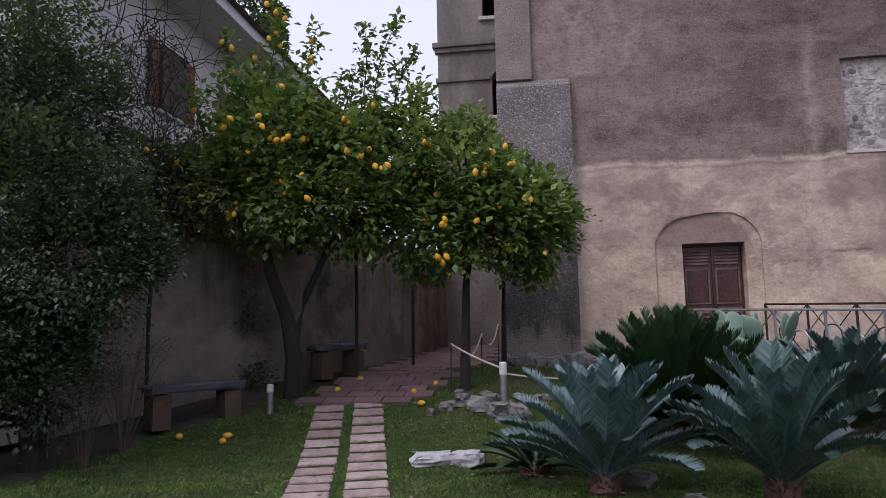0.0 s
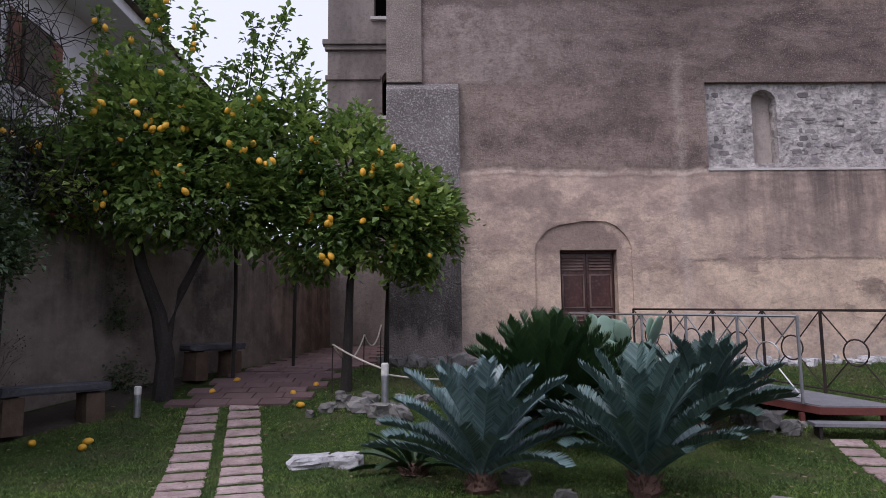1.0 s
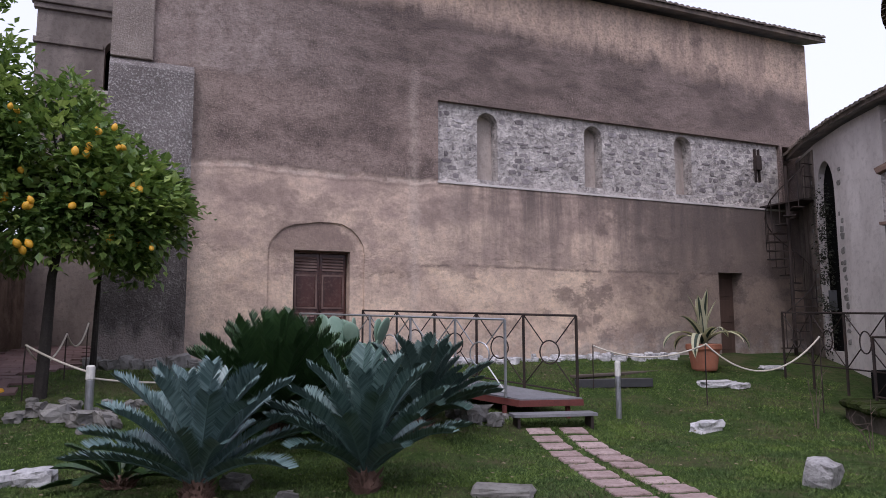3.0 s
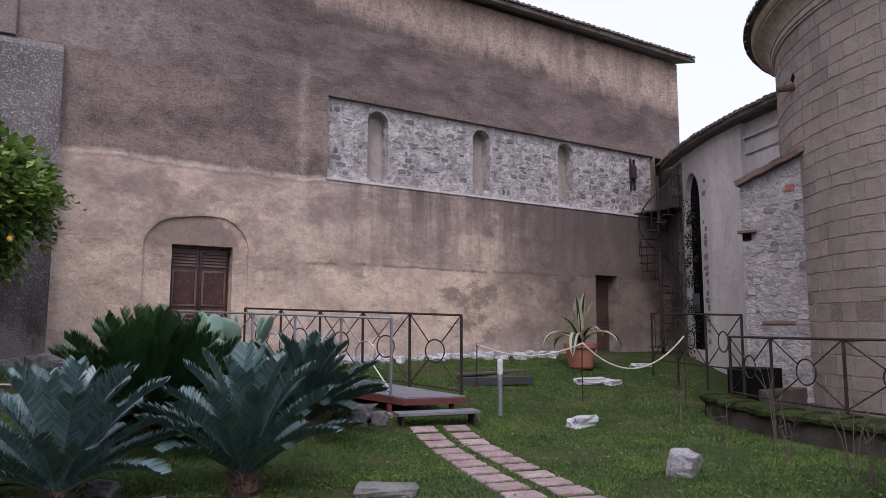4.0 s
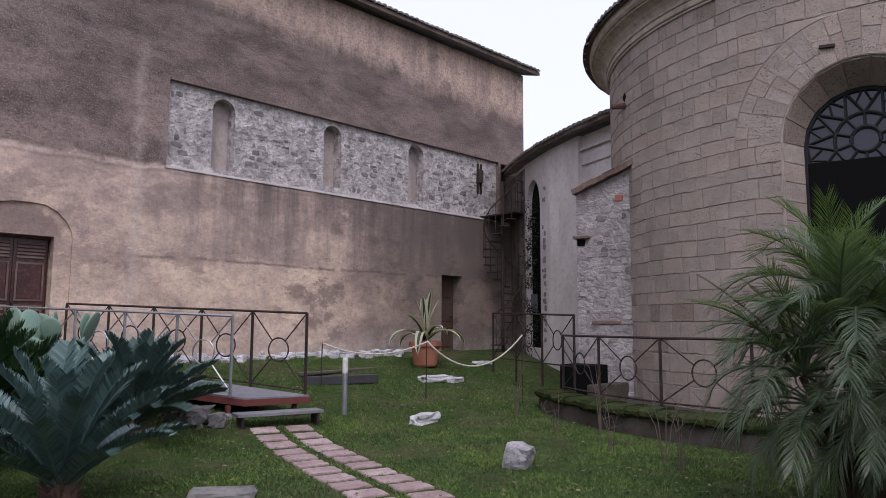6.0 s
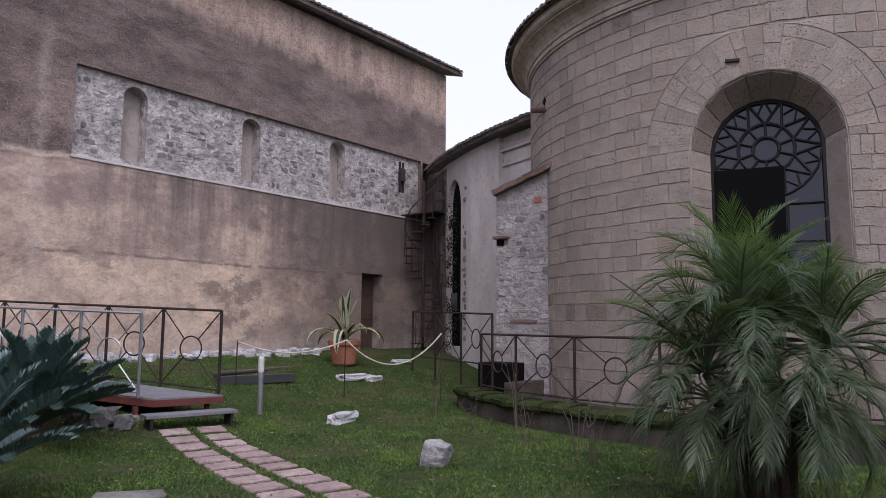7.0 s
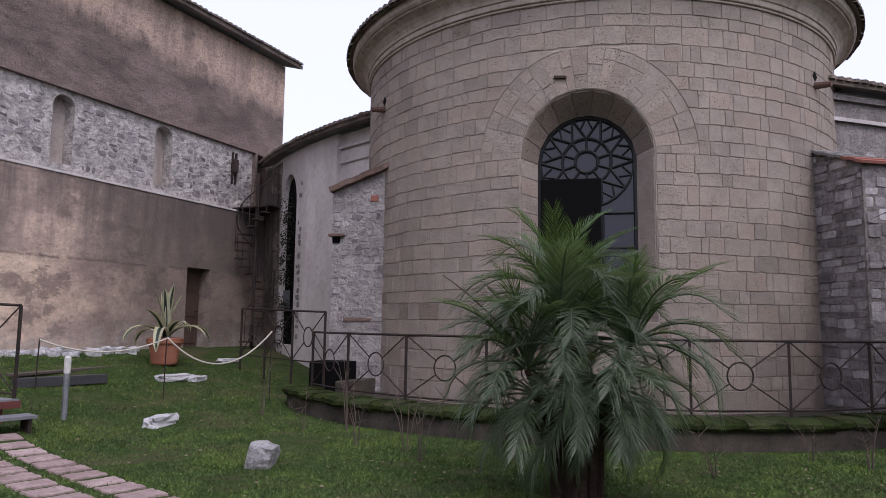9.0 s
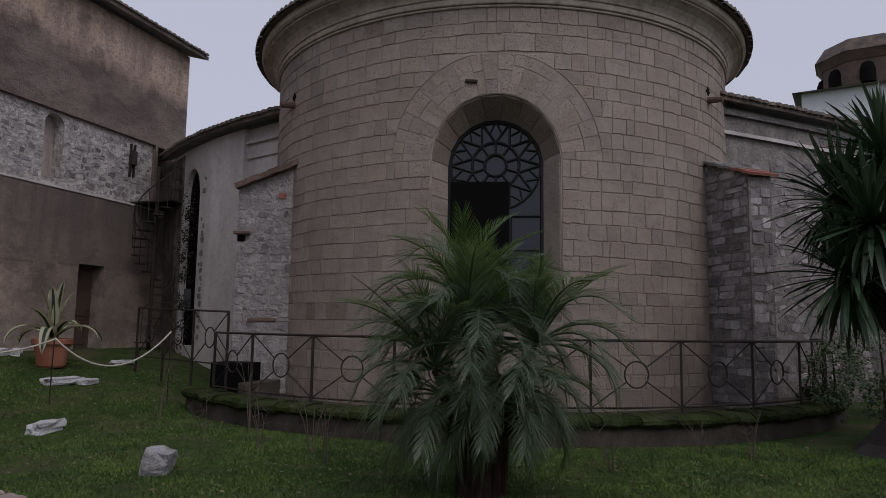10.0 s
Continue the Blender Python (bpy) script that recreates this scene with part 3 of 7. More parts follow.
# grey roughcast pier at the west end, proud of the wall
bm = bmesh.new()
verts = [(-0.88, CH_Y - 0.22, 0.3), (0.66, CH_Y - 0.22, 0.3), (0.66, CH_Y + 0.01, 0.3), (-0.88, CH_Y + 0.01, 0.3),
         (-0.88, CH_Y - 0.2, 6.7), (0.66, CH_Y - 0.2, 6.7), (0.66, CH_Y + 0.01, 6.9), (-0.88, CH_Y + 0.01, 6.9)]
tagged(finish("pier", from_lists(verts, [(0, 1, 5, 4), (1, 2, 6, 5), (3, 0, 4, 7), (4, 5, 6, 7), (2, 3, 7, 6), (3, 2, 1, 0)]), PIER_COAT), "grey roughcast pier at the end of the church wall", "pier", kind="structure")
tagged(finish("upper_pier", box(-0.88, -0.12, CH_Y - 0.09, CH_Y + 0.01, 6.9, 10.1, 0.015), ROUGHCAST), "upper roughcast pier strip on the church corner", "pier", kind="structure")

# ---- the drum of the apse ----
AC, AR = Vector((16.92, 4.01, 0)), 5.42          # centre and radius of the drum
KC = Vector((16.56, 3.82, 0))                    # centre of the kerb and its railing
TOP = 7.42


def drum_at(a, w, z, radius=AR):
    """a: metres along the face from the window's middle, towards the south; w: depth behind the face."""
    th = math.radians(193.1) + a / AR
    r = radius - w
    return Vector((AC.x + r * math.cos(th), AC.y + r * math.sin(th), z))


WIN = (-1.16, 1.16, 1.7, 4.56, 1.16)             # outer opening of the window


def drum():
    bm = bmesh.new()
    holed_wall(bm, -9.6, 8.6, -0.1, TOP + 0.3, 0.75, [WIN], lambda u, w, z: drum_at(u, w + 0.012, z), du=0.25)
    wall = tagged(finish("wall_apse", bm, MORTAR), "round apse wall of coursed buff stone", "wall", kind="structure")
    # black sheet behind the glass, painting the darkness of the room
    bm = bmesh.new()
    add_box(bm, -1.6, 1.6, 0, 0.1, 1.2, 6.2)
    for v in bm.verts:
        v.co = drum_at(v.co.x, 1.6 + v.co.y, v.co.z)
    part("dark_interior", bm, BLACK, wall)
    return wall


DRUM = drum()


def arc_sheet(profile, a0, a1, steps, centre=AC):
    """A shape swept about the apse's axis from (radius, height) pairs; a in radians."""
    bm = bmesh.new()
    rings = []
    for i in range(steps + 1):
        a = a0 + (a1 - a0) * i / steps
        rings.append([bm.verts.new((centre.x + r * math.cos(a), centre.y + r * math.sin(a), z)) for r, z in profile])
    n = len(profile)
    for r, q in zip(rings, rings[1:]):
        for k in range(n):
            bm.faces.new((r[k], q[k], q[(k + 1) % n], r[(k + 1) % n]))
    bm.faces.new(rings[0][::-1])
    bm.faces.new(rings[-1])
    return bm


LIFT = 0.22
cove = [(-0.4, 7.10), (0.035, 7.10), (0.045, 7.115), (0.045, 7.13), (0.012, 7.14), (0.012, 7.15), (0.06, 7.155), (0.07, 7.17), (0.07, 7.245), (0.055, 7.26), (0.055, 7.27), (0.085, 7.28),
        (0.10, 7.33), (0.135, 7.39), (0.20, 7.46), (0.29, 7.51), (0.36, 7.53), (0.36, 7.56), (0.40, 7.565), (0.44, 7.60), (0.455, 7.64), (0.455, 7.74), (-0.4, 7.74)]
cove = [(AR + r, z + LIFT) for r, z in cove]
tagged(finish("cornice", arc_sheet(cove, math.radians(80), math.radians(280), 80), COVE, smooth=False), "deep coved stucco cornice under the apse roof", "cornice", kind="structure")
tagged(finish("roof_apse", arc_sheet([(0.3, 9.8), (5.96, 7.99), (5.96, 7.93), (0.3, 9.6)], math.radians(70), math.radians(290), 80), ROOF_TILE), "conical tiled roof over the apse", "roof", kind="structure")

# the lower walls beside the drum
def ribbon(points, z0, z1, thick, name, material, label, category="wall"):
    """A wall along a line of points, its face on the line, its thickness on the left of the way."""
    bm = bmesh.new()
    pts = [Vector((*p, 0)) for p in points]
    fine = []
    for a, b in zip(pts, pts[1:]):
        n = max(1, round((b - a).length / 0.4))
        fine += [a + (b - a) * i / n for i in range(n)]
    fine.append(pts[-1])
    zf = (lambda v, z: z(v.x, v.y) if callable(z) else z)
    rows = []
    for i, p in enumerate(fine):
        d = (fine[min(i + 1, len(fine) - 1)] - fine[max(i - 1, 0)]).normalized()
        nrm = Vector((-d.y, d.x, 0)) * thick
        rows.append([bm.verts.new((q.x, q.y, zf(p, z))) for q in (p, p + nrm) for z in (z0, z1)])
    for r, q in zip(rows, rows[1:]):
        for f in ((r[0], q[0], q[1], r[1]), (r[1], q[1], q[3], r[3]), (r[3], q[3], q[2], r[2])):
            bm.faces.new(f)
    for r in (rows[0], rows[-1]):
        bm.faces.new((r[0], r[1], r[3], r[2]))
    return tagged(finish(name, bm, material), label, category, kind="structure")


SIDE_L = [(14.0, 7.9), (14.3, 8.8), (14.75, 10.0), (15.4, 11.4), (16.3, 12.9), (17.45, 14.45)]
SIDE_R = [(19.8, -5.3), (18.06, -3.5), (16.9, -2.3), (15.6, -0.9)]
def along(line, u):
    """The point u metres along a line, and the direction to its right."""
    for a, b in zip(line, line[1:]):
        a, b = Vector((*a, 0)), Vector((*b, 0))
        n = (b - a).length
        if u <= n or b == Vector((*line[-1], 0)):
            d = (b - a) / n
            return a + d * u, Vector((d.y, -d.x, 0))
        u -= n


def side_put(u, w, z):
    p, right = along(SIDE_L, u)
    return p + right * w + Vector((0, 0, z))


bm = bmesh.new()
holed_wall(bm, 2.25, 7.55, -0.1, 6.5, 0.6, [(4.5, 5.6, 1.0, 5.0, 0.9)], side_put, du=0.4)
holed_wall(bm, 0, 2.25, -0.1, 6.5, 0.6, [], lambda u, w, z: side_put(u, w + 0.14, z), du=0.4)
holed_wall(bm, 0, 2.25, 6.1, 6.16, 0.1, [], lambda u, w, z: side_put(u, w + 0.06, z), du=0.4)
holed_wall(bm, 0, 2.25, 5.72, 5.77, 0.1, [], lambda u, w, z: side_put(u, w + 0.09, z), du=0.4)
SIDE_WALL = tagged(finish("wall_ambulatory_north", bm, PALE_PLASTER), "curved pale plaster wall beside the apse", "wall", kind="structure")
# black sheet close behind the slit in place of its deep shade
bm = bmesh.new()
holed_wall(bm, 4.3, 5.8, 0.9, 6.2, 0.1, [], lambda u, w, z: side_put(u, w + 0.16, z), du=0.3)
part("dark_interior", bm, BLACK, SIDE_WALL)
bm = bmesh.new()
holed_wall(bm, 5.75, 7.5, -0.1, 6.4, 0.05, [], lambda u, w, z: side_put(u, w - 0.02, z), du=0.35)
part("stained_coat", bm, GARDEN, SIDE_WALL, "dark damp plaster coat in the corner")
ribbon(SIDE_R, -0.1, 6.5, -0.6, "wall_ambulatory_south", SOUTH_MORTAR, "curved rubble wall on the other side of the apse")


def side_roof(line, name):
    verts, faces = [], []
    for (x, y) in line:
        d = (Vector((x, y, 0)) - Vector((AC.x + 6, AC.y, 0)))
        out = Vector((d.x, d.y, 0)).normalized()
        p = Vector((x, y, 0))
        for r, z in ((0.32, 6.52), (0.32, 6.66), (-3.2, 7.5), (-3.2, 7.3)):
            q = p + out * r
            verts.append((q.x, q.y, z))
    for i in range(len(line) - 1):
        for k in range(4):
            faces.append((4 * i + k, 4 * i + 4 + k, 4 * i + 4 + (k + 1) % 4, 4 * i + (k + 1) % 4))
    tagged(finish(name, from_lists(verts, faces), ROOF_TILE), "low curved roof of dark weathered tiles", "roof", kind="structure")


side_roof(SIDE_L, "roof_ambulatory_north")
side_roof(SIDE_R, "roof_ambulatory_south")

# ---- garden wall, white house, tower ----
GARDEN_LINE = [(-15.0, -3.0), (-10.5, 5.0), (-6.55, 10.5), (-3.85, 14.0), (-3.05, 17.5), (-2.4, 21.0)]
ribbon(GARDEN_LINE, lambda x, y: ground_z(x, y) - 0.3, lambda x, y: 3.35 + 0.05 * max(0, y - 10), 0.35, "wall_garden", GARDEN, "tall garden wall of dark streaked plaster")
tagged(finish("wall_lane_end", box(-2.55, -1.0, 21.0, 21.4, 0.5, 5.5), GARDEN), "dark plaster wall at the end of the lane", "wall", kind="structure")


# unseen walls, added to cut sky light and darken the apse glass's lower reflection
tagged(finish("wall_garden_south", box(-15.6, 21.0, -8.4, -8.0, -0.3, 4.6), GARDEN), "plain unseen wall added to block sky light from the south", "wall", kind="structure")
tagged(finish("wall_garden_west", box(-16.0, -15.6, -8.4, 7.5, -0.3, 4.6), GARDEN), "plain unseen wall added to block sky light from the west", "wall", kind="structure")

SHUTTER = mat("reddish_shutter_paint", (0.16, 0.07, 0.045), (0.22, 0.10, 0.065), (0.10, 0.06, 0.05), 3, 22, 0.7, 0.3, 0.004)


def house():
    root = thing("house", "white two-storey house with a deep projecting eave", "house")
    bm = bmesh.new()
    add_box(bm, -16, -7.3, 8.5, 30, 0.2, 8.2)
    part("wall", bm, WHITE_HOUSE, root)
    bm = bmesh.new()
    add_box(bm, -16.5, -6.25, 7.9, 30.5, 8.2, 8.45)
    part("eave", bm, WHITE_HOUSE, root)
    verts = [(-6.1, 7.8, 8.46), (-6.1, 30.6, 8.46), (-11.5, 30.6, 10.4), (-11.5, 7.8, 10.4), (-16.7, 7.8, 8.46), (-16.7, 30.6, 8.46)]
    bm = from_lists(verts, [(0, 1, 2, 3), (3, 2, 5, 4), (0, 3, 4), (1, 5, 2), (0, 4, 5, 1)])
    part("roof", bm, ROOF_TILE, root, "dark tiled roof edge")
    for y, z in ((12.1, 6.0), (15.0, 6.0), (19.0, 6.0), (12.3, 3.6)):
        w = part("window", box(-7.33, -7.2, y, y + 0.9, z, z + 1.3, 0.01), GREY_WOOD, root)
        for q, turn in ((y, 9), (y + 0.9, -9)):
            m = Matrix.Translation((-7.32, q, z)) @ Matrix.Rotation(radians(turn if q == y else turn + 180), 4, "Z")
            part("shutter", box(0, 0.04, -0.45, 0, 0, 1.3, 0.008, m), SHUTTER, w, "open reddish brown shutter")
        part("sill", box(-7.4, -7.2, y - 0.08, y + 0.98, z - 0.08, z - 0.02, 0.01), PALE_PLASTER, w)
    part("string_course", box(-7.36, -7.2, 8.5, 30, 5.3, 5.45, 0.01), WHITE_HOUSE, root)
    return root


house()


def tower():
    root = thing("bell_tower", "grey plastered bell tower with cornices and arched openings", "tower")
    x0, x1, y0 = -2.85, -0.55, 19.2
    bm = bmesh.new()
    holed_wall(bm, x0, x1, 0.5, 9.4, 0.5, [(-1.3, -0.8, 7.65, 8.75, 0.25)], lambda u, w, z: Vector((u, y0 + w, z)))
    holed_wall(bm, x0, x1, 9.4, 13.5, 0.5, [(-1.52, -1.02, 10.6, 12.0, 0.25)], lambda u, w, z: Vector((u, y0 + w, z)))
    add_box(bm, x0, x0 + 0.5, y0 + 0.5, y0 + 3.5, 0.5, 13.5)
    part("wall", bm, TOWER_COAT, root)
    # black board behind the arches stands for the unlit belfry
    part("dark_interior", box(x0 + 0.6, x1, y0 + 1.2, y0 + 1.3, 5.5, 13), BLACK, root)
    part("cornice", box(x0 - 0.14, x1, y0 - 0.16, y0 + 0.1, 9.74, 9.9, 0.03), TOWER_COAT, root)
    part("cornice", box(x0 - 0.08, x1, y0 - 0.09, y0 + 0.1, 9.6, 9.735, 0.02), TOWER_COAT, root)
    part("string_course", box(x0 - 0.06, -1.34, y0 - 0.07, y0 + 0.1, 8.72, 8.86, 0.02), TOWER_COAT, root)
    for x, z in ((-1.4, 7.55), (-1.62, 10.5)):
        part("sill", box(x, x + 0.7, y0 - 0.1, y0 + 0.2, z, z + 0.1, 0.01), PALE_PLASTER, root)
    return root


tower()


# ---- doors ----
def double_door():
    root = thing("door_church", "worn brown double door with louvred and raised panels", "door", (2.76, CH_Y + 0.3, 0.95), kind="structure")
    for side in (0, 1):
        x = 0.02 + side * 0.585
        leaf = part("leaf", box(x, x + 0.58, 0, 0.05, 0, 2.26, 0.006), DOOR_WOOD, root)
        for z0, z1 in ((0.12, 0.55), (0.66, 0.98), (1.12, 1.78)):
            part("panel", box(x + 0.09, x + 0.49, -0.025, 0.0, z0, z1, 0.012), DOOR_WOOD, leaf)
            bm = bmesh.new()
            for a, b, c, d in ((x + 0.05, x + 0.53, z0 - 0.035, z0), (x + 0.05, x + 0.53, z1, z1 + 0.035), (x + 0.05, x + 0.085, z0, z1), (x + 0.495, x + 0.53, z0, z1)):
                add_box(bm, a, b, -0.03, 0.0, c, d)
            part("moulding", bm, DOOR_SLAT, leaf)
        for k in range(5):
            m = Matrix.Translation((x, 0, 1.88 + k * 0.065)) @ Matrix.Rotation(radians(-25), 4, "X")
            part("slat", box(0.06, 0.52, -0.03, 0.0, 0, 0.045, 0, m), DOOR_SLAT, leaf)
        for k in range(3):
            m = Matrix.Translation((x, 0, 0.69 + k * 0.1)) @ Matrix.Rotation(radians(-25), 4, "X")
            part("slat", box(0.1, 0.48, -0.045, -0.02, 0, 0.05, 0, m), DOOR_SLAT, leaf)
    part("lintel", box(-0.04, 1.25, -0.06, 0.08, 2.265, 2.36, 0.01), BROWN, root)
    part("sill", box(-0.15, 1.36, -0.45, 0.1, -0.1, 0.0, 0.015), STONE, root)
    part("knob", box(0.615, 0.65, -0.05, 0, 1.02, 1.06, 0.01), IRON, root)
    return root


double_door()


def side_door():
    root = thing("door_side", "narrow dark brown door in a deep plaster opening", "door", (14.28, CH_Y + 0.38, 0.85), kind="structure")
    leaf = part("leaf", box(0, 0.87, 0, 0.05, 0, 2.25, 0.005), DARK_WOOD, root)
    for z0, z1 in ((0.15, 0.75), (0.9, 1.5), (1.62, 2.1)):
        part("panel", box(0.12, 0.75, -0.02, 0, z0, z1, 0.01), DARK_WOOD, leaf)
    part("sill", box(-0.1, 0.97, -0.75, 0.0, -0.12, 0.0, 0.02), STONE, root)
    bm = bmesh.new()
    tube(bm, [(0.78, -0.02, 1.05), (0.78, -0.06, 1.05), (0.66, -0.06, 1.05)], 0.012)
    part("handle", bm, IRON, leaf)


side_door()
part("stair_door_inside", box(16.8, 17.7, CH_Y + 0.55, CH_Y + 0.65, 4.6, 7.0), BROWN, WALL)


# ---- the apse window ----
WINDOW_IRON = plain("black_window_iron", (0.012, 0.012, 0.014), 0.6, 0.2)


def apse_window():
    root = thing("window_apse", "tall arched window with star-shaped iron tracery and dark glass", "window", kind="structure")
    W = 0.85
    spring, z0 = 4.53, 1.9
    put = lambda x, w, z: drum_at(0, 0.55 + w, 0) + (drum_at(0.5, 0.55, 0) - drum_at(-0.5, 0.55, 0)).normalized() * x + Vector((0, 0, z))
    glass = bpy.data.materials.new("dark_leaded_glass")
    glass.use_nodes = True
    b = glass.node_tree.nodes["Principled BSDF"]
    b.inputs["Base Color"].default_value = (0.012, 0.013, 0.022, 1)
    b.inputs["Roughness"].default_value = 0.12
    b.inputs["Specular IOR Level"].default_value = 0.5
    outline = [(-W, z0), (W, z0)] + [(W * math.cos(a), spring + W * math.sin(a)) for a in [math.pi * i / 24 for i in range(25)]]
    verts = [put(x, 0.06, z) for x, z in outline] + [put(x, 0.075, z) for x, z in outline]
    n = len(outline)
    bm = from_lists(verts, [tuple(range(n)), tuple(range(2 * n - 1, n - 1, -1))] + [(i, (i + 1) % n, (i + 1) % n + n, i + n) for i in range(n)])
    part("pane", bm, glass, root)

    def rod(name, pts, r=0.022):
        part(name, bar([put(x, 0.03, z) for x, z in pts], r * 1.25, 6), WINDOW_IRON, root)
    rod("frame", [(-W, z0), (-W, spring)] + [(W * math.cos(a), spring + W * math.sin(a)) for a in [math.pi - math.pi * i / 24 for i in range(25)]] + [(W, z0)], 0.035)
    cz = spring + 0.03
    circle = lambda r: [(r * math.cos(a), cz + r * math.sin(a)) for a in [math.tau * i / 28 for i in range(29)]]
    rod("ring", circle(0.20), 0.025)
    rod("ring", circle(0.43), 0.022)
    rod("ring", circle(0.83), 0.02)
    for k in range(10):
        a = math.tau * (k + 0.5) / 10
        rod("spoke", [(0.2 * math.cos(a), cz + 0.2 * math.sin(a)), (0.43 * math.cos(a), cz + 0.43 * math.sin(a))], 0.018)
        for s in (-1, 1):
            e = a + s * math.tau / 20
            rod("star_bar", [(0.43 * math.cos(a), cz + 0.43 * math.sin(a)), (0.83 * math.cos(e), cz + 0.83 * math.sin(e))], 0.018)
            h = a + s * math.tau / 40
            rod("star_bar", [(0.63 * math.cos(h), cz + 0.63 * math.sin(h)), (0.83 * math.cos(a), cz + 0.83 * math.sin(a))], 0.012)
    for z in (3.62, 3.0, 2.4):
        rod("bar", [(-W, z), (W, z)], 0.02)
    for x in (-0.28, 0.28):
        rod("bar", [(x, z0), (x, 3.62)], 0.018)
    # splayed stone reveal round the glass
    bm = bmesh.new()
    ins = [(-W - 0.02, z0 - 0.2)] + [(-(W + 0.02) * math.cos(a), spring + (W + 0.02) * math.sin(a)) for a in [math.pi * i / 28 for i in range(29)]] + [(W + 0.02, z0 - 0.2)]
    oc, orr = (WIN[0] + WIN[1]) / 2, WIN[4]
    outs = [(-orr, z0 - 0.2)] + [(-orr * math.cos(a), WIN[3] + orr * math.sin(a)) for a in [math.pi * i / 28 for i in range(29)]] + [(orr, z0 - 0.2)]
    vi = [bm.verts.new(put(x, 0.0, z)) for x, z in ins]
    vo = [bm.verts.new(drum_at(x, 0.03, z)) for x, z in outs]
    vb = [bm.verts.new(put(x, 0.2, z)) for x, z in ins]
    for i in range(len(vi) - 1):
        bm.faces.new((vo[i], vo[i + 1], vi[i + 1], vi[i]))
        bm.faces.new((vi[i], vi[i + 1], vb[i + 1], vb[i]))
    part("reveal", bm, MORTAR, root)
    n = len(outs)
    k = 0
    while k < n - 1:
        span = 1 if k in (0, n - 2) else 3
        cuts = [i / 9 for i in range(10)] if span == 1 else [0, 1]
        hi = min(k + span, n - 1)
        for c0, c1 in zip(cuts, cuts[1:]):
            corner = []
            for i, c in ((k, c0), (k, c1)) if span == 1 else ((k, None), (hi, None)):
                if c is None:
                    a, b = drum_at(outs[i][0], 0.03, outs[i][1]), put(ins[i][0], 0.0, ins[i][1])
                else:
                    mixd = lambda line, t: (line[k][0] + (line[k + 1][0] - line[k][0]) * t, line[k][1] + (line[k + 1][1] - line[k][1]) * t)
                    o_, i_ = mixd(outs, c), mixd(ins, c)
                    a, b = drum_at(o_[0], 0.03, o_[1]), put(i_[0], 0.0, i_[1])
                corner += [a, b]
            A, B, C, D = corner[0], corner[1], corner[3], corner[2]
            mid = (A + B + C + D) / 4
            nrm = (B - A).cross(D - A).normalized()
            inward = (put(0, -0.3, min(mid.z, 4.5)) - mid).normalized()
            if nrm.dot(inward) < 0:
                nrm = -nrm
            rim = [mid + (q - mid) * 0.985 - nrm * 0.01 for q in (A, B, C, D)]
            top = [mid + (q - mid) * 0.93 + nrm * 0.012 for q in (A, B, C, D)]
            part("reveal_stone", from_lists(rim + top, [(4, 5, 6, 7)] + [(j, (j + 1) % 4, (j + 1) % 4 + 4, j + 4) for j in range(4)]), DARK_STONE if mid.z > WIN[3] else DRUM_STONE, root)
        k = hi
    # the open upper leaf: a black sheet stands in for the shade inside
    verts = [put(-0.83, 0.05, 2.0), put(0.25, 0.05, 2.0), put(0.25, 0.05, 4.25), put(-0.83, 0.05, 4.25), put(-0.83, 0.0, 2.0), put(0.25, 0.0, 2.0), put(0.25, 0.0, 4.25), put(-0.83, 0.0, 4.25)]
    part("open_leaf", from_lists(verts, [(0, 1, 2, 3), (4, 5, 6, 7), (0, 1, 5, 4), (2, 3, 7, 6), (1, 2, 6, 5), (0, 3, 7, 4)]), BLACK, root, "black sheet standing for the shade in an open casement")


apse_window()


# ---- railings ----
def railing(name, posts, z_low, z_high, material, label, group="", ring=0.19, foot=0.0, skip=()):
    """Posts with a top and bottom rail; in each bay a ring held by four braces."""
    root = thing(name, label, "railing", group=group)
    P = [Vector((*p, 0)) for p in posts]
    zl = [z_low(p.x, p.y) if callable(z_low) else z_low for p in P]
    zh = [z_high(p.x, p.y) if callable(z_high) else z_high for p in P]
    for i, p in enumerate(P):
        part("post", box(p.x - 0.018, p.x + 0.018, p.y - 0.018, p.y + 0.018, zl[i] - foot, zh[i], 0.003), material, root)
    for i, (a, b) in enumerate(zip(P, P[1:])):
        d = b - a
        for name_, za, zb in (("top_rail", zh[i], zh[i + 1]), ("bottom_rail", zl[i] + 0.08, zl[i + 1] + 0.08)):
            part(name_, bar([a + Vector((0, 0, za)), b + Vector((0, 0, zb))], 0.022 if name_ == "top_rail" else 0.015, 6), material, root)
        if i in skip:
            continue
        c = (a + b) / 2
        cz = (zl[i] + zl[i + 1]) / 4 + (zh[i] + zh[i + 1]) / 4 + 0.03
        u = d.normalized()
        part("ring", bar([c + u * ring * math.cos(t) + Vector((0, 0, cz + ring * math.sin(t))) for t in [math.tau * k / 20 for k in range(21)]], 0.013, 5), material, root)
        for s, (q, z) in ((-1, (a, zh[i])), (1, (b, zh[i + 1])), (-1, (a, zl[i] + 0.08)), (1, (b, zl[i + 1] + 0.08))):
            target = Vector((q.x, q.y, z))
            mid = c + Vector((0, 0, cz))
            w = (target - mid).normalized()
            part("brace", bar([mid + w * ring, target], 0.011, 5), material, root)
    return root


def ring_point(deg, r=6.9):
    return (KC.x + r * math.cos(radians(deg)), KC.y + r * math.sin(radians(deg)))


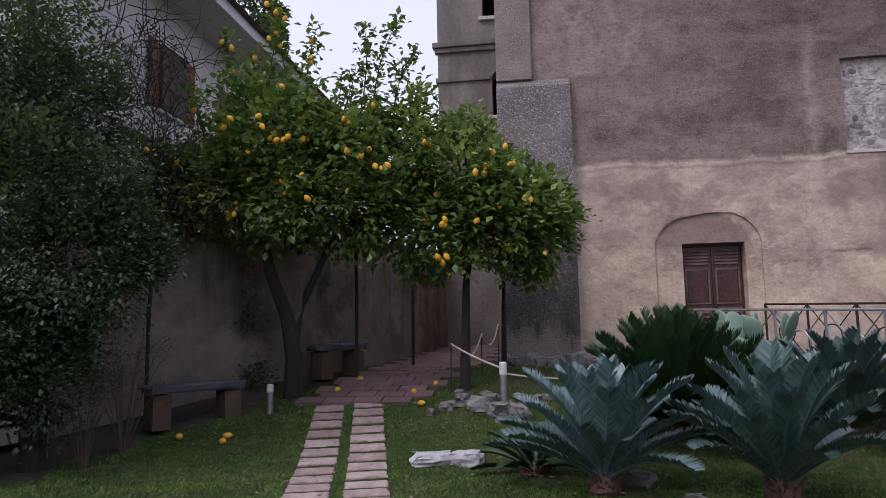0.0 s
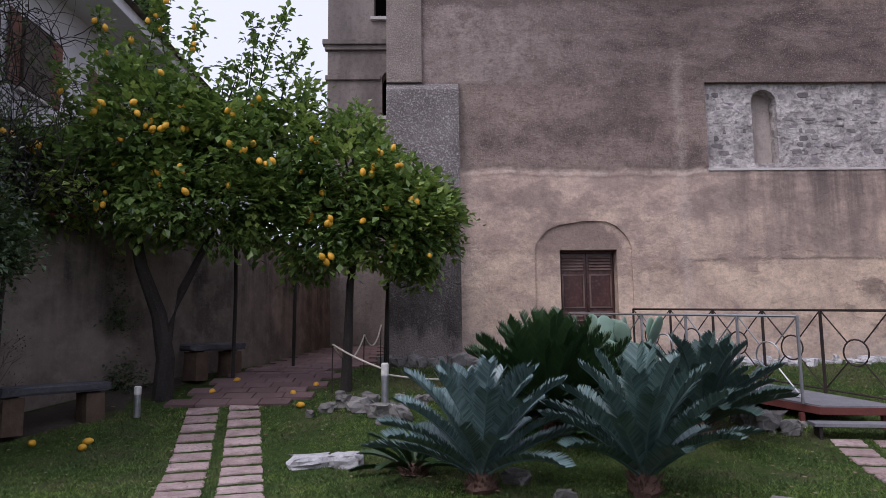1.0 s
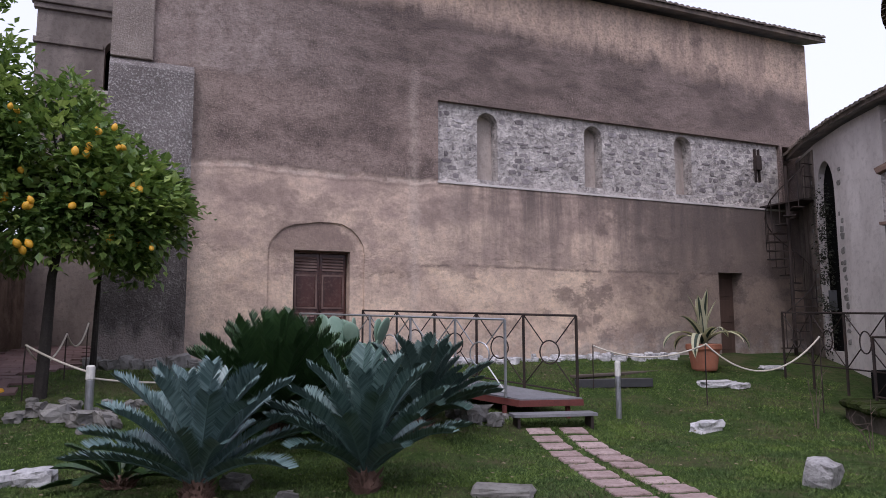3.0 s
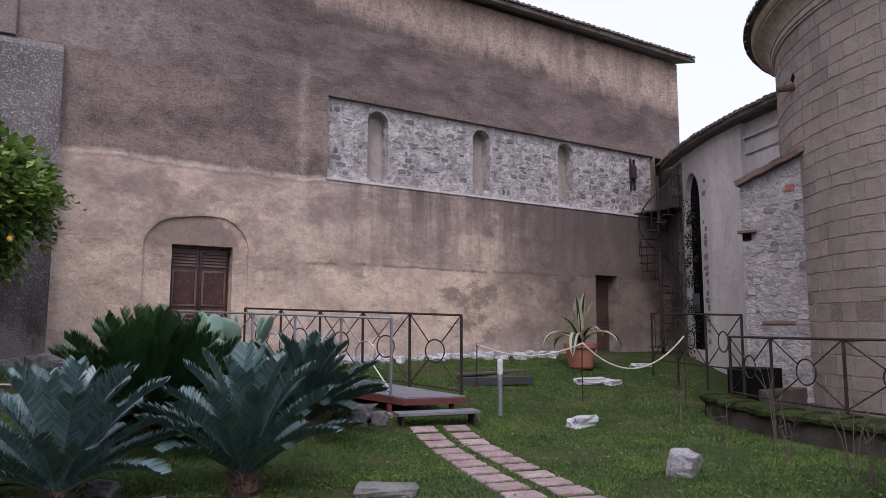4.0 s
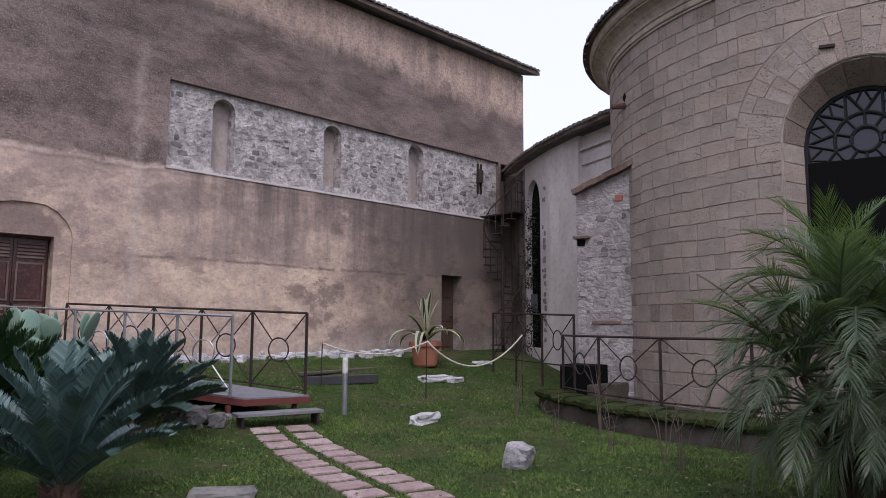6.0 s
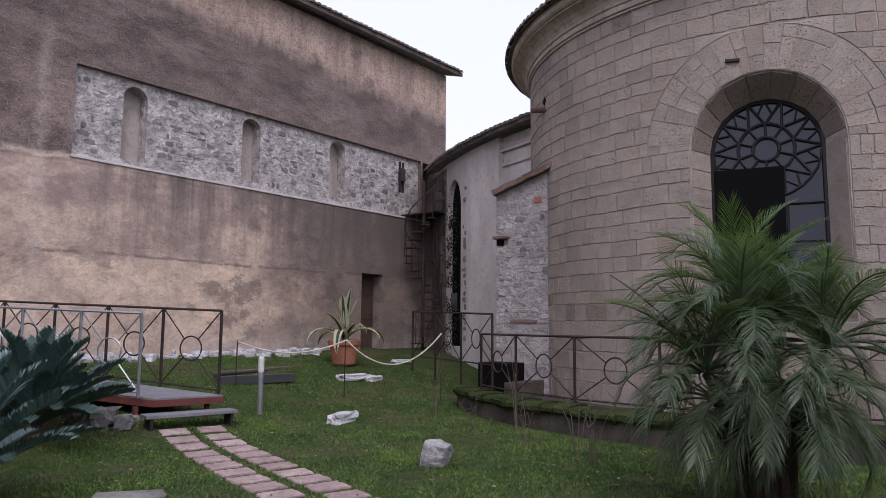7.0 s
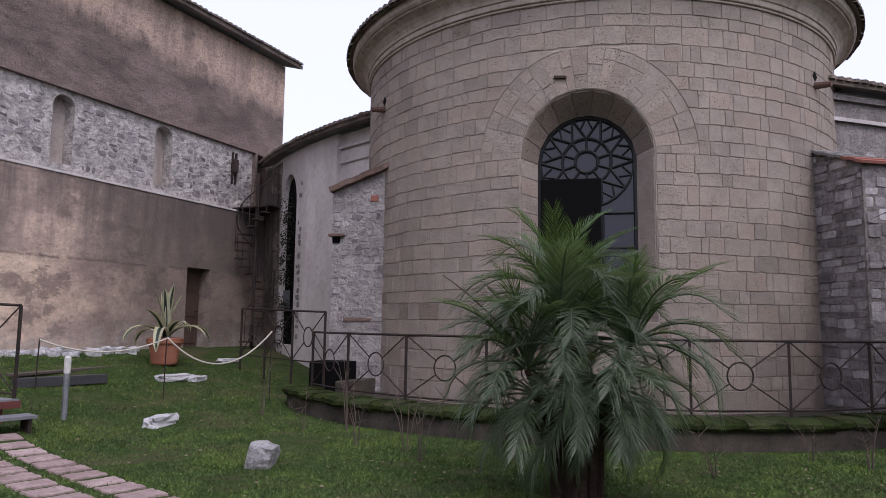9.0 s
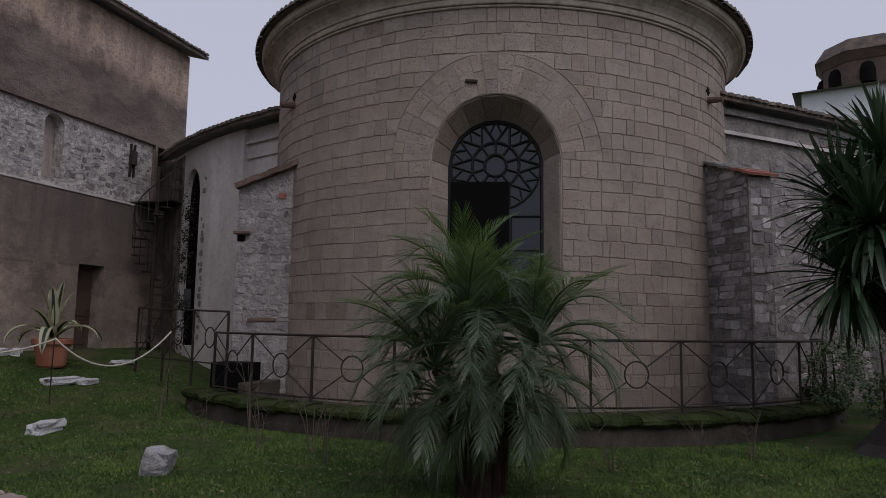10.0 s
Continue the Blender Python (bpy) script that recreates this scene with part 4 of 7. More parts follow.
railing("apse_railing", [ring_point(180 + 11.9 * k) for k in range(-3, 9)], 0.40, 1.44, IRON, "curved dark iron railing with rings on the mossy kerb", foot=0.1)
railing("pit_railing", [(11.0, 7.62), (11.62, 8.84), (12.25, 10.05), (12.85, 11.25)], lambda x, y: 0.78, lambda x, y: 1.82 + 0.03 * (y - 7.6), IRON, "straight dark iron railing round the pit", foot=0.4)

# the kerb below the curved railing
kerb = thing("kerb", "curved low kerb with a mossy top round the apse", "kerb", kind="structure")
for k in range(-19, 46):
    a0, a1 = radians(180 + 2.2 * k + 0.03), radians(180 + 2.2 * (k + 1) - 0.03)
    dz, dr = random.uniform(-0.022, 0.014), random.uniform(-0.04, 0.03)
    cap = arc_sheet([(6.72, 0.25), (7.24 + dr, 0.25), (7.275 + dr, 0.29), (7.27 + dr, 0.35 + dz), (7.2 + dr, 0.395 + dz), (6.95, 0.41 + dz), (6.72, 0.4 + dz)], a0, a1, 3, KC)
    for v in cap.verts:
        v.co += noise.noise_vector(v.co * 6.0) * 0.028
    part("capstone", cap, KERB, kerb)
part("face", arc_sheet([(6.75, -0.2), (7.18, -0.2), (7.18, 0.27), (6.75, 0.27)], radians(138), radians(281), 55, KC), KERB_FACE, kerb)
# beds behind the kerb
tagged(finish("soil_bed", arc_sheet([(4.9, -0.1), (6.74, -0.1), (6.74, 0.16), (4.9, 0.2)], radians(140), radians(281), 45, KC), SOIL), "dark soil strip between kerb and apse", "soil", kind="structure")
pit = thing("pit", "opening behind the railing, its shade a black block", "pit", kind="structure")
# upright black block, put here for the darkness behind the railing
part("back", box(11.75, 12.35, 7.75, 8.5, 0.1, 0.85, 0.02), BLACK, pit)
part("edge", box(11.5, 12.7, 7.45, 7.7, 0.0, 0.5, 0.03), KERB_FACE, pit)


# ---- footbridge to the door ----
def footbridge():
    root = thing("footbridge", "grey footbridge with oxide red edge and entry step", "footbridge")
    a, b, c, d = (5.36, 9.66), (6.38, 9.42), (4.15, 14.3), (2.75, 14.3)
    z0, z1 = 0.5, 0.93

    def slab(inset, lo, hi):
        pts = [(a[0] + inset, a[1] + inset * 0.3), (b[0] - inset, b[1] + inset * 0.3), (c[0] - inset, c[1]), (d[0] + inset, d[1])]
        zs = (z0, z0, z1, z1)
        verts = [(x, y, z + lo) for (x, y), z in zip(pts, zs)] + [(x, y, z + hi) for (x, y), z in zip(pts, zs)]
        return from_lists(verts, [(3, 2, 1, 0), (4, 5, 6, 7), (0, 1, 5, 4), (1, 2, 6, 5), (2, 3, 7, 6), (3, 0, 4, 7)])
    part("frame", slab(0.0, -0.11, -0.012), RED_IRON, root, "oxide red steel edge beam")
    part("deck", slab(0.02, -0.011, 0.012), DECK, root)
    for x, y in ((5.2, 9.85), (6.2, 9.6), (4.6, 11.5), (5.5, 11.2)):
        g = ground_z(x, y)
        part("leg", box(x - 0.03, x + 0.03, y - 0.03, y + 0.03, g - 0.1, z0 - 0.1), RED_IRON, root)
    m = Matrix.Translation((5.86, 9.18, 0)) @ Matrix.Rotation(radians(-13), 4, "Z")
    step = part("step", box(-0.82, 0.48, -0.16, 0.16, 0.29, 0.335, 0.005, m), DECK, root)
    for x in (-0.74, 0.4):
        part("bracket", box(x - 0.02, x + 0.02, -0.13, 0.13, 0.1, 0.29, 0, m), IRON, step)
    return root


footbridge()
zr = lambda x, y: 0.5 + 0.43 * (y - 9.5) / 4.8
railing("footbridge_railing", [(6.33 - 2.16 * k / 5, 9.5 + 4.72 * k / 5) for k in range(6)], zr, lambda x, y: 1.8 + 0.04 * (y - 9.5), IRON, "dark iron railing with rings along the footbridge", "footbridge railings", 0.19)
railing("footbridge_railing", [(5.2 - 2.35 * k / 5, 9.8 + 4.4 * k / 5) for k in range(6)], zr, lambda x, y: 1.73 + 0.04 * (y - 9.5), STEEL, "pale galvanised railing with rings along the footbridge", "footbridge railings", 0.19)

# ---- paths ----
def paver_mesh(w, d, seed):
    rnd = random.Random(seed)
    bm = bmesh.new()
    n = 20
    rim = []
    for k in range(n):
        t = math.tau * (k + 0.5) / n
        c, q = math.cos(t), math.sin(t)
        f = 1 / max(abs(c), abs(q)) * 0.985
        rim.append((c * f * w / 2 + rnd.uniform(-0.014, 0.014), q * f * d / 2 + rnd.uniform(-0.012, 0.012)))
    rings = [[bm.verts.new((x * f, y * f, z + rnd.uniform(-0.002, 0.002))) for x, y in rim] for f, z in ((1.0, -0.05), (1.0, -0.006), (0.93, 0.004), (0.5, 0.006))]
    for r, q in zip(rings, rings[1:]):
        for k in range(n):
            bm.faces.new((r[k], r[(k + 1) % n], q[(k + 1) % n], q[k]))
    bm.faces.new(rings[-1])
    me = bpy.data.meshes.new("paver")
    bm.to_mesh(me)
    bm.free()
    me.materials.append(PAVER)
    return me


def stepping_path(label, start, end, width, rows):
    root = thing("stepping_path", label, "path", kind="structure")
    s, e = Vector((*start, 0)), Vector((*end, 0))
    d = (e - s).normalized()
    right = Vector((d.y, -d.x, 0))
    pitch = (e - s).length / rows
    meshes = [paver_mesh(width, pitch * 0.68, k) for k in range(5)]
    rz = math.degrees(math.atan2(d.y, d.x)) - 90
    for i in range(rows):
        for side in (-1, 1):
            p = s + d * pitch * (i + 0.5) + right * side * (width / 2 + 0.07) + d * (0.03 * side)
            ob = new("paver", meshes[(i * 2 + side) % 5])
            slope = math.degrees(math.atan((ground_z(p.x, p.y + 0.3) - ground_z(p.x, p.y - 0.3)) / 0.6))
            ob.matrix_basis = pose(p.x, p.y, ground_z(p.x, p.y) + random.uniform(-0.006, 0.006), slope, 0, rz + random.uniform(-1.5, 1.5))
            ob.parent = root
    return root


stepping_path("double row of pink stone pavers set in the lawn", (-1.72, 5.2), (-3.22, 11.15), 0.47, 15)
stepping_path("double row of pink stone pavers leading to the footbridge", (4.2, 4.0), (5.67, 9.2), 0.38, 13)


def lane():
    """The paved lane between the garden wall and the church."""
    root = thing("lane", "lane of reddish paving between garden wall and church", "paving", kind="structure")
    mesh_pool = []
    for k in range(4):
        bm = box(-0.235, 0.235, -0.155, 0.155, -0.05, 0.02)
        for v in bm.verts:
            v.co += Vector((random.uniform(-0.008, 0.008), random.uniform(-0.008, 0.008), 0))
        me = bpy.data.meshes.new("paving_slab")
        bm.to_mesh(me)
        bm.free()
        me.materials.append(PATH)
        mesh_pool.append(me)
    count = 0
    y, row = 11.2, 0
    while y < 20.8 and count < 300:
        xl = -4.2 + 0.0 if y < 12.2 else -3.7 + 0.18 * (y - 12.2)
        xr = -2.0 + 0.12 * (y - 11.2) if y < 14.2 else -1.15
        xl = max(xl, -3.9 + 0.22 * (y - 11.2) if y < 14 else -3.4 + 0.14 * (y - 14))
        x = xl + (0.24 if row % 2 else 0)
        while x < xr:
            ob = new("paving_slab", random.choice(mesh_pool))
            ob.matrix_basis = pose(x, y, ground_z(x, y) + random.uniform(0, 0.006), math.degrees(math.atan(0.19 if y < 13 else 0.06)), 0, random.uniform(-1, 1))
            ob.parent = root
            count += 1
            x += 0.485
        y += 0.325
        row += 1
    return root


lane()


# ---- stones and marble on the lawn ----
def lawn_stone(name, at, size, rz, material, label, category, seed, jag=0.22, tip=0.0):
    bm = rough_block(*size, seed, jag)
    ob = finish(name, bm, material)
    ob.matrix_basis = pose(at[0], at[1], ground_z(*at) - 0.03, tip, 0, rz)
    return tagged(ob, label, category)


BLOCK_STONE = mat("weathered_pale_block", (0.30, 0.285, 0.285), (0.52, 0.50, 0.50), (0.13, 0.125, 0.12), 5, 16, 0.93, 1.0, 0.04, spots=0.8)
lawn_stone("stone_block", (6.46, 5.3), (0.37, 0.3, 0.28), 25, BLOCK_STONE, "rough pale stone block lying on the lawn", "stone", 1, 0.16, 8)
lawn_stone("marble_fragment", (7.95, 8.45), (0.62, 0.22, 0.17), 12, MARBLE, "long broken white marble fragment on the lawn", "marble", 2)
lawn_stone("marble_fragment", (10.55, 10.9), (0.75, 0.3, 0.13), -10, MARBLE, "flat broken white marble fragment beside the flower pot", "marble", 3)
lawn_stone("marble_fragment", (11.0, 10.75), (0.45, 0.25, 0.11), 15, MARBLE, "small broken white marble fragment beside the flower pot", "marble", 4)
lawn_stone("marble_fragment", (13.3, 12.0), (0.7, 0.25, 0.1), 0, MARBLE, "thin pale stone lying near the side door", "marble", 5)
lawn_stone("marble_fragment", (-1.42, 8.5), (0.55, 0.36, 0.13), 20, MARBLE, "broken carved white marble piece beside the path", "marble", 6)
lawn_stone("marble_fragment", (-1.0, 8.45), (0.36, 0.3, 0.17), -12, MARBLE, "small carved white marble block beside the path", "marble", 7)
lawn_stone("grave_slab", (3.27, 6.25), (0.62, 0.35, 0.1), -35, STONE, "flat grey stone slab lying in the grass", "stone", 8, 0.06)
ROCKS = ((-1.05, 10.75, 0.36), (-0.75, 10.5, 0.3), (-1.35, 11.0, 0.3), (-0.45, 10.35, 0.34), (-0.95, 11.15, 0.25), (4.62, 9.75, 0.42), (4.85, 9.5, 0.3), (4.4, 9.95, 0.34), (0.9, 7.6, 0.26), (1.25, 6.75, 0.2))
for i, (x, y, s) in enumerate(ROCKS):
    lawn_stone("rock", (x, y), (s, s * 0.75, s * 0.62), 40 * i, STONE, "rough grey field rock in the grass", "rock", 20 + i, 0.4)
scatter = random.Random(17)
for i in range(26):
    x, y = (scatter.gauss(-0.85, 0.4), scatter.gauss(10.85, 0.35)) if i < 18 else (scatter.gauss(4.65, 0.3), scatter.gauss(9.75, 0.25))
    s = scatter.uniform(0.08, 0.2)
    lawn_stone("small_rock", (x, y), (s, s * 0.8, s * 0.7), 50 * i, STONE, "small rough stone in the low rockery", "rock", 300 + i, 0.4)
for i in range(14):
    x = -0.9 + i * 0.14
    lawn_stone("footing_stone", (x, 14.15 + 0.06 * math.sin(i * 2.3)), (random.uniform(0.18, 0.34), 0.25, random.uniform(0.12, 0.3)), 25 * i, STONE, "rough stone of the bared footing below the pier", "stone", 60 + i, 0.2)
# strip of white marble chips along the foot of the church
for i in range(70):
    x = 4.4 + 8.2 * (i / 70) + random.uniform(-0.1, 0.1)
    y = 14.12 - random.random() ** 2 * 0.75
    s = random.uniform(0.12, 0.38)
    lawn_stone("marble_chip", (x, y), (s, s * 0.6, random.uniform(0.07, 0.17)), random.uniform(0, 180), MARBLE, "white marble chip heaped along the church wall", "marble", 100 + i, 0.22)
for i, (x0, y0, x1, y1) in enumerate(((7.5, 11.3, 9.0, 11.0), (7.7, 11.7, 10.2, 12.3))):
    p, q = Vector((x0, y0, ground_z(x0, y0) + 0.05)), Vector((x1, y1, ground_z(x1, y1) + 0.05))
    mid, ang = (p + q) / 2, math.degrees(math.atan2(q.y - p.y, q.x - p.x))
    ob = finish("timber_beam", box(-(q - p).length / 2, (q - p).length / 2, -0.09, 0.09, -0.07, 0.09 if i == 0 else -0.02, 0.01), GREY_WOOD if i else GREY_METAL)
    ob.matrix_basis = pose(*mid, 0, 0, ang)
    tagged(ob, "long grey beam lying on the lawn by the footbridge" if i == 0 else "weathered plank lying in the grass", "beam")


# ---- garden lamps, stakes and ropes ----
def bollard(x, y, h, r=0.045):
    root = thing("garden_lamp", "grey metal garden lamp post with a white head", "garden lamp", (x, y, ground_z(x, y) - 0.02), group="garden lamps")
    part("pole", lathe([(r, 0), (r, h * 0.72), (r * 0.9, h * 0.73)], 14), STEEL, root)
    part("head", lathe([(r * 0.96, h * 0.73), (r * 1.06, h * 0.74), (r * 1.06, h * 0.97), (r * 0.8, h)], 14), WHITE_PLASTIC, root, "white lamp head")


bollard(7.05, 9.42, 0.92)
bollard(-0.69, 10.75, 0.72, 0.055)
bollard(-4.35, 10.6, 0.46, 0.05)
bollard(4.5, 9.85, 0.45, 0.045)
bollard(-6.6, 8.5, 0.62, 0.05)


def stake(x, y, h):
    ob = finish("stake", bar([(0, 0, -0.05), (0, 0, h * 0.6), (0.01, 0, h)], 0.011, 6), IRON)
    ob.location = (x, y, ground_z(x, y))
    tagged(ob, "thin rusty iron stake holding the barrier rope", "stake", "rope stakes")
    return Vector((x + 0.01, y, ground_z(x, y) + h - 0.02))


def rope(a, b, sag):
    pts = [a.lerp(b, t) - Vector((0, 0, sag * 4 * t * (1 - t))) for t in [i / 16 for i in range(17)]]
    ob = finish("rope", bar(pts, 0.016, 6), ROPE, smooth=True)
    tagged(ob, "slack pale barrier rope", "rope", "barrier ropes")


tops = [stake(-1.62, 11.7, 0.8), stake(-1.22, 13.0, 0.75), stake(-0.98, 14.0, 0.85)]
rope(tops[0], tops[1], 0.35), rope(tops[1], tops[2], 0.3)
rope(tops[0], Vector((-0.69, 10.75, 1.02)), 0.03)
lamp_top = Vector((-0.69, 10.75, 0.95))
r2 = stake(1.1, 11.6, 0.3)
rope(lamp_top, r2, 0.08)
rs = [stake(7.7, 11.03, 0.82), stake(9.26, 9.81, 1.1), stake(11.1, 8.95, 1.35)]
rope(rs[0], rs[1] - Vector((0, 0, 0.02)), 0.22)
rope(rs[1], rs[2], 0.55)


# ---- agave in its pot ----
def agave():
    x, y = 11.39, 12.1
    pot = thing("flower_pot", "large terracotta flower pot with a rolled rim", "flower pot", (x, y, ground_z(x, y) - 0.02))
    part("body", lathe([(0.24, 0), (0.27, 0.04), (0.33, 0.42), (0.34, 0.46)], 28), TERRACOTTA, pot, smooth=False)
    part("rim", lathe([(0.36, 0.45), (0.385, 0.48), (0.385, 0.57), (0.36, 0.59), (0.31, 0.59), (0.3, 0.54)], 28), TERRACOTTA, pot)
    part("soil", lathe([(0.31, 0.5), (0.31, 0.55)], 20), SOIL, pot)
    plant = thing("agave", "variegated agave with cream-edged leaves in a pot", "agave", (x, y, ground_z(x, y) + 0.53))
    green = leaf_material("agave_green", (0.055, 0.085, 0.06), (0.075, 0.11, 0.08), 0.5, 0.0)
    cream = leaf_material("agave_cream", (0.66, 0.64, 0.44), (0.78, 0.76, 0.56), 0.5, 0.0)
    rnd = random.Random(5)
    spec = [(15, 0.95, 4), (75, 0.9, 8), (140, 1.0, 10), (200, 0.95, 7), (265, 1.05, 5), (320, 0.9, 12), (20, 0.95, 60), (100, 0.85, 75), (165, 1.05, 70), (215, 1.2, 78), (250, 0.8, 50), (300, 0.9, 65), (345, 1.15, 72), (190, 0.85, 35), (60, 0.8, 40)]
    for az, length, fall in spec:
        bm = bmesh.new()
        rows = []
        p, ang = Vector((0, 0, 0)), radians(88 - 0.62 * fall)
        for i in range(11):
            t = i / 10
            w = 0.125 * (1 - t) ** 0.55 * (0.75 + 0.8 * t) + 0.004
            nrm = Vector((-math.sin(ang), 0, math.cos(ang)))
            rows.append([bm.verts.new(p + Vector((0, s * w, 0)) + nrm * (0.25 * w * abs(s) ** 2)) for s in (-1, -0.36, 0, 0.36, 1)])
            p = p + Vector((math.cos(ang), 0, math.sin(ang))) * length * 1.2 / 10
            ang -= radians(fall) * 1.5 / 10 * (0.6 + 1.6 * t)
        for r, q in zip(rows, rows[1:]):
            for k in range(4):
                f = bm.faces.new((r[k], r[k + 1], q[k + 1], q[k]))
                f.material_index = 1 if k in (0, 3) else 0
        bmesh.ops.solidify(bm, geom=bm.faces[:], thickness=0.012)
        ob = part("leaf", bm, (green, cream), plant)
        ob.rotation_euler = (0, 0, radians(az + rnd.uniform(-8, 8)))


agave()


# ---- stone benches under the garden wall ----
def bench(x, y, rz, length, label):
    root = thing("bench", label, "bench", (x, y, ground_z(x, y) - 0.03), rz)
    bm = rough_block(length, 0.46, 0.13, 4, 0.02, 3)
    bmesh.ops.translate(bm, verts=bm.verts, vec=(0, 0, 0.52))
    part("seat", bm, STONE_DARK, root)
    for sx in (-1, 1):
        bm = rough_block(0.3, 0.36, 0.53, 6 + sx, 0.05, 2)
        bmesh.ops.translate(bm, verts=bm.verts, vec=(sx * (length / 2 - 0.25), 0, 0))
        part("support", bm, STONE_BROWN, root)
    return root


STONE_DARK = mat("dark_slate_seat", (0.05, 0.05, 0.062), (0.09, 0.09, 0.10), (0.16, 0.15, 0.15), 2, 20, 0.8, 0.5, 0.01)
STONE_BROWN = mat("brown_stone_block", (0.085, 0.055, 0.037), (0.13, 0.088, 0.06), (0.06, 0.05, 0.04), 3, 20, 0.93, 0.7, 0.02)
bench(-5.35, 10.1, 52, 1.6, "low bench with dark slate seat on brown stone blocks")
bench(-3.95, 12.9, 60, 1.3, "low dark stone bench beside the lane")


# ---- spiral stair in the corner ----
def spiral_stair():
    cx, cy, z0, z1 = 16.15, 13.75, 0.85, 5.05
    root = thing("spiral_stair", "rusty iron spiral stair to a high door", "stair", (cx, cy, 0))
    part("pole", bar([(0, 0, z0), (0, 0, z1 + 1.0)], 0.05, 8), IRON, root)
    n = 19
    outer = []
    for i in range(n):
        a0 = radians(200 + i * 24)
        z = z0 + (z1 - z0) * (i + 1) / n
        bm = bmesh.new()
        vs = []
        for zz in (z - 0.03, z):
            vs.append([bm.verts.new((r * math.cos(a0 + d), r * math.sin(a0 + d), zz)) for r, d in ((0.05, 0), (0.6, -0.26), (0.6, 0.26))])
        bm.faces.new(vs[1])
        bm.faces.new(vs[0][::-1])
        for k in range(3):
            bm.faces.new((vs[0][k], vs[0][(k + 1) % 3], vs[1][(k + 1) % 3], vs[1][k]))
        part("tread", bm, IRON, root)
        p = Vector((0.58 * math.cos(a0), 0.58 * math.sin(a0), z))
        part("baluster", bar([p, p + Vector((0, 0, 0.9))], 0.012, 5), IRON, root)
        outer.append(p + Vector((0, 0, 0.9)))
    part("handrail", bar(outer, 0.018, 6), IRON, root)
    landing = part("landing", box(-0.1, 1.5, -0.6, 0.9, z1 - 0.04, z1), IRON, root)
    for k in range(6):
        x = -0.1 + 0.3 * k
        part("bar", bar([(x, -0.6, z1), (x, -0.6, z1 + 0.95)], 0.012, 5), IRON, landing)
    for h in (0.3, 0.6, 0.95):
        part("bar", bar([(-0.1, -0.6, z1 + h), (1.4, -0.6, z1 + h)], 0.014, 5), IRON, landing)
    return root


spiral_stair()
meter = thing("meter_box", "grey metal meter box on the corner wall", "box", (16.3, 12.55, 2.1), -58)
part("case", box(-0.18, 0.18, -0.06, 0.1, 0, 0.45, 0.01), GREY_METAL, meter)
part("shelf", box(-0.22, 0.22, -0.12, 0.1, -0.06, -0.02), GREY_METAL, meter)
fixture = thing("wall_box", "small rusty iron box with brackets on the rubble strip", "box", (16.0, CH_Y + 0.06, 6.1))
part("case", box(-0.1, 0.1, -0.08, 0.06, 0, 0.42, 0.01), IRON, fixture)
for dx in (-0.07, 0.07):
    part("bracket", box(dx - 0.015, dx + 0.015, -0.03, 0.05, -0.35, 0.62), IRON, fixture)

# dark planting bed along the garden wall, and poles
bed = [(-13.5, -0.5), (-10.4, 5.0), (-8.4, 7.9), (-6.5, 10.45), (-5.2, 12.1), (-4.3, 13.3)]
wide = [3.4, 2.9, 2.3, 1.25, 0.8, 0.3]
verts, faces, rows = [], [], 60
for i in range(rows):
    f = (len(bed) - 1) * i / (rows - 1)
    k0 = min(int(f), len(bed) - 2)
    f -= k0
    x, y = (bed[k0][c] + (bed[k0 + 1][c] - bed[k0][c]) * f for c in (0, 1))
    w = (wide[k0] + (wide[k0 + 1] - wide[k0]) * f) * (1 + 0.35 * noise.noise(Vector((i * 0.45, 2.0, 0)))) + 0.12 * noise.noise(Vector((i * 1.7, 5.0, 0)))
    for k in range(7):
        qx, qy = x + 0.81 * w * k / 6, y - 0.58 * w * k / 6
        verts.append((qx, qy, ground_z(qx, qy) + 0.02 - 0.045 * (k in (0, 6)) + 0.02 * noise.noise(Vector((qx * 2, qy * 2, 0)))))
for i in range(rows - 1):
    for k in range(6):
        faces.append((7 * i + k, 7 * i + k + 1, 7 * i + k + 8, 7 * i + k + 7))
tagged(finish("planting_bed", from_lists(verts, faces), SOIL, smooth=True), "dark earth bed along the foot of the garden wall", "soil", kind="structure")
for x, y, h in ((-3.55, 12.75, 3.0), (-2.75, 14.2, 2.9)):
    ob = finish("pole", bar([(0, 0, -0.05), (0.02, 0, h * 0.5), (0, 0, h)], 0.035, 8), BARK)
    ob.location = (x, y, ground_z(x, y))
    tagged(ob, "thin dark pole propping the lemon branches", "pole", "branch props")
ob = finish("rusty_pole", bar([(-7.3, 8.9, 3.42), (-6.3, 10.3, 3.46), (-5.35, 11.6, 3.5)], 0.035, 8), BRICK)
tagged(ob, "rusty pole lying along the top of the garden wall", "pole")


# ---- plants ----
CYCAD_BLUE = leaf_material("cycad_blue_green", (0.07, 0.125, 0.122), (0.22, 0.315, 0.31), 0.36, 0.0)
CYCAD_DUSK = leaf_material("cycad_dark_blue_green", (0.05, 0.10, 0.088), (0.16, 0.245, 0.225), 0.38, 0.0)
CYCAD_GREEN = leaf_material("cycad_deep_green", (0.022, 0.055, 0.018), (0.05, 0.105, 0.034), 0.42, 0.0)
CYCAD_MID = leaf_material("cycad_grey_green", (0.045, 0.085, 0.072), (0.10, 0.155, 0.135), 0.42, 0.0)
PALM_GREEN = leaf_material("palm_green", (0.045, 0.078, 0.035), (0.23, 0.28, 0.185), 0.34)
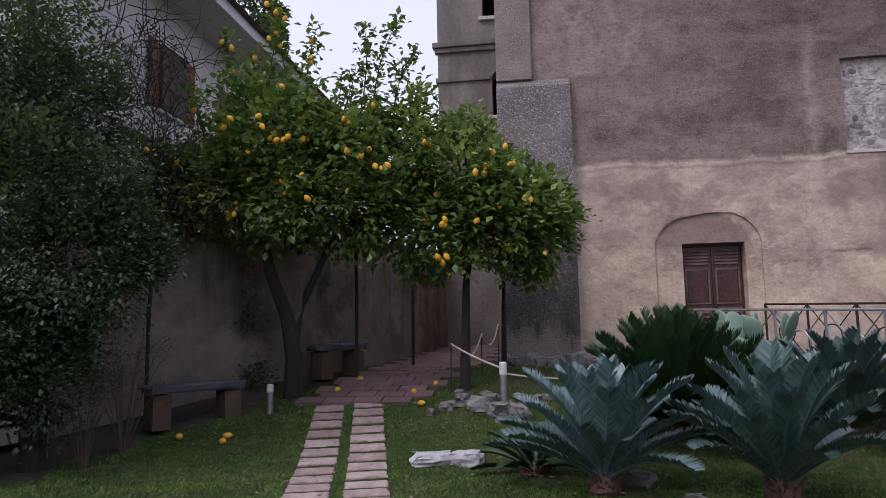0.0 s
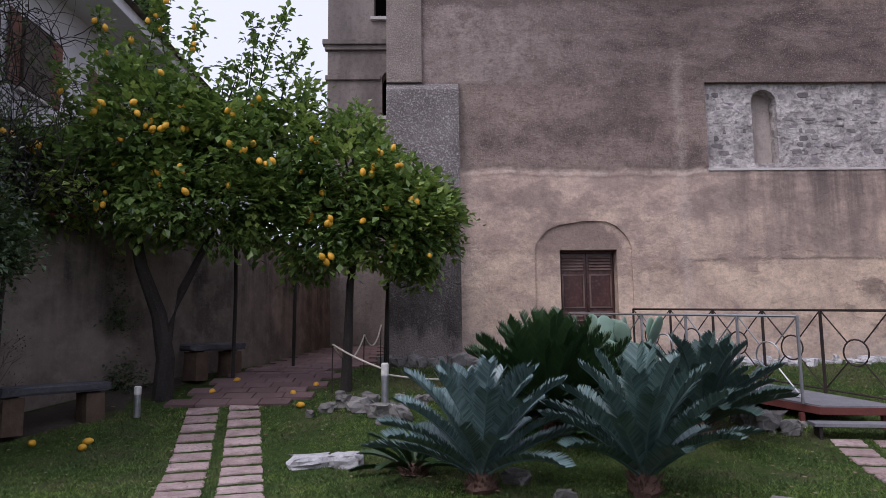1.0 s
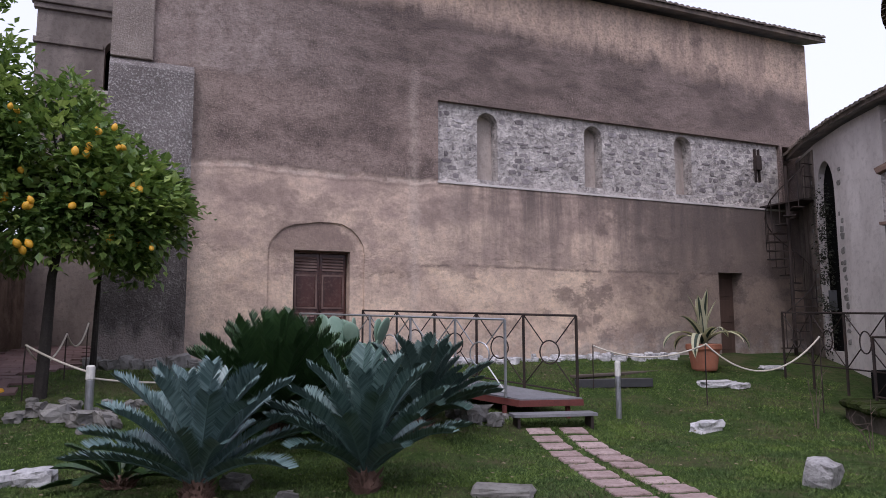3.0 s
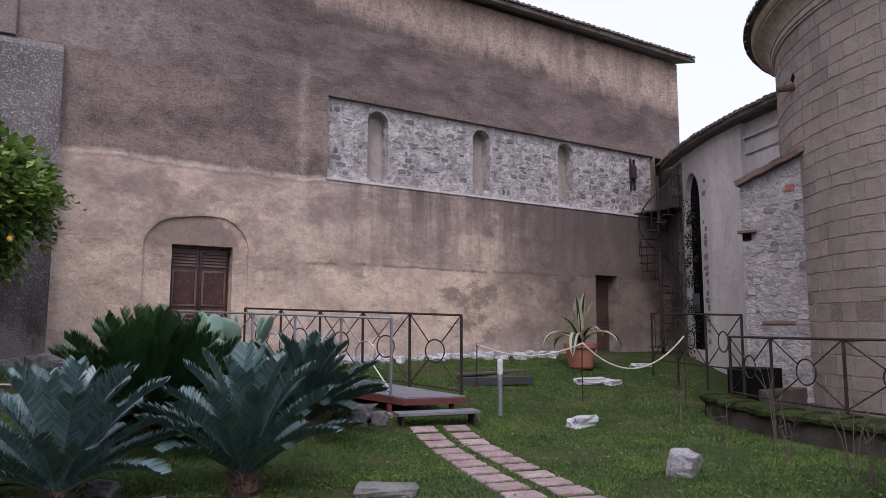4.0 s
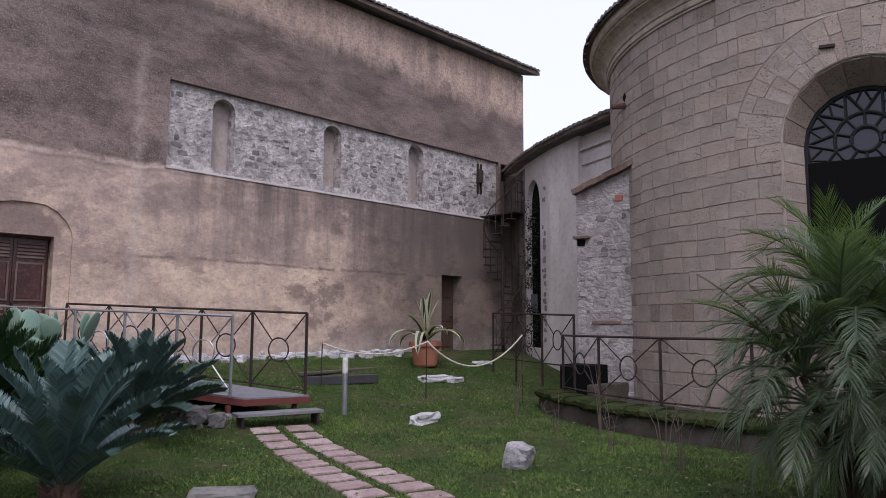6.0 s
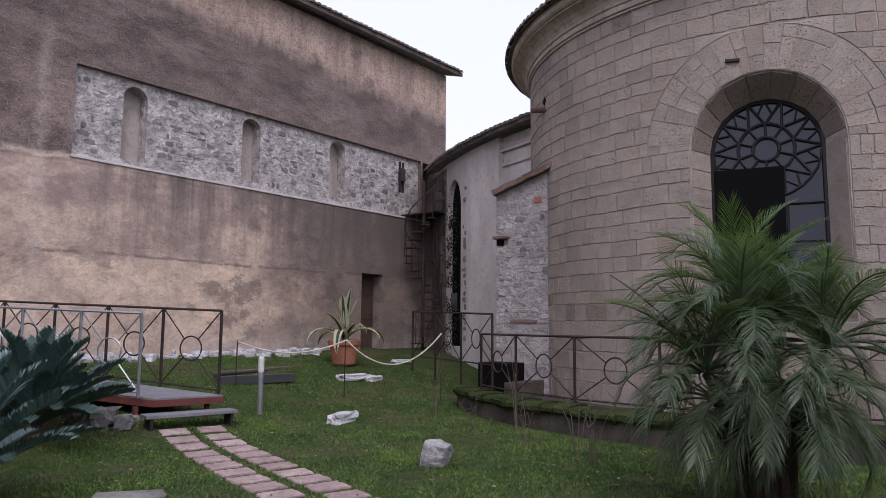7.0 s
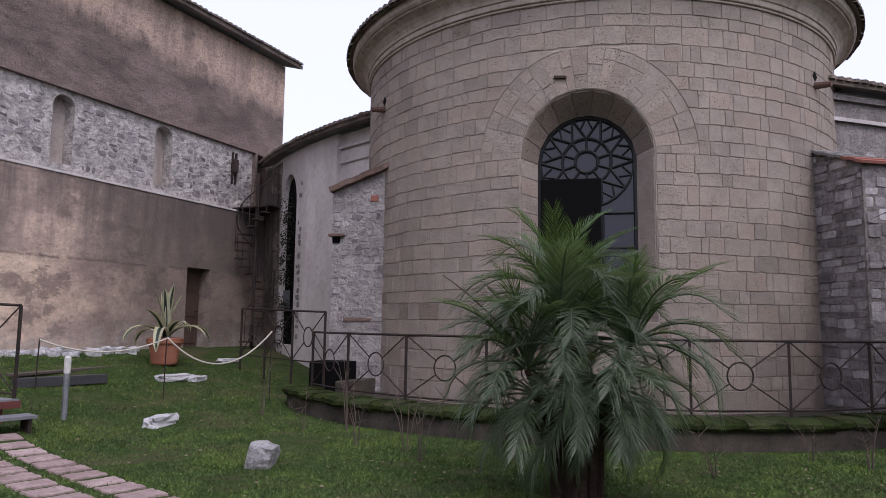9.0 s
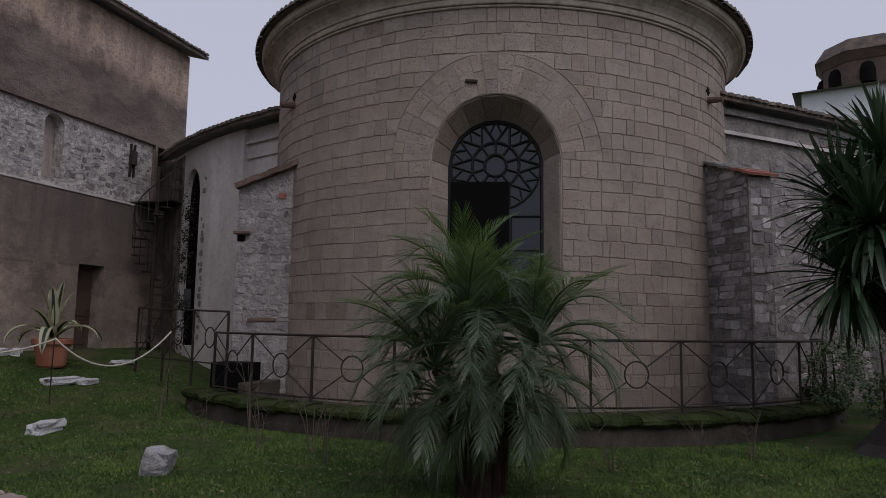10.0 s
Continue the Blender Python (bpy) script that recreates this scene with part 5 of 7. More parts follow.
PALM_FRESH = leaf_material("palm_fresh_green", (0.055, 0.115, 0.025), (0.14, 0.22, 0.065), 0.4)
YUCCA_GREEN = leaf_material("yucca_green", (0.035, 0.068, 0.032), (0.085, 0.14, 0.07), 0.34, 0.0)
LEMON_LEAF = leaf_material("lemon_leaf", (0.05, 0.11, 0.028), (0.27, 0.39, 0.11), 0.34)
# young leaves, kept bright so their colour also carries the crown's lit highlights
LEMON_YOUNG_LIT = leaf_material("lemon_young_lit_leaf", (0.14, 0.24, 0.05), (0.46, 0.56, 0.16), 0.36)
HEDGE_LEAF = leaf_material("dark_evergreen_leaf", (0.024, 0.046, 0.024), (0.125, 0.185, 0.10), 0.48, 0.22)
CREEPER_LEAF = leaf_material("withered_creeper_leaf", (0.016, 0.018, 0.010), (0.045, 0.05, 0.026), 0.7, 0.0)
OPUNTIA = mat("opuntia_skin", (0.17, 0.27, 0.20), (0.22, 0.33, 0.25), (0.30, 0.36, 0.27), 3, 40, 0.6, 0.1, 0.003)
LEMON = mat("lemon_peel", (0.72, 0.36, 0.025), (0.82, 0.45, 0.04), (0.55, 0.25, 0.02), 8, 60, 0.5, 0.15, 0.002)
TWIG = mat("dry_twig", (0.09, 0.066, 0.055), (0.16, 0.12, 0.095), (0.09, 0.07, 0.06), 5, 40, 0.9, 0.3, 0.003)


def frond_mesh(name, length, rise, fall, leaflets, leaf_len, leaf_w, fold, material, droop=0.25, seed=0, sweep=58, bare=0.06, narrow=25, blunt=False):
    """A feather leaf growing along +x from the origin: rib and two rows of leaflets."""
    rnd = random.Random(seed)
    bm = bmesh.new()
    pts, dirs = [], []
    p, a = Vector((0, 0, 0)), radians(rise)
    n = 20
    for i in range(n + 1):
        pts.append(p.copy())
        dirs.append(a)
        p = p + Vector((math.cos(a), 0, math.sin(a))) * length / n
        a -= radians(fall) / n * (0.5 + 1.0 * i / n)
    tube(bm, pts[::2], [0.014 * (1 - 0.8 * i / (n / 2)) + 0.002 for i in range(len(pts[::2]))], 4)
    for i in range(leaflets):
        t = bare + (1 - bare) * (i + 0.5) / leaflets
        f = t * n
        k = min(int(f), n - 1)
        base = pts[k].lerp(pts[k + 1], f - k)
        a = dirs[k]
        fwd, up = Vector((math.cos(a), 0, math.sin(a))), Vector((-math.sin(a), 0, math.cos(a)))
        size = leaf_len * (0.45 + 0.55 * math.sin(math.pi * min(1, (0.14 + 0.80 * t))) ** 0.6) * min(1.0, 0.45 + 1.6 * t)
        if blunt:
            size = leaf_len * min(1.0, 0.5 + 1.3 * t) * (1 - 0.4 * max(0.0, (t - 0.86) / 0.14))
        for side in (-1, 1):
            sw = radians(sweep - narrow * t + rnd.uniform(-5, 5))
            fo = radians(fold + rnd.uniform(-8, 8))
            d = fwd * math.cos(sw) + (Vector((0, side, 0)) * math.cos(fo) + up * math.sin(fo)) * math.sin(sw)
            d.normalize()
            w = fwd * leaf_w * 0.5
            mid = base + d * size * 0.55 - Vector((0, 0, droop * size * 0.12))
            tip = base + d * size - Vector((0, 0, droop * size * 0.6))
            v = [bm.verts.new(q) for q in (base - w * 0.7, base + w * 0.7, mid + w, mid - w, tip)]
            bm.faces.new((v[0], v[1], v[2], v[3]))
            bm.faces.new((v[3], v[2], v[4]))
    me = bpy.data.meshes.new(name)
    bm.to_mesh(me)
    bm.free()
    me.materials.append(material)
    return me


def rosette(root, meshes, count, tilt_low, tilt_high, z0, seed, scale=(0.85, 1.1), at=(0, 0), name="frond", radius=0.05):
    """Fronds set round a stem by the golden angle, the inner ones steeper."""
    rnd = random.Random(seed)
    for i in range(count):
        t = (i + 0.5) / count
        az = i * 137.5 + rnd.uniform(-10, 10)
        tilt = tilt_low + (tilt_high - tilt_low) * t + rnd.uniform(-6, 6)
        s = rnd.uniform(*scale)
        ob = new(name, meshes[i % len(meshes)])
        ob.parent = root
        c, q = math.cos(radians(az)), math.sin(radians(az))
        ob.matrix_basis = pose(at[0] + radius * c, at[1] + radius * q, z0 + 0.06 * t, rnd.uniform(-12, 12), -tilt, az) @ Matrix.Scale(s, 4)


def cycad(x, y, material, label, length, count, trunk=0.25, seed=1, low=0, high=62, fold=28, fall=38, wide=0.03):
    root = thing("cycad", label, "cycad", (x, y, ground_z(x, y) - 0.03), 37 * seed, group="cycads")
    bm = lathe([(0.13, 0), (0.16, trunk * 0.4), (0.14, trunk * 0.8), (0.06, trunk + 0.06)], 16)
    for v in bm.verts:
        v.co += noise.noise_vector(v.co * 14) * 0.035
    part("trunk", bm, BROWN, root, "fibrous brown trunk")
    rnd = random.Random(seed)
    bm = bmesh.new()
    for i in range(60):
        a, t = rnd.uniform(0, math.tau), rnd.uniform(0.1, 1.0)
        c, q = math.cos(a), math.sin(a)
        p = Vector((0.12 * c, 0.12 * q, trunk * t))
        tube(bm, [p, p + Vector((0.07 * c, 0.07 * q, 0.05 + 0.05 * rnd.random()))], [0.014, 0.003], 4)
    scales = part("leaf_base", bm, BROWN, root, "shaggy brown leaf stubs")
    scales["kind"] = "stuff"
    pool = [frond_mesh("frond", length, 4 * k, fall + 6 * k, 100, length * 0.15, wide, fold, material, 0.02, seed * 10 + k, 60, 0.12, 8, True) for k in range(4)]
    rosette(root, pool, count, low, high, trunk, seed)
    return root


cycad(0.5, 7.2, CYCAD_BLUE, "blue-green cycad with stiff arching fronds on the lawn", 1.13, 40, 0.17, 1, low=22, high=92, fold=30, fall=30, wide=0.026)
cycad(2.08, 6.95, CYCAD_DUSK, "blue-green cycad with stiff upright fronds beside its twin", 1.13, 40, 0.19, 2, low=24, high=92, fold=30, fall=28, wide=0.026)
cycad(1.62, 9.6, CYCAD_GREEN, "broad dark green cycad behind the blue ones", 1.34, 190, 0.2, 3, low=4, high=88, fold=40, fall=14, wide=0.02)
cycad(3.62, 9.35, CYCAD_MID, "grey-green cycad beside the footbridge", 1.1, 52, 0.18, 4, low=20, high=84, fold=32, fall=26, wide=0.03)
cycad(-0.2, 8.05, CYCAD_GREEN, "small young green cycad in the grass", 0.62, 16, 0.06, 5, low=8, high=55, fall=30, wide=0.018)


def opuntia(x, y):
    root = thing("prickly_pear", "pale green prickly pear cactus with oval pads", "cactus", (x, y, ground_z(x, y)))
    root.scale = (1.42, 1.42, 1.42)
    rnd = random.Random(3)

    def pad(p, size, az, lean):
        bm = bmesh.new()
        bmesh.ops.create_uvsphere(bm, u_segments=14, v_segments=9, radius=1)
        for v in bm.verts:
            zz = v.co.z
            v.co = Vector((v.co.x * 0.36 * size * (1 + 0.18 * zz), v.co.y * 0.055 * size / 0.4 * 0.5, (zz + 1) * 0.5 * size))
        ob = part("pad", bm, OPUNTIA, root, smooth=True)
        ob.matrix_basis = pose(*p, lean, rnd.uniform(-12, 12), az)
        return ob.matrix_basis @ Vector((0, 0, size * 0.93))
    for k in range(5):
        px, py = (k % 3 - 1) * 0.2, (k // 3) * 0.22 - 0.1
        top = pad((px, py, -0.05), 0.46, rnd.uniform(-60, 60), rnd.uniform(-10, 10))
        for j in range(2):
            top2 = pad(top + Vector((rnd.uniform(-0.1, 0.1), 0, -0.05)), rnd.uniform(0.34, 0.44), rnd.uniform(-70, 70), rnd.uniform(-22, 22))
            if rnd.random() < 0.85:
                pad(top2 - Vector((0, 0, 0.03)), rnd.uniform(0.26, 0.36), rnd.uniform(-70, 70), rnd.uniform(-22, 22))


opuntia(3.0, 10.7)


PALM_TRUNK = mat("palm_fibre", (0.035, 0.02, 0.015), (0.075, 0.045, 0.033), (0.02, 0.013, 0.01), 6, 30, 0.95, 1.0, 0.03, stretch=(1, 1, 0.4))


def pinnate_palm(x, y):
    root = thing("palm", "feathery green palm with several drooping crowns", "palm", (x, y, -0.02))
    big = [frond_mesh("frond", 1.12, 0, 66 + 22 * k, 36, 0.36, 0.019, 20, PALM_GREEN, 0.6, 70 + k, 52, 0.2) for k in range(4)]
    fresh = [frond_mesh("frond", 1.15, 0, 45 + 12 * k, 40, 0.34, 0.016, 25, PALM_FRESH, 0.4, 80 + k, 48, 0.2) for k in range(2)]
    stems = ((0.0, 0.0, 1.7, 26), (0.22, -0.5, 1.45, 24), (-0.2, 0.42, 1.2, 22), (0.1, 0.2, 1.9, 16), (-0.25, -0.25, 1.1, 26), (-0.2, 0.1, 1.45, 18), (-0.3, 0.3, 0.95, 20), (0.0, -0.4, 1.0, 20), (-0.25, -0.1, 0.8, 14), (-0.15, 0.4, 0.75, 10), (-0.1, -0.4, 0.8, 12))
    for i, (dx, dy, h, n) in enumerate(stems):
        part("stem", bar([(dx * 0.5, dy * 0.4, 0), (dx * 0.45, dy * 0.45, h * 0.55), (dx, dy, h)], [0.05, 0.042, 0.03], 8), PALM_TRUNK, root)
        high = h > 1.15
        rosette(root, big, int(n * 0.75), -10 if high else -30, 76 if high else 48, h, 30 + i, (0.75, 1.08) if high else (0.6, 0.85), (dx, dy), radius=0.04)
        if high:
            rosette(root, fresh, 7, 46, 86, h, 40 + i, (0.7, 1.0), (dx, dy), radius=0.03)
    dry = frond_mesh("frond", 1.3, 0, 20, 22, 0.16, 0.014, 20, TWIG, 0.3, 91, 45, 0.3)
    ob = new("frond", dry)
    ob.parent = root
    ob["label"] = "dry brown frond"
    ob.matrix_basis = pose(-0.1, 0.35, 1.2, 0, -52, 118)


pinnate_palm(6.75, 1.75)


def yucca(x, y):
    root = thing("yucca", "tall dark yucca with a swollen trunk and sword leaves", "yucca", (x, y, -0.05))
    bm = lathe([(0.75, 0), (0.5, 0.18), (0.3, 0.5), (0.2, 1.0), (0.17, 1.7), (0.15, 2.6)], 14)
    for v in bm.verts:
        v.co += noise.noise_vector(v.co * 4) * 0.05
    part("trunk", bm, BARK, root)
    pool = []
    for k in range(4):
        bm = bmesh.new()
        rows = []
        p, a = Vector((0, 0, 0)), 0.0
        for i in range(7):
            t = i / 6
            w = 0.034 * (1 - t) ** 0.6 * (0.7 + t) + 0.002
            rows.append([bm.verts.new(p + Vector((0, s * w, 0.3 * w * abs(s)))) for s in (-1, 0, 1)])
            p = p + Vector((math.cos(a), 0, math.sin(a))) * 0.82 / 6
            a -= radians(3 + 9 * k) * (0.3 + t) / 3
        for r, q in zip(rows, rows[1:]):
            for c in range(2):
                bm.faces.new((r[c], r[c + 1], q[c + 1], q[c]))
        me = bpy.data.meshes.new("sword_leaf")
        bm.to_mesh(me)
        bm.free()
        me.materials.append(YUCCA_GREEN)
        pool.append(me)
    heads = ((0.0, 0.1, 4.1, 95), (0.3, 0.6, 3.5, 85), (-0.4, 0.4, 3.1, 85), (0.3, -0.5, 3.4, 70), (-0.4, -0.2, 2.6, 80), (-0.1, 0.65, 2.4, 75), (0.3, -1.2, 3.7, 70), (-0.6, -1.0, 2.9, 70))
    for i, (dx, dy, h, n) in enumerate(heads):
        part("branch", bar([(0, 0, 1.6), (dx * 0.6, dy * 0.6, (h + 1.6) / 2), (dx, dy, h)], [0.14, 0.1, 0.07], 8), BARK, root)
        rosette(root, pool, int(n * 1.7), -75, 85, h, 60 + i, (1.0, 1.45), (dx, dy), "sword_leaf", 0.05)


yucca(11.05, -3.1)


# ---- broad-leaved trees ----
def leaf_cloud(blobs, count, size, material, seed, gap=0.0, cluster=9, spread=0.16, hang=0.35):
    """Leaves in clusters at shoot ends inside the given ellipsoids (centre, radii, weight), denser at the surface; returns one mesh and the shoot ends."""
    rnd = random.Random(seed)
    verts, faces, tips = [], [], []
    total = sum(b[2] for b in blobs)
    while len(faces) < count * 2:
        pick = rnd.uniform(0, total)
        for c, r, w in blobs:
            pick -= w
            if pick <= 0:
                break
        d = Vector((rnd.gauss(0, 1), rnd.gauss(0, 1), rnd.gauss(0, 1))).normalized()
        k = rnd.uniform(0.2, 1.0) ** 0.4 * (1 + 0.42 * noise.noise(d * 2.3 + Vector(c)))
        p = Vector(c) + Vector((d.x * r[0], d.y * r[1], d.z * r[2])) * k
        if noise.noise(p * 1.7 + Vector((seed, 0, 0))) < gap - 0.25:
            continue
        tips.append((p, d))
        for j in range(cluster):
            q = p + Vector((rnd.gauss(0, spread), rnd.gauss(0, spread), rnd.gauss(0, spread)))
            out = (d + Vector((rnd.gauss(0, 0.7), rnd.gauss(0, 0.7), rnd.gauss(0, 0.5) - hang))).normalized()
            side = out.cross(Vector((rnd.gauss(0, 0.3), rnd.gauss(0, 0.3), 1))).normalized()
            nrm = side.cross(out)
            L = size * rnd.uniform(0.65, 1.25)
            w = L * 0.34
            i = len(verts)
            verts += [q, q + out * L * 0.45 + side * w + nrm * w * 0.35, q + out * L, q + out * L * 0.45 - side * w + nrm * w * 0.35]
            faces += [(i, i + 1, i + 2), (i, i + 2, i + 3)]
    me = bpy.data.meshes.new("leaves")
    me.from_pydata([tuple(v) for v in verts], [], faces)
    me.materials.append(material)
    return me, tips


def lemon_mesh():
    bm = lathe([(0.004, -0.052), (0.018, -0.045), (0.034, -0.02), (0.037, 0.0), (0.034, 0.02), (0.018, 0.042), (0.008, 0.052)], 10)
    me = bpy.data.meshes.new("lemon")
    bm.to_mesh(me)
    bm.free()
    me.shade_smooth()
    me.materials.append(LEMON)
    return me


FRUIT = lemon_mesh()


def lemon_tree(label, trunks, blobs, leaves, fruits, seed, young=0.12):
    root = thing("lemon_tree", label, "lemon tree", group="lemon trees")
    rnd = random.Random(seed)
    for pts, r in trunks:
        part("trunk", bar(pts, [r * (1 - 0.55 * i / (len(pts) - 1)) for i in range(len(pts))], 9), BARK, root)
    me, tips = leaf_cloud(blobs, leaves, 0.16, LEMON_LEAF, seed, 0.27, 13, 0.13, 0.12)
    crown = new("crown", me)
    crown.parent = root
    me2, _ = leaf_cloud(blobs, int(leaves * young), 0.15, LEMON_YOUNG_LIT, seed + 5, 0.3, 14, 0.10, 0.0)
    fresh = new("crown", me2)
    fresh.parent = root
    bm = bmesh.new()
    top = Vector(trunks[0][0][-1])
    for p, d in rnd.sample(tips, 90):
        base = top.lerp(p, 0.25) + Vector((0, 0, 0.1))
        tube(bm, [base, base.lerp(p, 0.55) + Vector((0, 0, 0.12)), p], [0.022, 0.013, 0.004], 4)
    part("limb", bm, BARK, root)
    front = [(p, d) for p, d in tips if d.y < -0.1]
    spots = [(p + Vector((rnd.gauss(0, 0.07), rnd.gauss(0, 0.05), rnd.gauss(0, 0.05))), d) for p, d in rnd.sample(front, fruits // 2) for _ in range(rnd.choice((1, 1, 2, 3)))]
    for p, d in spots:
        ob = new("lemon", FRUIT)
        ob.parent = root
        ob.matrix_basis = pose(p.x + 0.22 * d.x, p.y + 0.22 * d.y - 0.16, p.z + 0.1 * d.z - 0.08, rnd.uniform(-50, 50), rnd.uniform(-50, 50), 0) @ Matrix.Scale(rnd.uniform(1.0, 1.45), 4)
    return root


lemon_tree("large lemon tree full of yellow fruit beside the lane",
           [([(-4.33, 11.5, 0.4), (-4.3, 11.52, 1.2), (-4.42, 11.5, 1.9), (-4.7, 11.4, 2.7), (-4.9, 11.4, 3.6)], 0.17), ([(-4.3, 11.52, 1.5), (-4.1, 11.6, 2.3), (-3.6, 11.7, 3.4)], 0.1)],
           [((-5.0, 11.2, 4.05), (1.5, 1.2, 0.9), 1.0), ((-3.7, 11.4, 3.95), (1.35, 1.2, 0.95), 1.0), ((-4.5, 11.3, 4.9), (1.35, 1.1, 0.95), 0.9), ((-3.2, 11.5, 4.7), (1.0, 1.0, 0.9), 0.65), ((-5.8, 11.0, 3.95), (0.8, 0.8, 0.75), 0.4), ((-2.45, 11.6, 5.35), (0.6, 0.5, 0.6), 0.14), ((-2.7, 11.5, 3.75), (0.9, 0.8, 0.8), 0.5), ((-2.2, 11.6, 4.6), (0.7, 0.7, 0.8), 0.35), ((-5.0, 11.2, 5.5), (0.9, 0.8, 0.6), 0.25), ((-6.3, 10.9, 4.3), (0.7, 0.7, 0.5), 0.25)],
           14500, 84, 11, 0.45)
lemon_tree("smaller lemon tree with yellow fruit against the pier",
           [([(-1.42, 11.85, 0.5), (-1.38, 11.85, 1.5), (-1.35, 11.85, 2.4), (-1.2, 11.8, 3.3)], 0.1), ([(-0.85, 13.6, 0.7), (-0.82, 13.5, 2.0), (-0.75, 13.0, 3.2)], 0.06)],
           [((-0.75, 11.8, 3.55), (1.2, 1.05, 0.9), 1.0), ((-1.3, 11.7, 4.3), (0.95, 0.9, 0.8), 0.7), ((-0.25, 11.8, 3.4), (0.75, 0.8, 0.8), 0.55), ((-1.7, 11.7, 3.3), (0.85, 0.8, 0.7), 0.55), ((-0.2, 11.8, 2.75), (0.3, 0.4, 0.4), 0.08), ((-1.25, 11.8, 5.1), (0.4, 0.4, 0.45), 0.08)],
           7800, 32, 12, 0.5)
# long shoots standing out of the crowns: foot, tip, fruits near the tip
SHOOTS = (
    ((-5.33, 11.4, 5.16), (-5.53, 11.3, 7.06), 3),
    ((-4.77, 11.4, 5.36), (-4.47, 11.3, 7.28), 3),
    ((-3.99, 11.4, 5.34), (-3.82, 11.3, 6.98), 3),
    ((-3.09, 11.4, 5.31), (-2.96, 11.3, 6.94), 0),
    ((-2.83, 11.4, 5.65), (-2.31, 11.3, 7.04), 0),
    ((-2.49, 11.4, 5.3), (-2.02, 11.3, 6.48), 0),
    ((-3.5, 11.4, 5.12), (-3.11, 11.3, 6.25), 0),
    ((-5.04, 11.4, 5.16), (-4.94, 11.3, 6.67), 1),
    ((-5.9, 11.4, 4.97), (-6.21, 11.3, 6.15), 1),
    ((-4.19, 11.4, 5.01), (-4.69, 11.3, 7.55), 3),
    ((-6.37, 11.4, 4.39), (-7.1, 11.3, 4.89), 1),
    ((-3.57, 11.4, 4.95), (-3.37, 11.3, 6.13), 0),
)


def shoots(root):
    rnd = random.Random(44)
    verts, faces = [], []
    for foot, tip, fruits in SHOOTS:
        a, b = Vector(foot), Vector(tip)
        bend = Vector((rnd.uniform(-0.12, 0.12), rnd.uniform(-0.1, 0.1), 0.05))
        line = lambda t: a.lerp(b, t) + bend * (4 * t * (1 - t))
        part("shoot", bar([line(t / 6) for t in range(7)], [0.016 - 0.002 * t for t in range(7)], 5), BARK, root)
        n = int((b - a).length * 85)
        for k in range(n):
            t = rnd.uniform(0.1, 1.0)
            q = line(t) + Vector((rnd.gauss(0, 0.05), rnd.gauss(0, 0.05), rnd.gauss(0, 0.05)))
            if rnd.random() < 0.6:
                q += Vector((rnd.gauss(0, 0.2), rnd.gauss(0, 0.15), rnd.gauss(0, 0.12))) * (1.3 - t)
            out = Vector((rnd.gauss(0, 1), rnd.gauss(0, 1), rnd.gauss(0.3, 0.6))).normalized()
            side = out.cross(Vector((0.1, 0.2, 1))).normalized()
            nrm = side.cross(out)
            L = rnd.uniform(0.09, 0.17)
            w = L * 0.3
            i = len(verts)
            verts += [q, q + out * L * 0.45 + side * w + nrm * w * 0.35, q + out * L, q + out * L * 0.45 - side * w + nrm * w * 0.35]
            faces += [(i, i + 1, i + 2), (i, i + 2, i + 3)]
        for k in range(fruits):
            q = line(rnd.uniform(0.55, 1.0))
            ob = new("lemon", FRUIT)
            ob.parent = root
            ob.matrix_basis = pose(q.x + rnd.gauss(0, 0.08), q.y - 0.06, q.z - 0.06, rnd.uniform(-40, 40), rnd.uniform(-40, 40), 0) @ Matrix.Scale(rnd.uniform(1.1, 1.4), 4)
    me = bpy.data.meshes.new("leaves")
    me.from_pydata([tuple(v) for v in verts], [], faces)
    me.materials.append(LEMON_LEAF)
    ob = new("leaves", me)
    ob.parent = root


shoots(bpy.data.objects["lemon_tree"])
for i, (x, y) in enumerate(((-5.2, 9.4), (-4.45, 9.2), (-4.5, 9.45), (-3.6, 11.75), (-2.24, 11.6), (-2.0, 10.95), (-3.4, 12.5), (-1.95, 12.1))):
    ob = new("fallen_lemon", FRUIT)
    ob.matrix_basis = pose(x, y, ground_z(x, y) + 0.03, 80, 20 * i, 50 * i) @ Matrix.Scale(1.3, 4)
    tagged(ob, "ripe yellow lemon lying on the ground", "lemon", "fallen lemons")


def evergreen(name, label, at, trunk_h, blobs, leaves, size, seed):
    root = thing(name, label, "tree")
    x, y = at
    part("trunk", bar([(x, y, ground_z(x, y) - 0.1), (x + 0.05, y, trunk_h * 0.5), (x - 0.05, y + 0.1, trunk_h)], [0.16, 0.13, 0.08], 9), BARK, root)
    me, tips = leaf_cloud(blobs, leaves, size, HEDGE_LEAF, seed, 0.2, 16, 0.13, 0.1)
    ob = new("crown", me)
    ob.parent = root
    rnd = random.Random(seed)
    bm = bmesh.new()
    for p, d in rnd.sample(tips, 80):
        b = Vector((x, y, min(trunk_h, max(0.6, p.z - 0.6))))
        tube(bm, [b, b.lerp(p, 0.6) + Vector((0, 0, 0.1)), p + d * 0.25], [0.025, 0.014, 0.004], 4)
    part("limb", bm, BARK, root)
    return root


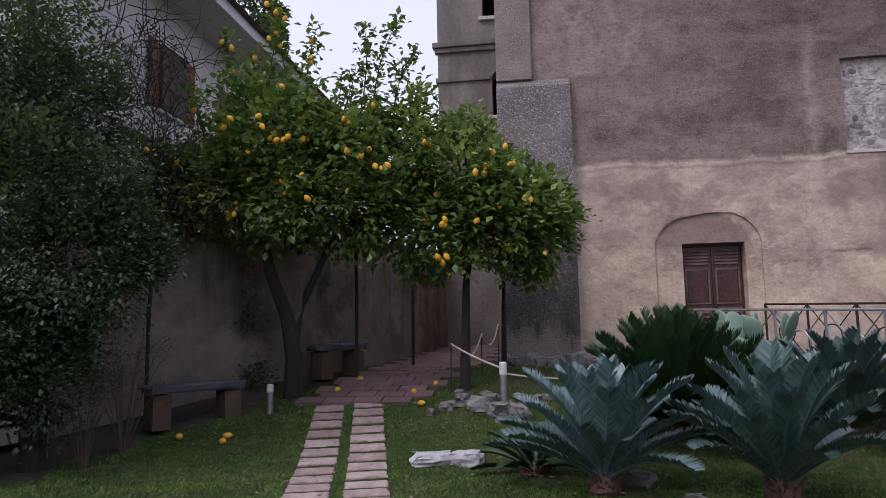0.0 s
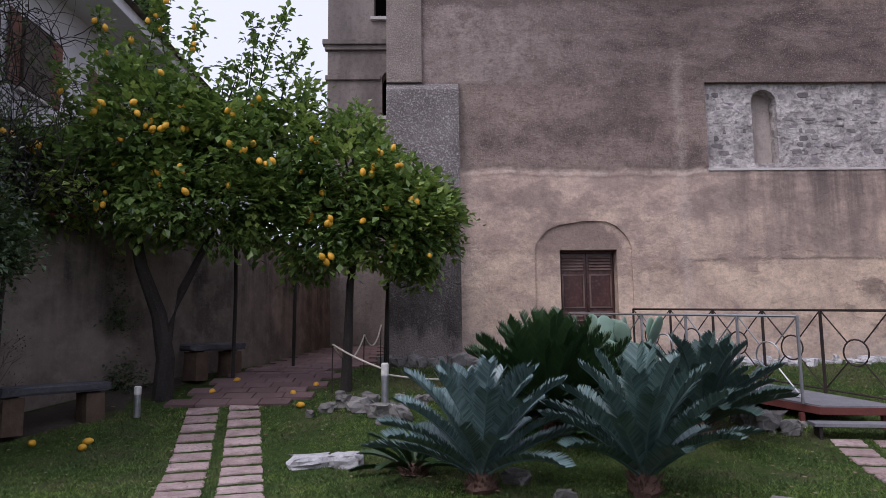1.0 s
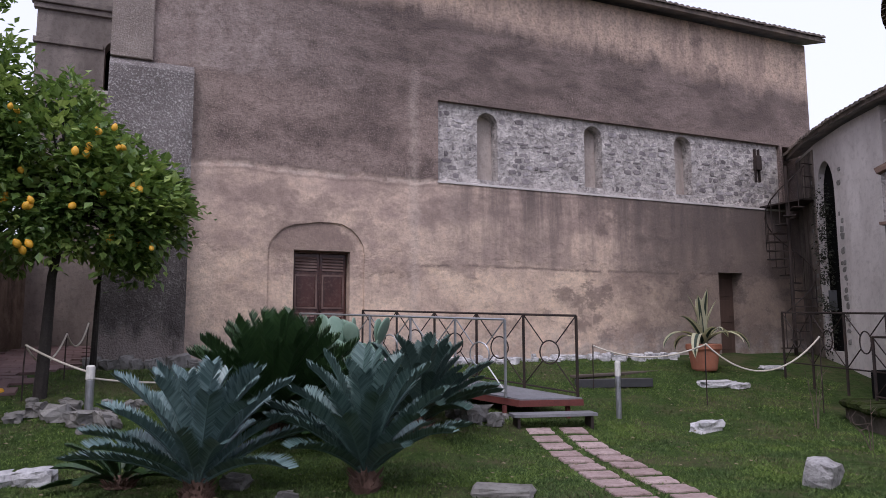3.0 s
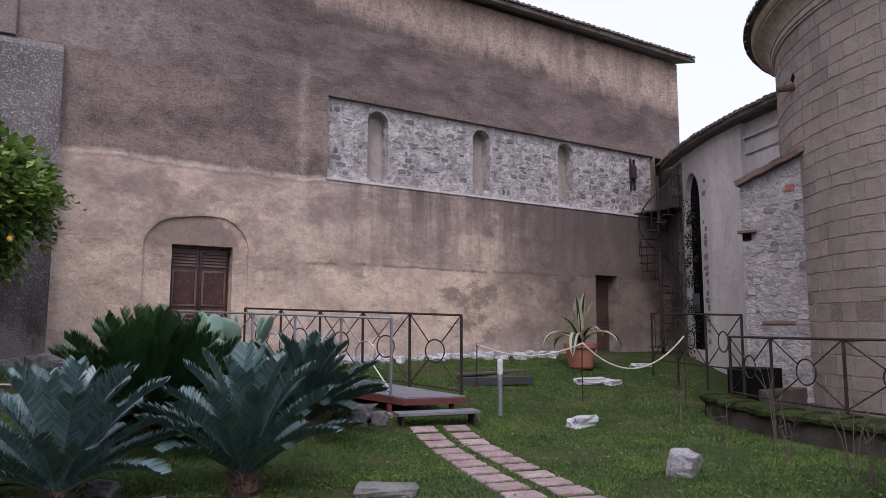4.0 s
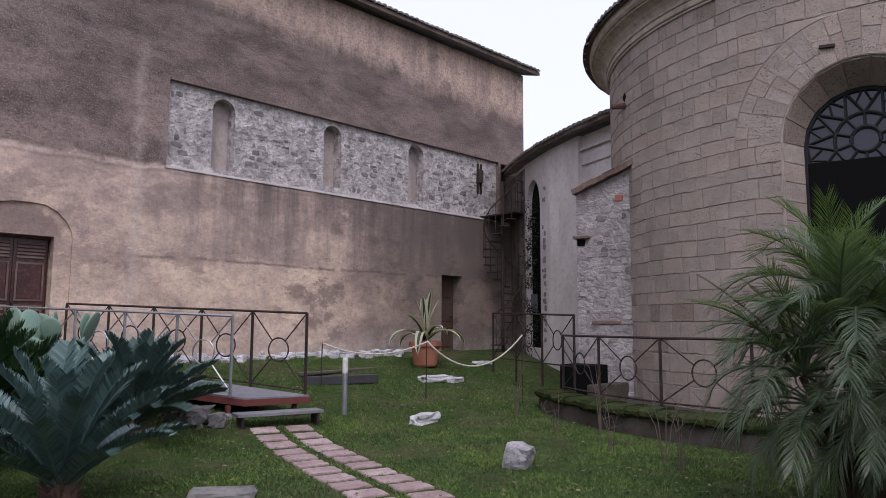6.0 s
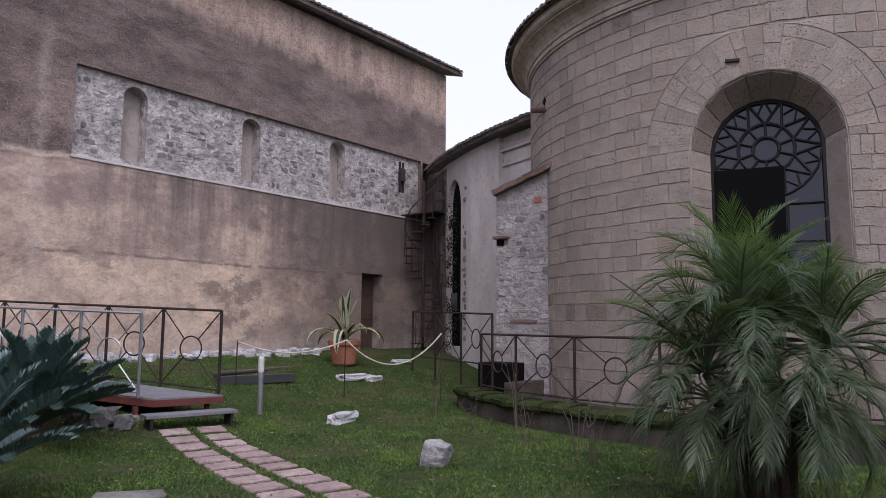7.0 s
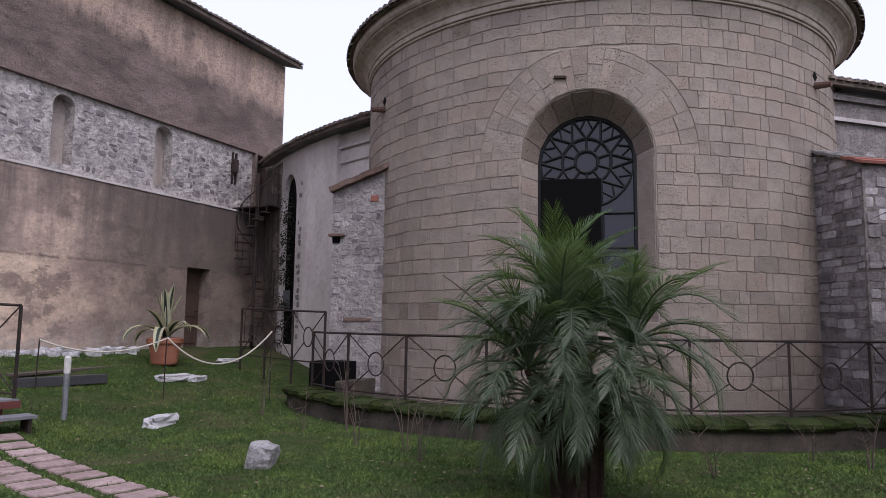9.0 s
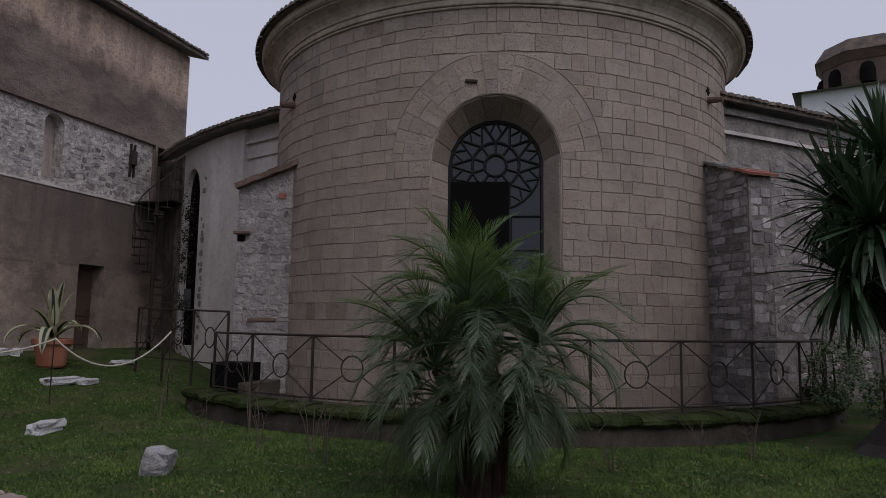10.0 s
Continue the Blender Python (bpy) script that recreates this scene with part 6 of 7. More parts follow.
evergreen("evergreen_tree", "dense dark evergreen tree overhanging the garden wall", (-6.3, 7.9), 4.6,
          [((-6.3, 7.6, 3.3), (1.2, 1.2, 1.4), 1.0), ((-6.95, 7.7, 5.2), (1.3, 1.2, 1.4), 1.0), ((-5.6, 7.7, 2.6), (0.85, 0.9, 0.9), 0.6), ((-6.7, 7.3, 1.6), (0.95, 0.8, 1.0), 0.7), ((-6.0, 7.9, 4.5), (0.75, 0.8, 1.0), 0.45), ((-5.3, 8.1, 2.7), (0.55, 0.5, 0.4), 0.25), ((-7.8, 8.2, 4.2), (1.3, 1.2, 2.4), 0.9), ((-6.0, 7.7, 1.2), (0.6, 0.6, 0.7), 0.35), ((-7.4, 7.0, 0.9), (0.9, 0.8, 0.9), 0.4)],
          85000, 0.075, 21)


evergreen("far_conifer", "dark conifer standing behind the white house", (-16.6, 37.0), 19.0,
          [((-16.6, 37.0, 17.0), (2.6, 2.2, 3.2), 1.0), ((-16.2, 37.0, 20.4), (1.5, 1.4, 2.2), 0.5)], 6000, 0.4, 23)


def twiggy(name, x, y, h, n, seed, label, leafy=0.0, spread=0.35):
    root = thing(name, label, "shrub", (x, y, ground_z(x, y) - 0.02), group="bare shrubs" if not leafy else "")
    rnd = random.Random(seed)
    bm = bmesh.new()
    ends = []
    for i in range(n):
        a = rnd.uniform(0, math.tau)
        r = spread * rnd.uniform(0.2, 1)
        hh = h * rnd.uniform(0.5, 1)
        p1 = Vector((r * 0.4 * math.cos(a), r * 0.4 * math.sin(a), hh * 0.55))
        p2 = Vector((r * math.cos(a), r * math.sin(a), hh))
        tube(bm, [(0.03 * math.cos(a), 0.03 * math.sin(a), 0), p1, p2], [0.008, 0.006, 0.002], 4)
        for j in range(3):
            q = p1.lerp(p2, rnd.random())
            e = q + Vector((rnd.gauss(0, 0.1), rnd.gauss(0, 0.1), rnd.uniform(0.03, 0.16)))
            tube(bm, [q, e], [0.005, 0.002], 3)
            ends.append(e)
    part("stem", bm, TWIG, root)
    if leafy:
        verts, faces = [], []
        for e in ends:
            for j in range(int(leafy)):
                q = e + Vector((rnd.gauss(0, 0.06), rnd.gauss(0, 0.06), rnd.gauss(0, 0.06)))
                d = Vector((rnd.gauss(0, 1), rnd.gauss(0, 1), rnd.gauss(0, 1))).normalized() * 0.035
                s = d.cross(Vector((0.3, 0.2, 1))).normalized() * 0.012
                i = len(verts)
                verts += [q - s, q + s, q + d]
                faces.append((i, i + 1, i + 2))
        part("leaves", from_lists(verts, faces), TWIG, root)
    return root


for i, (x, y, h) in enumerate(((8.85, 6.44, 0.75), (8.12, 5.06, 0.85), (7.61, 3.85, 1.0), (9.86, 8.1, 1.0), (9.2, 5.9, 1.25), (8.35, 0.6, 0.6), (9.7, -1.0, 0.7), (8.1, 4.3, 1.2), (10.0, -0.4, 0.5))):
    twiggy("rose_bush", x, y, h, 4, 40 + i, "bare thorny rose bush at the edge of the lawn")
twiggy("dry_shrub", -5.7, 8.85, 1.75, 26, 55, "dry brown shrub with withered leaves beside the bench", 9, 0.6)
twiggy("dry_shrub", -5.75, 8.1, 1.3, 18, 56, "thin dry shrub below the dark evergreen", 5, 0.5)


# ivy runner on the garden wall beside the trunk
def ivy():
    root = thing("ivy", "dark ivy runner climbing the garden wall", "ivy")
    me, _ = leaf_cloud([((-5.25, 11.95, 1.2), (0.25, 0.15, 0.9), 1), ((-5.3, 11.9, 2.2), (0.12, 0.12, 0.9), 0.6), ((-5.1, 11.9, 0.7), (0.5, 0.25, 0.35), 0.6)], 1100, 0.07, HEDGE_LEAF, 77, 0, 6, 0.07)
    ob = new("leaves", me)
    ob.parent = root


ivy()


# dark growth in the tall slit beside the apse
def slit_growth():
    root = thing("wall_growth", "dark creeper hanging in the tall wall slit", "creeper")
    blobs = []
    for k in range(7):
        q = side_put(5.2 + 0.06 * math.sin(k * 2.1), -0.03, 1.2 + 0.62 * k)
        blobs.append((tuple(q), (0.2, 0.2, 0.42), 1.0 + 0.5 * (k == 4)))
    me, _ = leaf_cloud(blobs, 1400, 0.07, CREEPER_LEAF, 91, -0.1, 6, 0.06)
    ob = new("leaves", me)
    ob.parent = root


slit_growth()


# bare climber tangled on the house front above the garden wall
def climber():
    root = thing("bare_climber", "leafless tangled climber above the garden wall", "climber")
    rnd = random.Random(33)
    for k in range(3):
        bm = bmesh.new()
        for i in range(70):
            p = Vector((rnd.gauss(-6.2 + 0.25 * k, 0.35), rnd.gauss(9.9 + 0.5 * k, 0.35), rnd.uniform(3.3, 4.4)))
            d = Vector((rnd.gauss(0.1, 0.5), rnd.gauss(0, 0.4), rnd.uniform(0.2, 1.0))).normalized()
            pts = [p.copy()]
            for j in range(5):
                d = (d + Vector((rnd.gauss(0, 0.35), rnd.gauss(0, 0.35), rnd.gauss(-0.05, 0.35)))).normalized()
                p = p + d * rnd.uniform(0.12, 0.32)
                pts.append(p.copy())
            tube(bm, pts, [0.012, 0.01, 0.008, 0.006, 0.004, 0.002], 3)
        part("stem", bm, BARK, root)["kind"] = "stuff"
    for k in range(2):
        bm = bmesh.new()
        for i in range(110):
            p = Vector((rnd.uniform(-7.0, -6.6), rnd.uniform(9.4 + 1.4 * k, 11.4 + 1.6 * k), rnd.uniform(4.2, 7.2)))
            d = Vector((rnd.gauss(0.1, 0.3), rnd.gauss(0, 0.6), rnd.gauss(0.2, 0.6))).normalized()
            pts = [p.copy()]
            for j in range(6):
                d = (d + Vector((rnd.gauss(0, 0.2), rnd.gauss(0, 0.4), rnd.gauss(-0.08, 0.4)))).normalized()
                p = p + d * rnd.uniform(0.12, 0.34)
                p.x = max(p.x, -7.2)
                pts.append(p.copy())
            tube(bm, pts, [0.012, 0.011, 0.009, 0.007, 0.006, 0.004, 0.002], 3)
        part("stem", bm, BARK, root)["kind"] = "stuff"
    part("root_stem", bar([(-6.3, 10.35, 0.3), (-6.2, 10.2, 2.0), (-6.1, 10.2, 3.6)], 0.03, 6), BARK, root)
    me, _ = leaf_cloud([((-6.0, 10.2, 4.3), (0.8, 0.6, 0.7), 1), ((-6.6, 11.2, 5.6), (0.3, 1.4, 1.3), 1)], 1300, 0.07, HEDGE_LEAF, 35, 0, 4, 0.1)
    ob = new("leaves", me)
    ob.parent = root


climber()


# low greenery behind the railing on the south side
def low_shrub(x, y, r, h, n, seed):
    root = thing("low_shrub", "low dark leafy shrub behind the railing", "shrub", group="low shrubs")
    part("stem", bar([(x, y, 0.0), (x + 0.03, y, h * 0.5), (x, y + 0.03, h * 0.8)], [0.03, 0.02, 0.01], 6), BARK, root)
    me, _ = leaf_cloud([((x, y, h * 0.6), (r, r, h * 0.5), 1.0)], n, 0.075, HEDGE_LEAF, seed, 0.05, 7, 0.08)
    ob = new("leaves", me)
    ob.parent = root


low_shrub(13.5, -2.6, 0.3, 1.2, 420, 71)
low_shrub(14.3, -2.9, 0.5, 1.5, 800, 72)
low_shrub(15.6, -4.0, 0.9, 1.8, 1800, 73)
low_shrub(12.5, -3.6, 0.7, 1.0, 1500, 74)


# ---- the far tower ----
def lantern_tower():
    root = thing("lantern_tower", "distant octagonal brick lantern on a white house block", "tower", (46.2, -9.6, -0.85), -13)
    part("base", box(-3.5, 6, -6.5, 1.15, 0, 16.0), WHITE_HOUSE, root)
    part("roof", from_lists([(-4, -7, 16.0), (6.5, -7, 16.0), (6.5, 1.6, 16.0), (-4, 1.6, 16.0), (1.2, -2.7, 17.3)], [(0, 1, 4), (1, 2, 4), (2, 3, 4), (3, 0, 4), (3, 2, 1, 0)]), ROOF_TILE, root)
    c = Vector((1.0, -2.2, 0))

    def octagon(r, z0, z1, r2=None):
        r2 = r if r2 is None else r2
        low = [(c.x + r * math.cos(radians(22.5 + 45 * k)), c.y + r * math.sin(radians(22.5 + 45 * k)), z0) for k in range(8)]
        high = [(c.x + r2 * math.cos(radians(22.5 + 45 * k)), c.y + r2 * math.sin(radians(22.5 + 45 * k)), z1) for k in range(8)]
        return from_lists(low + high, [(k, (k + 1) % 8, (k + 1) % 8 + 8, k + 8) for k in range(8)] + [tuple(range(7, -1, -1)), tuple(range(8, 16))])
    part("wall", octagon(2.5, 16.3, 18.5), LANTERN_BRICK, root)
    part("cornice", octagon(2.55, 18.3, 18.8, 2.9), LANTERN_BRICK, root)
    part("roof", octagon(2.95, 18.8, 19.7, 2.35), ROOF_TILE, root)
    # openings are solid black plugs, their shade given by colour
    for k in range(8):
        a = radians(45 * k)
        q = c + Vector((2.28 * math.cos(a), 2.28 * math.sin(a), 0))
        bm = lathe([(0.42, 0), (0.42, 0.8), (0.3, 1.15), (0.05, 1.3)], 12)
        ob = part("opening", bm, BLACK, root)
        ob.location = q + Vector((0, 0, 16.85))


LANTERN_BRICK = mat("brown_lantern_brick", (0.08, 0.055, 0.045), (0.13, 0.09, 0.07), (0.05, 0.04, 0.036), 1.5, 8, 0.95, 0.5, 0.03)
lantern_tower()


# ---- masonry, stone by stone ----
def stone_face(put, quad, inset, proud, sink):
    """One stone: corners (u, z) counter-clockwise; a front face set in from its rim. Returns vertices and faces."""
    n = len(quad)
    cu, cz = sum(q[0] for q in quad) / n, sum(q[1] for q in quad) / n
    front = []
    for u, z in quad:
        du, dz = u - cu, z - cz
        L = max(math.hypot(du, dz), 1e-6)
        front.append(put(u - du / L * inset, -proud, z - dz / L * inset))
    rim = [put(u, sink, z) for u, z in quad]
    return front + rim, [tuple(range(n))] + [(n + k, n + (k + 1) % n, (k + 1) % n, k) for k in range(n)]


def lay_stones(parent, stones, material, near, name="stone", limit=300):
    """stones: (vertices, faces, middle). Those nearest to the point near become objects, the rest one joined part."""
    stones = sorted(stones, key=lambda s: (s[2] - near).length)
    for verts, faces, mid in stones[:limit]:
        me = bpy.data.meshes.new(name)
        me.from_pydata([tuple(v - mid) for v in verts], [], faces)
        me.materials.append(material(mid) if callable(material) else material)
        ob = new(name, me)
        ob.location = mid
        ob.parent = parent
    groups = {}
    for s in stones[limit:]:
        m = material(s[2]) if callable(material) else material
        groups.setdefault(m.name, (m, []))[1].append(s)
    for m, some in groups.values():
        verts, faces = [], []
        for v, f, mid in some:
            n = len(verts)
            verts += [tuple(p) for p in v]
            faces += [tuple(i + n for i in q) for q in f]
        me = bpy.data.meshes.new(name + "s")
        me.from_pydata(verts, [], faces)
        me.materials.append(m)
        ob = new(name + "s", me)
        ob.parent = parent
        ob["kind"] = "stuff"


def made(put, quad, inset, proud, sink):
    v, f = stone_face(put, quad, inset, proud, sink)
    mid = sum(v, Vector()) / len(v)
    return v, f, mid


def drum_stones():
    """Coursed blocks of uneven length, cut to the ring of wedge stones over the window."""
    rnd = random.Random(8)

    def rugged(q):
        """The corners with uneven points between them along the longer edges."""
        pts = []
        for k in range(len(q)):
            (ua, za), (ub, zb) = q[k], q[(k + 1) % len(q)]
            pts.append((ua + rnd.uniform(-0.008, 0.008), za + rnd.uniform(-0.008, 0.008)))
            if abs(ub - ua) > 0.2:
                for t in (0.25, 0.5, 0.75):
                    pts.append((ua + (ub - ua) * t, za + (zb - za) * t + rnd.uniform(-0.011, 0.011)))
            elif abs(zb - za) > 0.2:
                pts.append(((ua + ub) / 2 + rnd.uniform(-0.009, 0.009), (za + zb) / 2))
        return pts
    wavy = lambda u, w, z: drum_at(u, w, z + 0.022 * noise.noise(Vector((u * 0.9, z * 0.8, 0))) + 0.008 * noise.noise(Vector((u * 6, z * 3, 1))))
    out = []
    cz, ri, ro, g = WIN[3], WIN[4], 1.93, 0.006

    def chord(zz):
        if zz < WIN[2]:
            return 0.0
        if zz <= cz:
            return ri + 0.012
        d = ro ** 2 - (zz - cz) ** 2
        return math.sqrt(d) if d > 1e-6 else 0.0
    levels = [-0.05]
    for goal, n in ((WIN[2], 6), (cz, 10), (cz + ro, 7), (7.36, 3)):
        z0 = levels[-1]
        levels += [z0 + (goal - z0) * (k + rnd.uniform(-0.13, 0.13) * (k < n)) / n for k in range(1, n + 1)]
    for z, z1 in zip(levels, levels[1:]):
        for side in (-1, 1):
            c0, c1 = chord(z + 1e-4), chord(z1 - 1e-4)
            x = max(c0, c1)
            end = 9.5 if side < 0 else 8.5
            first = x > 0
            if z > cz - 0.01 and c0 > c1:
                # the piece that rides on the ring
                arc = [(math.sqrt(max(ro ** 2 - (zz - cz) ** 2, 0.0)) + g, zz + g * 0.5) for zz in [z1 + (z - z1) * i / 5 for i in range(6)]]
                far = c0 + rnd.uniform(0.15, 0.3) if c0 - c1 < 0.35 else c0
                piece = arc[::-1] + [(c1 + g, z1 - g), (far - g, z1 - g), (far - g, z + g)]
                if far == c0:
                    piece = arc[::-1] + [(c1 + g, z1 - g), (far + g, z1 - g)]
                piece = [(side * u, v) for u, v in piece]
                if side > 0:
                    piece = piece[::-1]
                out.append(made(drum_at, piece, 0.006, rnd.uniform(0.0, 0.004), 0.0125))
                x = far + (g if far == c0 else 0)
                first = False
            elif x == 0:
                x = -0.17 if side > 0 else 0.17
            while x < end:
                w = rnd.uniform(0.26, 0.58) if rnd.random() < 0.85 else rnd.uniform(0.14, 0.24)
                j = rnd.uniform(-0.008, 0.008)
                q = [(side * (x + g), z + g), (side * (x + w - g), z + g + j), (side * (x + w - g), z1 - g), (side * (x + g), z1 - g)]
                if side < 0:
                    q = q[::-1]
                out.append(made(wavy, rugged(q), 0.009, rnd.uniform(-0.002, 0.007), 0.0125))
                x += w
    # the ring of wedge stones over the window: most run through, some are in two pieces
    a = 0.0
    while a < math.pi - 0.02:
        step = rnd.uniform(0.10, 0.17)
        a1 = math.pi if math.pi - a - step < 0.08 else a + step
        cut = rnd.choice((None, 1.42, 1.6, 1.7))
        for r0, r1 in ((ri + 0.01, ro - 0.008),) if cut is None else ((ri + 0.01, cut), (cut + 0.008, ro - 0.008)):
            da = 0.005 / r1
            q = [(r * math.cos(t), cz + r * math.sin(t)) for r, t in ((r0, a1 - da), (r0, a + da), (r1, a + da), (r1, (a + a1) / 2), (r1, a1 - da))]
            q = [(u + rnd.uniform(-0.004, 0.004), v + rnd.uniform(-0.004, 0.004)) for u, v in q]
            out.append(made(drum_at, q, 0.007, rnd.uniform(-0.002, 0.006), 0.03))
        a = a1
    pick = lambda mid: DARK_STONE if noise.noise(mid * 7.7) > 0.62 else DRUM_STONE
    lay_stones(DRUM, out, pick, drum_at(0, 0, 4.0), "stone")


drum_stones()


def rubble(put, u0, u1, z0, z1, seed, course=(0.11, 0.2), length=(0.12, 0.42), keep=0.8, proud=(0.0, 0.022), skip=(), square=0.62):
    rnd = random.Random(seed)
    out = []
    z = z0
    while z < z1 - 0.05:
        h = min(rnd.uniform(*course), z1 - z)
        u = u0
        while u < u1 - 0.05:
            w = min(rnd.uniform(*length), u1 - u)
            inside = any(a - 0.02 < u + w and u < b + 0.02 and zb - 0.02 < z + h and z < zt + 0.02 for a, b, zb, zt in skip)
            dz = rnd.uniform(-0.05, 0.05) * min(1.0, 6 * course[0])
            if not inside and rnd.random() < keep and w > 0.06 and z0 + 0.04 < z + dz and z + h + dz < z1 - 0.02:
                m = rnd.choice((6, 7, 8))
                turn = rnd.uniform(0, 1)
                q = []
                for k in range(m):
                    t = math.tau * (k + turn) / m
                    c, s = math.cos(t), math.sin(t)
                    e = rnd.uniform(0.68, 1.08) if square > 0.5 else rnd.uniform(0.92, 1.03)
                    q.append((u + w / 2 + math.copysign(abs(c) ** square, c) * w / 2 * e, z + dz + h / 2 + math.copysign(abs(s) ** square, s) * h / 2 * e))
                out.append(made(put, q, 0.02, rnd.uniform(*proud), 0.02))
            u += w
        z += h
    return out


strip = rubble(lambda u, w, z: Vector((u, CH_Y + 0.11 + w, z)), 6.08, 16.8, 5.02, 6.86, 31, (0.07, 0.2), (0.08, 0.36), 0.74, (-0.014, 0.018), [(a, b, zb, zt + r) for a, b, zb, zt, r in NICHES])
lay_stones(RUBBLE_WALL, strip, RUBBLE, Vector((8.5, CH_Y, 5.9)), "stone", 300)


def buttress(name, a, b, thick, top_a, top_b, label, seed, density, body=None, cap=None, stone=None, length=(0.14, 0.42), square=0.62):
    """A rubble buttress from the drum (a) outwards (b), its top sloping, under a coping of tiles."""
    A, B = Vector((*a, 0)), Vector((*b, 0))
    d = (B - A).normalized()
    n = Vector((-d.y, d.x, 0)) * thick
    L = (B - A).length
    put = lambda u, w, z: A + d * u + n.normalized() * w + Vector((0, 0, z))
    corner = [A, B, B + n, A + n]
    tops = [top_a, top_b, top_b, top_a]
    verts = [(p.x, p.y, -0.1) for p in corner] + [(p.x, p.y, t) for p, t in zip(corner, tops)]
    ob = tagged(finish(name, from_lists(verts, [(3, 2, 1, 0), (4, 5, 6, 7), (0, 1, 5, 4), (1, 2, 6, 5), (2, 3, 7, 6), (3, 0, 4, 7)]), body or RUBBLE_MORTAR), label, "buttress", kind="structure")
    face = [s for s in rubble(put, 0.02, L - 0.02, 0.0, top_a, seed, (0.1, 0.22), length, density, square=square) if s[2].z < top_a + (top_b - top_a) * (s[2] - A).dot(d) / L - 0.1]
    end = lambda u, w, z: B + n.normalized() * u - d * w + Vector((0, 0, z))
    face += [s for s in rubble(end, 0.02, abs(thick) - 0.02, 0.0, top_b - 0.1, seed + 1, (0.12, 0.24), (0.15, 0.4), density, square=square)]
    lay_stones(ob, face, stone or RUBBLE, put(L / 2, 0, 2), "stone", 150)
    m = 9
    for k in range(m):
        t = (k + 0.5) / m
        p = A.lerp(B, t * 1.06) + n / 2
        z = top_a + (top_b - top_a) * t * 1.06
        bm = bmesh.new()
        ww = abs(thick) / 2 + (0.17 if cap else 0.08)
        add_box(bm, -ww, ww, -L / m * 0.65, L / m * 0.65, 0, 0.11 if cap else 0.05)
        o = part("coping_tile", bm, cap or (BRICK if k > 5 else STONE), ob)
        o.matrix_basis = pose(p.x, p.y, z + 0.015 * (k % 2), math.degrees(math.atan2(top_b - top_a, L)), 0, math.degrees(math.atan2(d.y, d.x)) - 90)
    return ob


GREY_MORTAR = mat("grey_earth_mortar", (0.15, 0.13, 0.12), (0.30, 0.265, 0.245), (0.08, 0.07, 0.065), 2.4, 12, 0.95, 1.0, 0.06, spots=0.6)
WHITE_BLOCK = mat("reused_white_block", (0.42, 0.40, 0.405), (0.60, 0.575, 0.57), (0.22, 0.2, 0.2), 3, 14, 0.9, 0.7, 0.02, rand=0.3)
PALE_COBBLE = mat("pale_cobble", (0.28, 0.255, 0.247), (0.45, 0.41, 0.395), (0.18, 0.16, 0.155), 3, 12, 0.95, 0.9, 0.04, rand=0.5)
buttress("buttress_south", (14.6, -0.72), (13.5, -1.48), 0.5, 4.95, 4.45, "stone buttress of grey rubble under a sloping tile coping", 51, 0.9, GREY_MORTAR, None, lambda mid: WHITE_BLOCK if noise.noise(mid * 9.1) > 0.55 else RUBBLE, (0.2, 0.62), 0.32)
PALE_RUBBLE = mat("pale_lime_rubble", (0.28, 0.252, 0.244), (0.48, 0.437, 0.42), (0.16, 0.14, 0.14), 2.8, 9, 0.95, 1.0, 0.1, spots=0.6)
OLD_COPING = mat("worn_brown_coping", (0.13, 0.082, 0.066), (0.22, 0.145, 0.115), (0.07, 0.055, 0.048), 5, 20, 0.93, 0.8, 0.02, rand=0.4)
buttress("buttress_north", (12.35, 8.45), (12.85, 6.6), 1.9, 4.4, 5.15, "pale rubble buttress with a worn tile coping", 53, 0.72, PALE_RUBBLE, OLD_COPING, lambda mid: RUBBLE if noise.noise(mid * 5.3) > 0.3 else PALE_COBBLE, (0.1, 0.3))

def south_put(u, w, z):
    p, right = along(SIDE_R, u)
    return p + right * w + Vector((0, 0, z))


lay_stones(bpy.data.objects["wall_ambulatory_south"], rubble(south_put, 0.1, 6.0, 0.3, 5.7, 61, (0.14, 0.24), (0.18, 0.45), 0.7), RUBBLE, Vector((16, -1, 4)), "stone", 150)
# ragged stones round the slit window
ragged = rubble(side_put, 4.05, 6.2, 1.0, 6.0, 63, (0.12, 0.22), (0.12, 0.3), 0.6, (0.0, 0.03), [(4.45, 5.66, 0.9, 5.95)])
lay_stones(SIDE_WALL, ragged, STONE, Vector((15.9, 12.4, 3)), "stone", 150)
for z0, z1 in ((5.86, 5.94), (6.3, 6.42)):
    bm = bmesh.new()
    holed_wall(bm, 0, 6.0, z0, z1, 0.12, [], lambda u, w, z: south_put(u, w - 0.1, z), du=0.5)
    part("cornice", bm, SOUTH_MORTAR if z0 > 6 else PALE_PLASTER, bpy.data.objects["wall_ambulatory_south"])


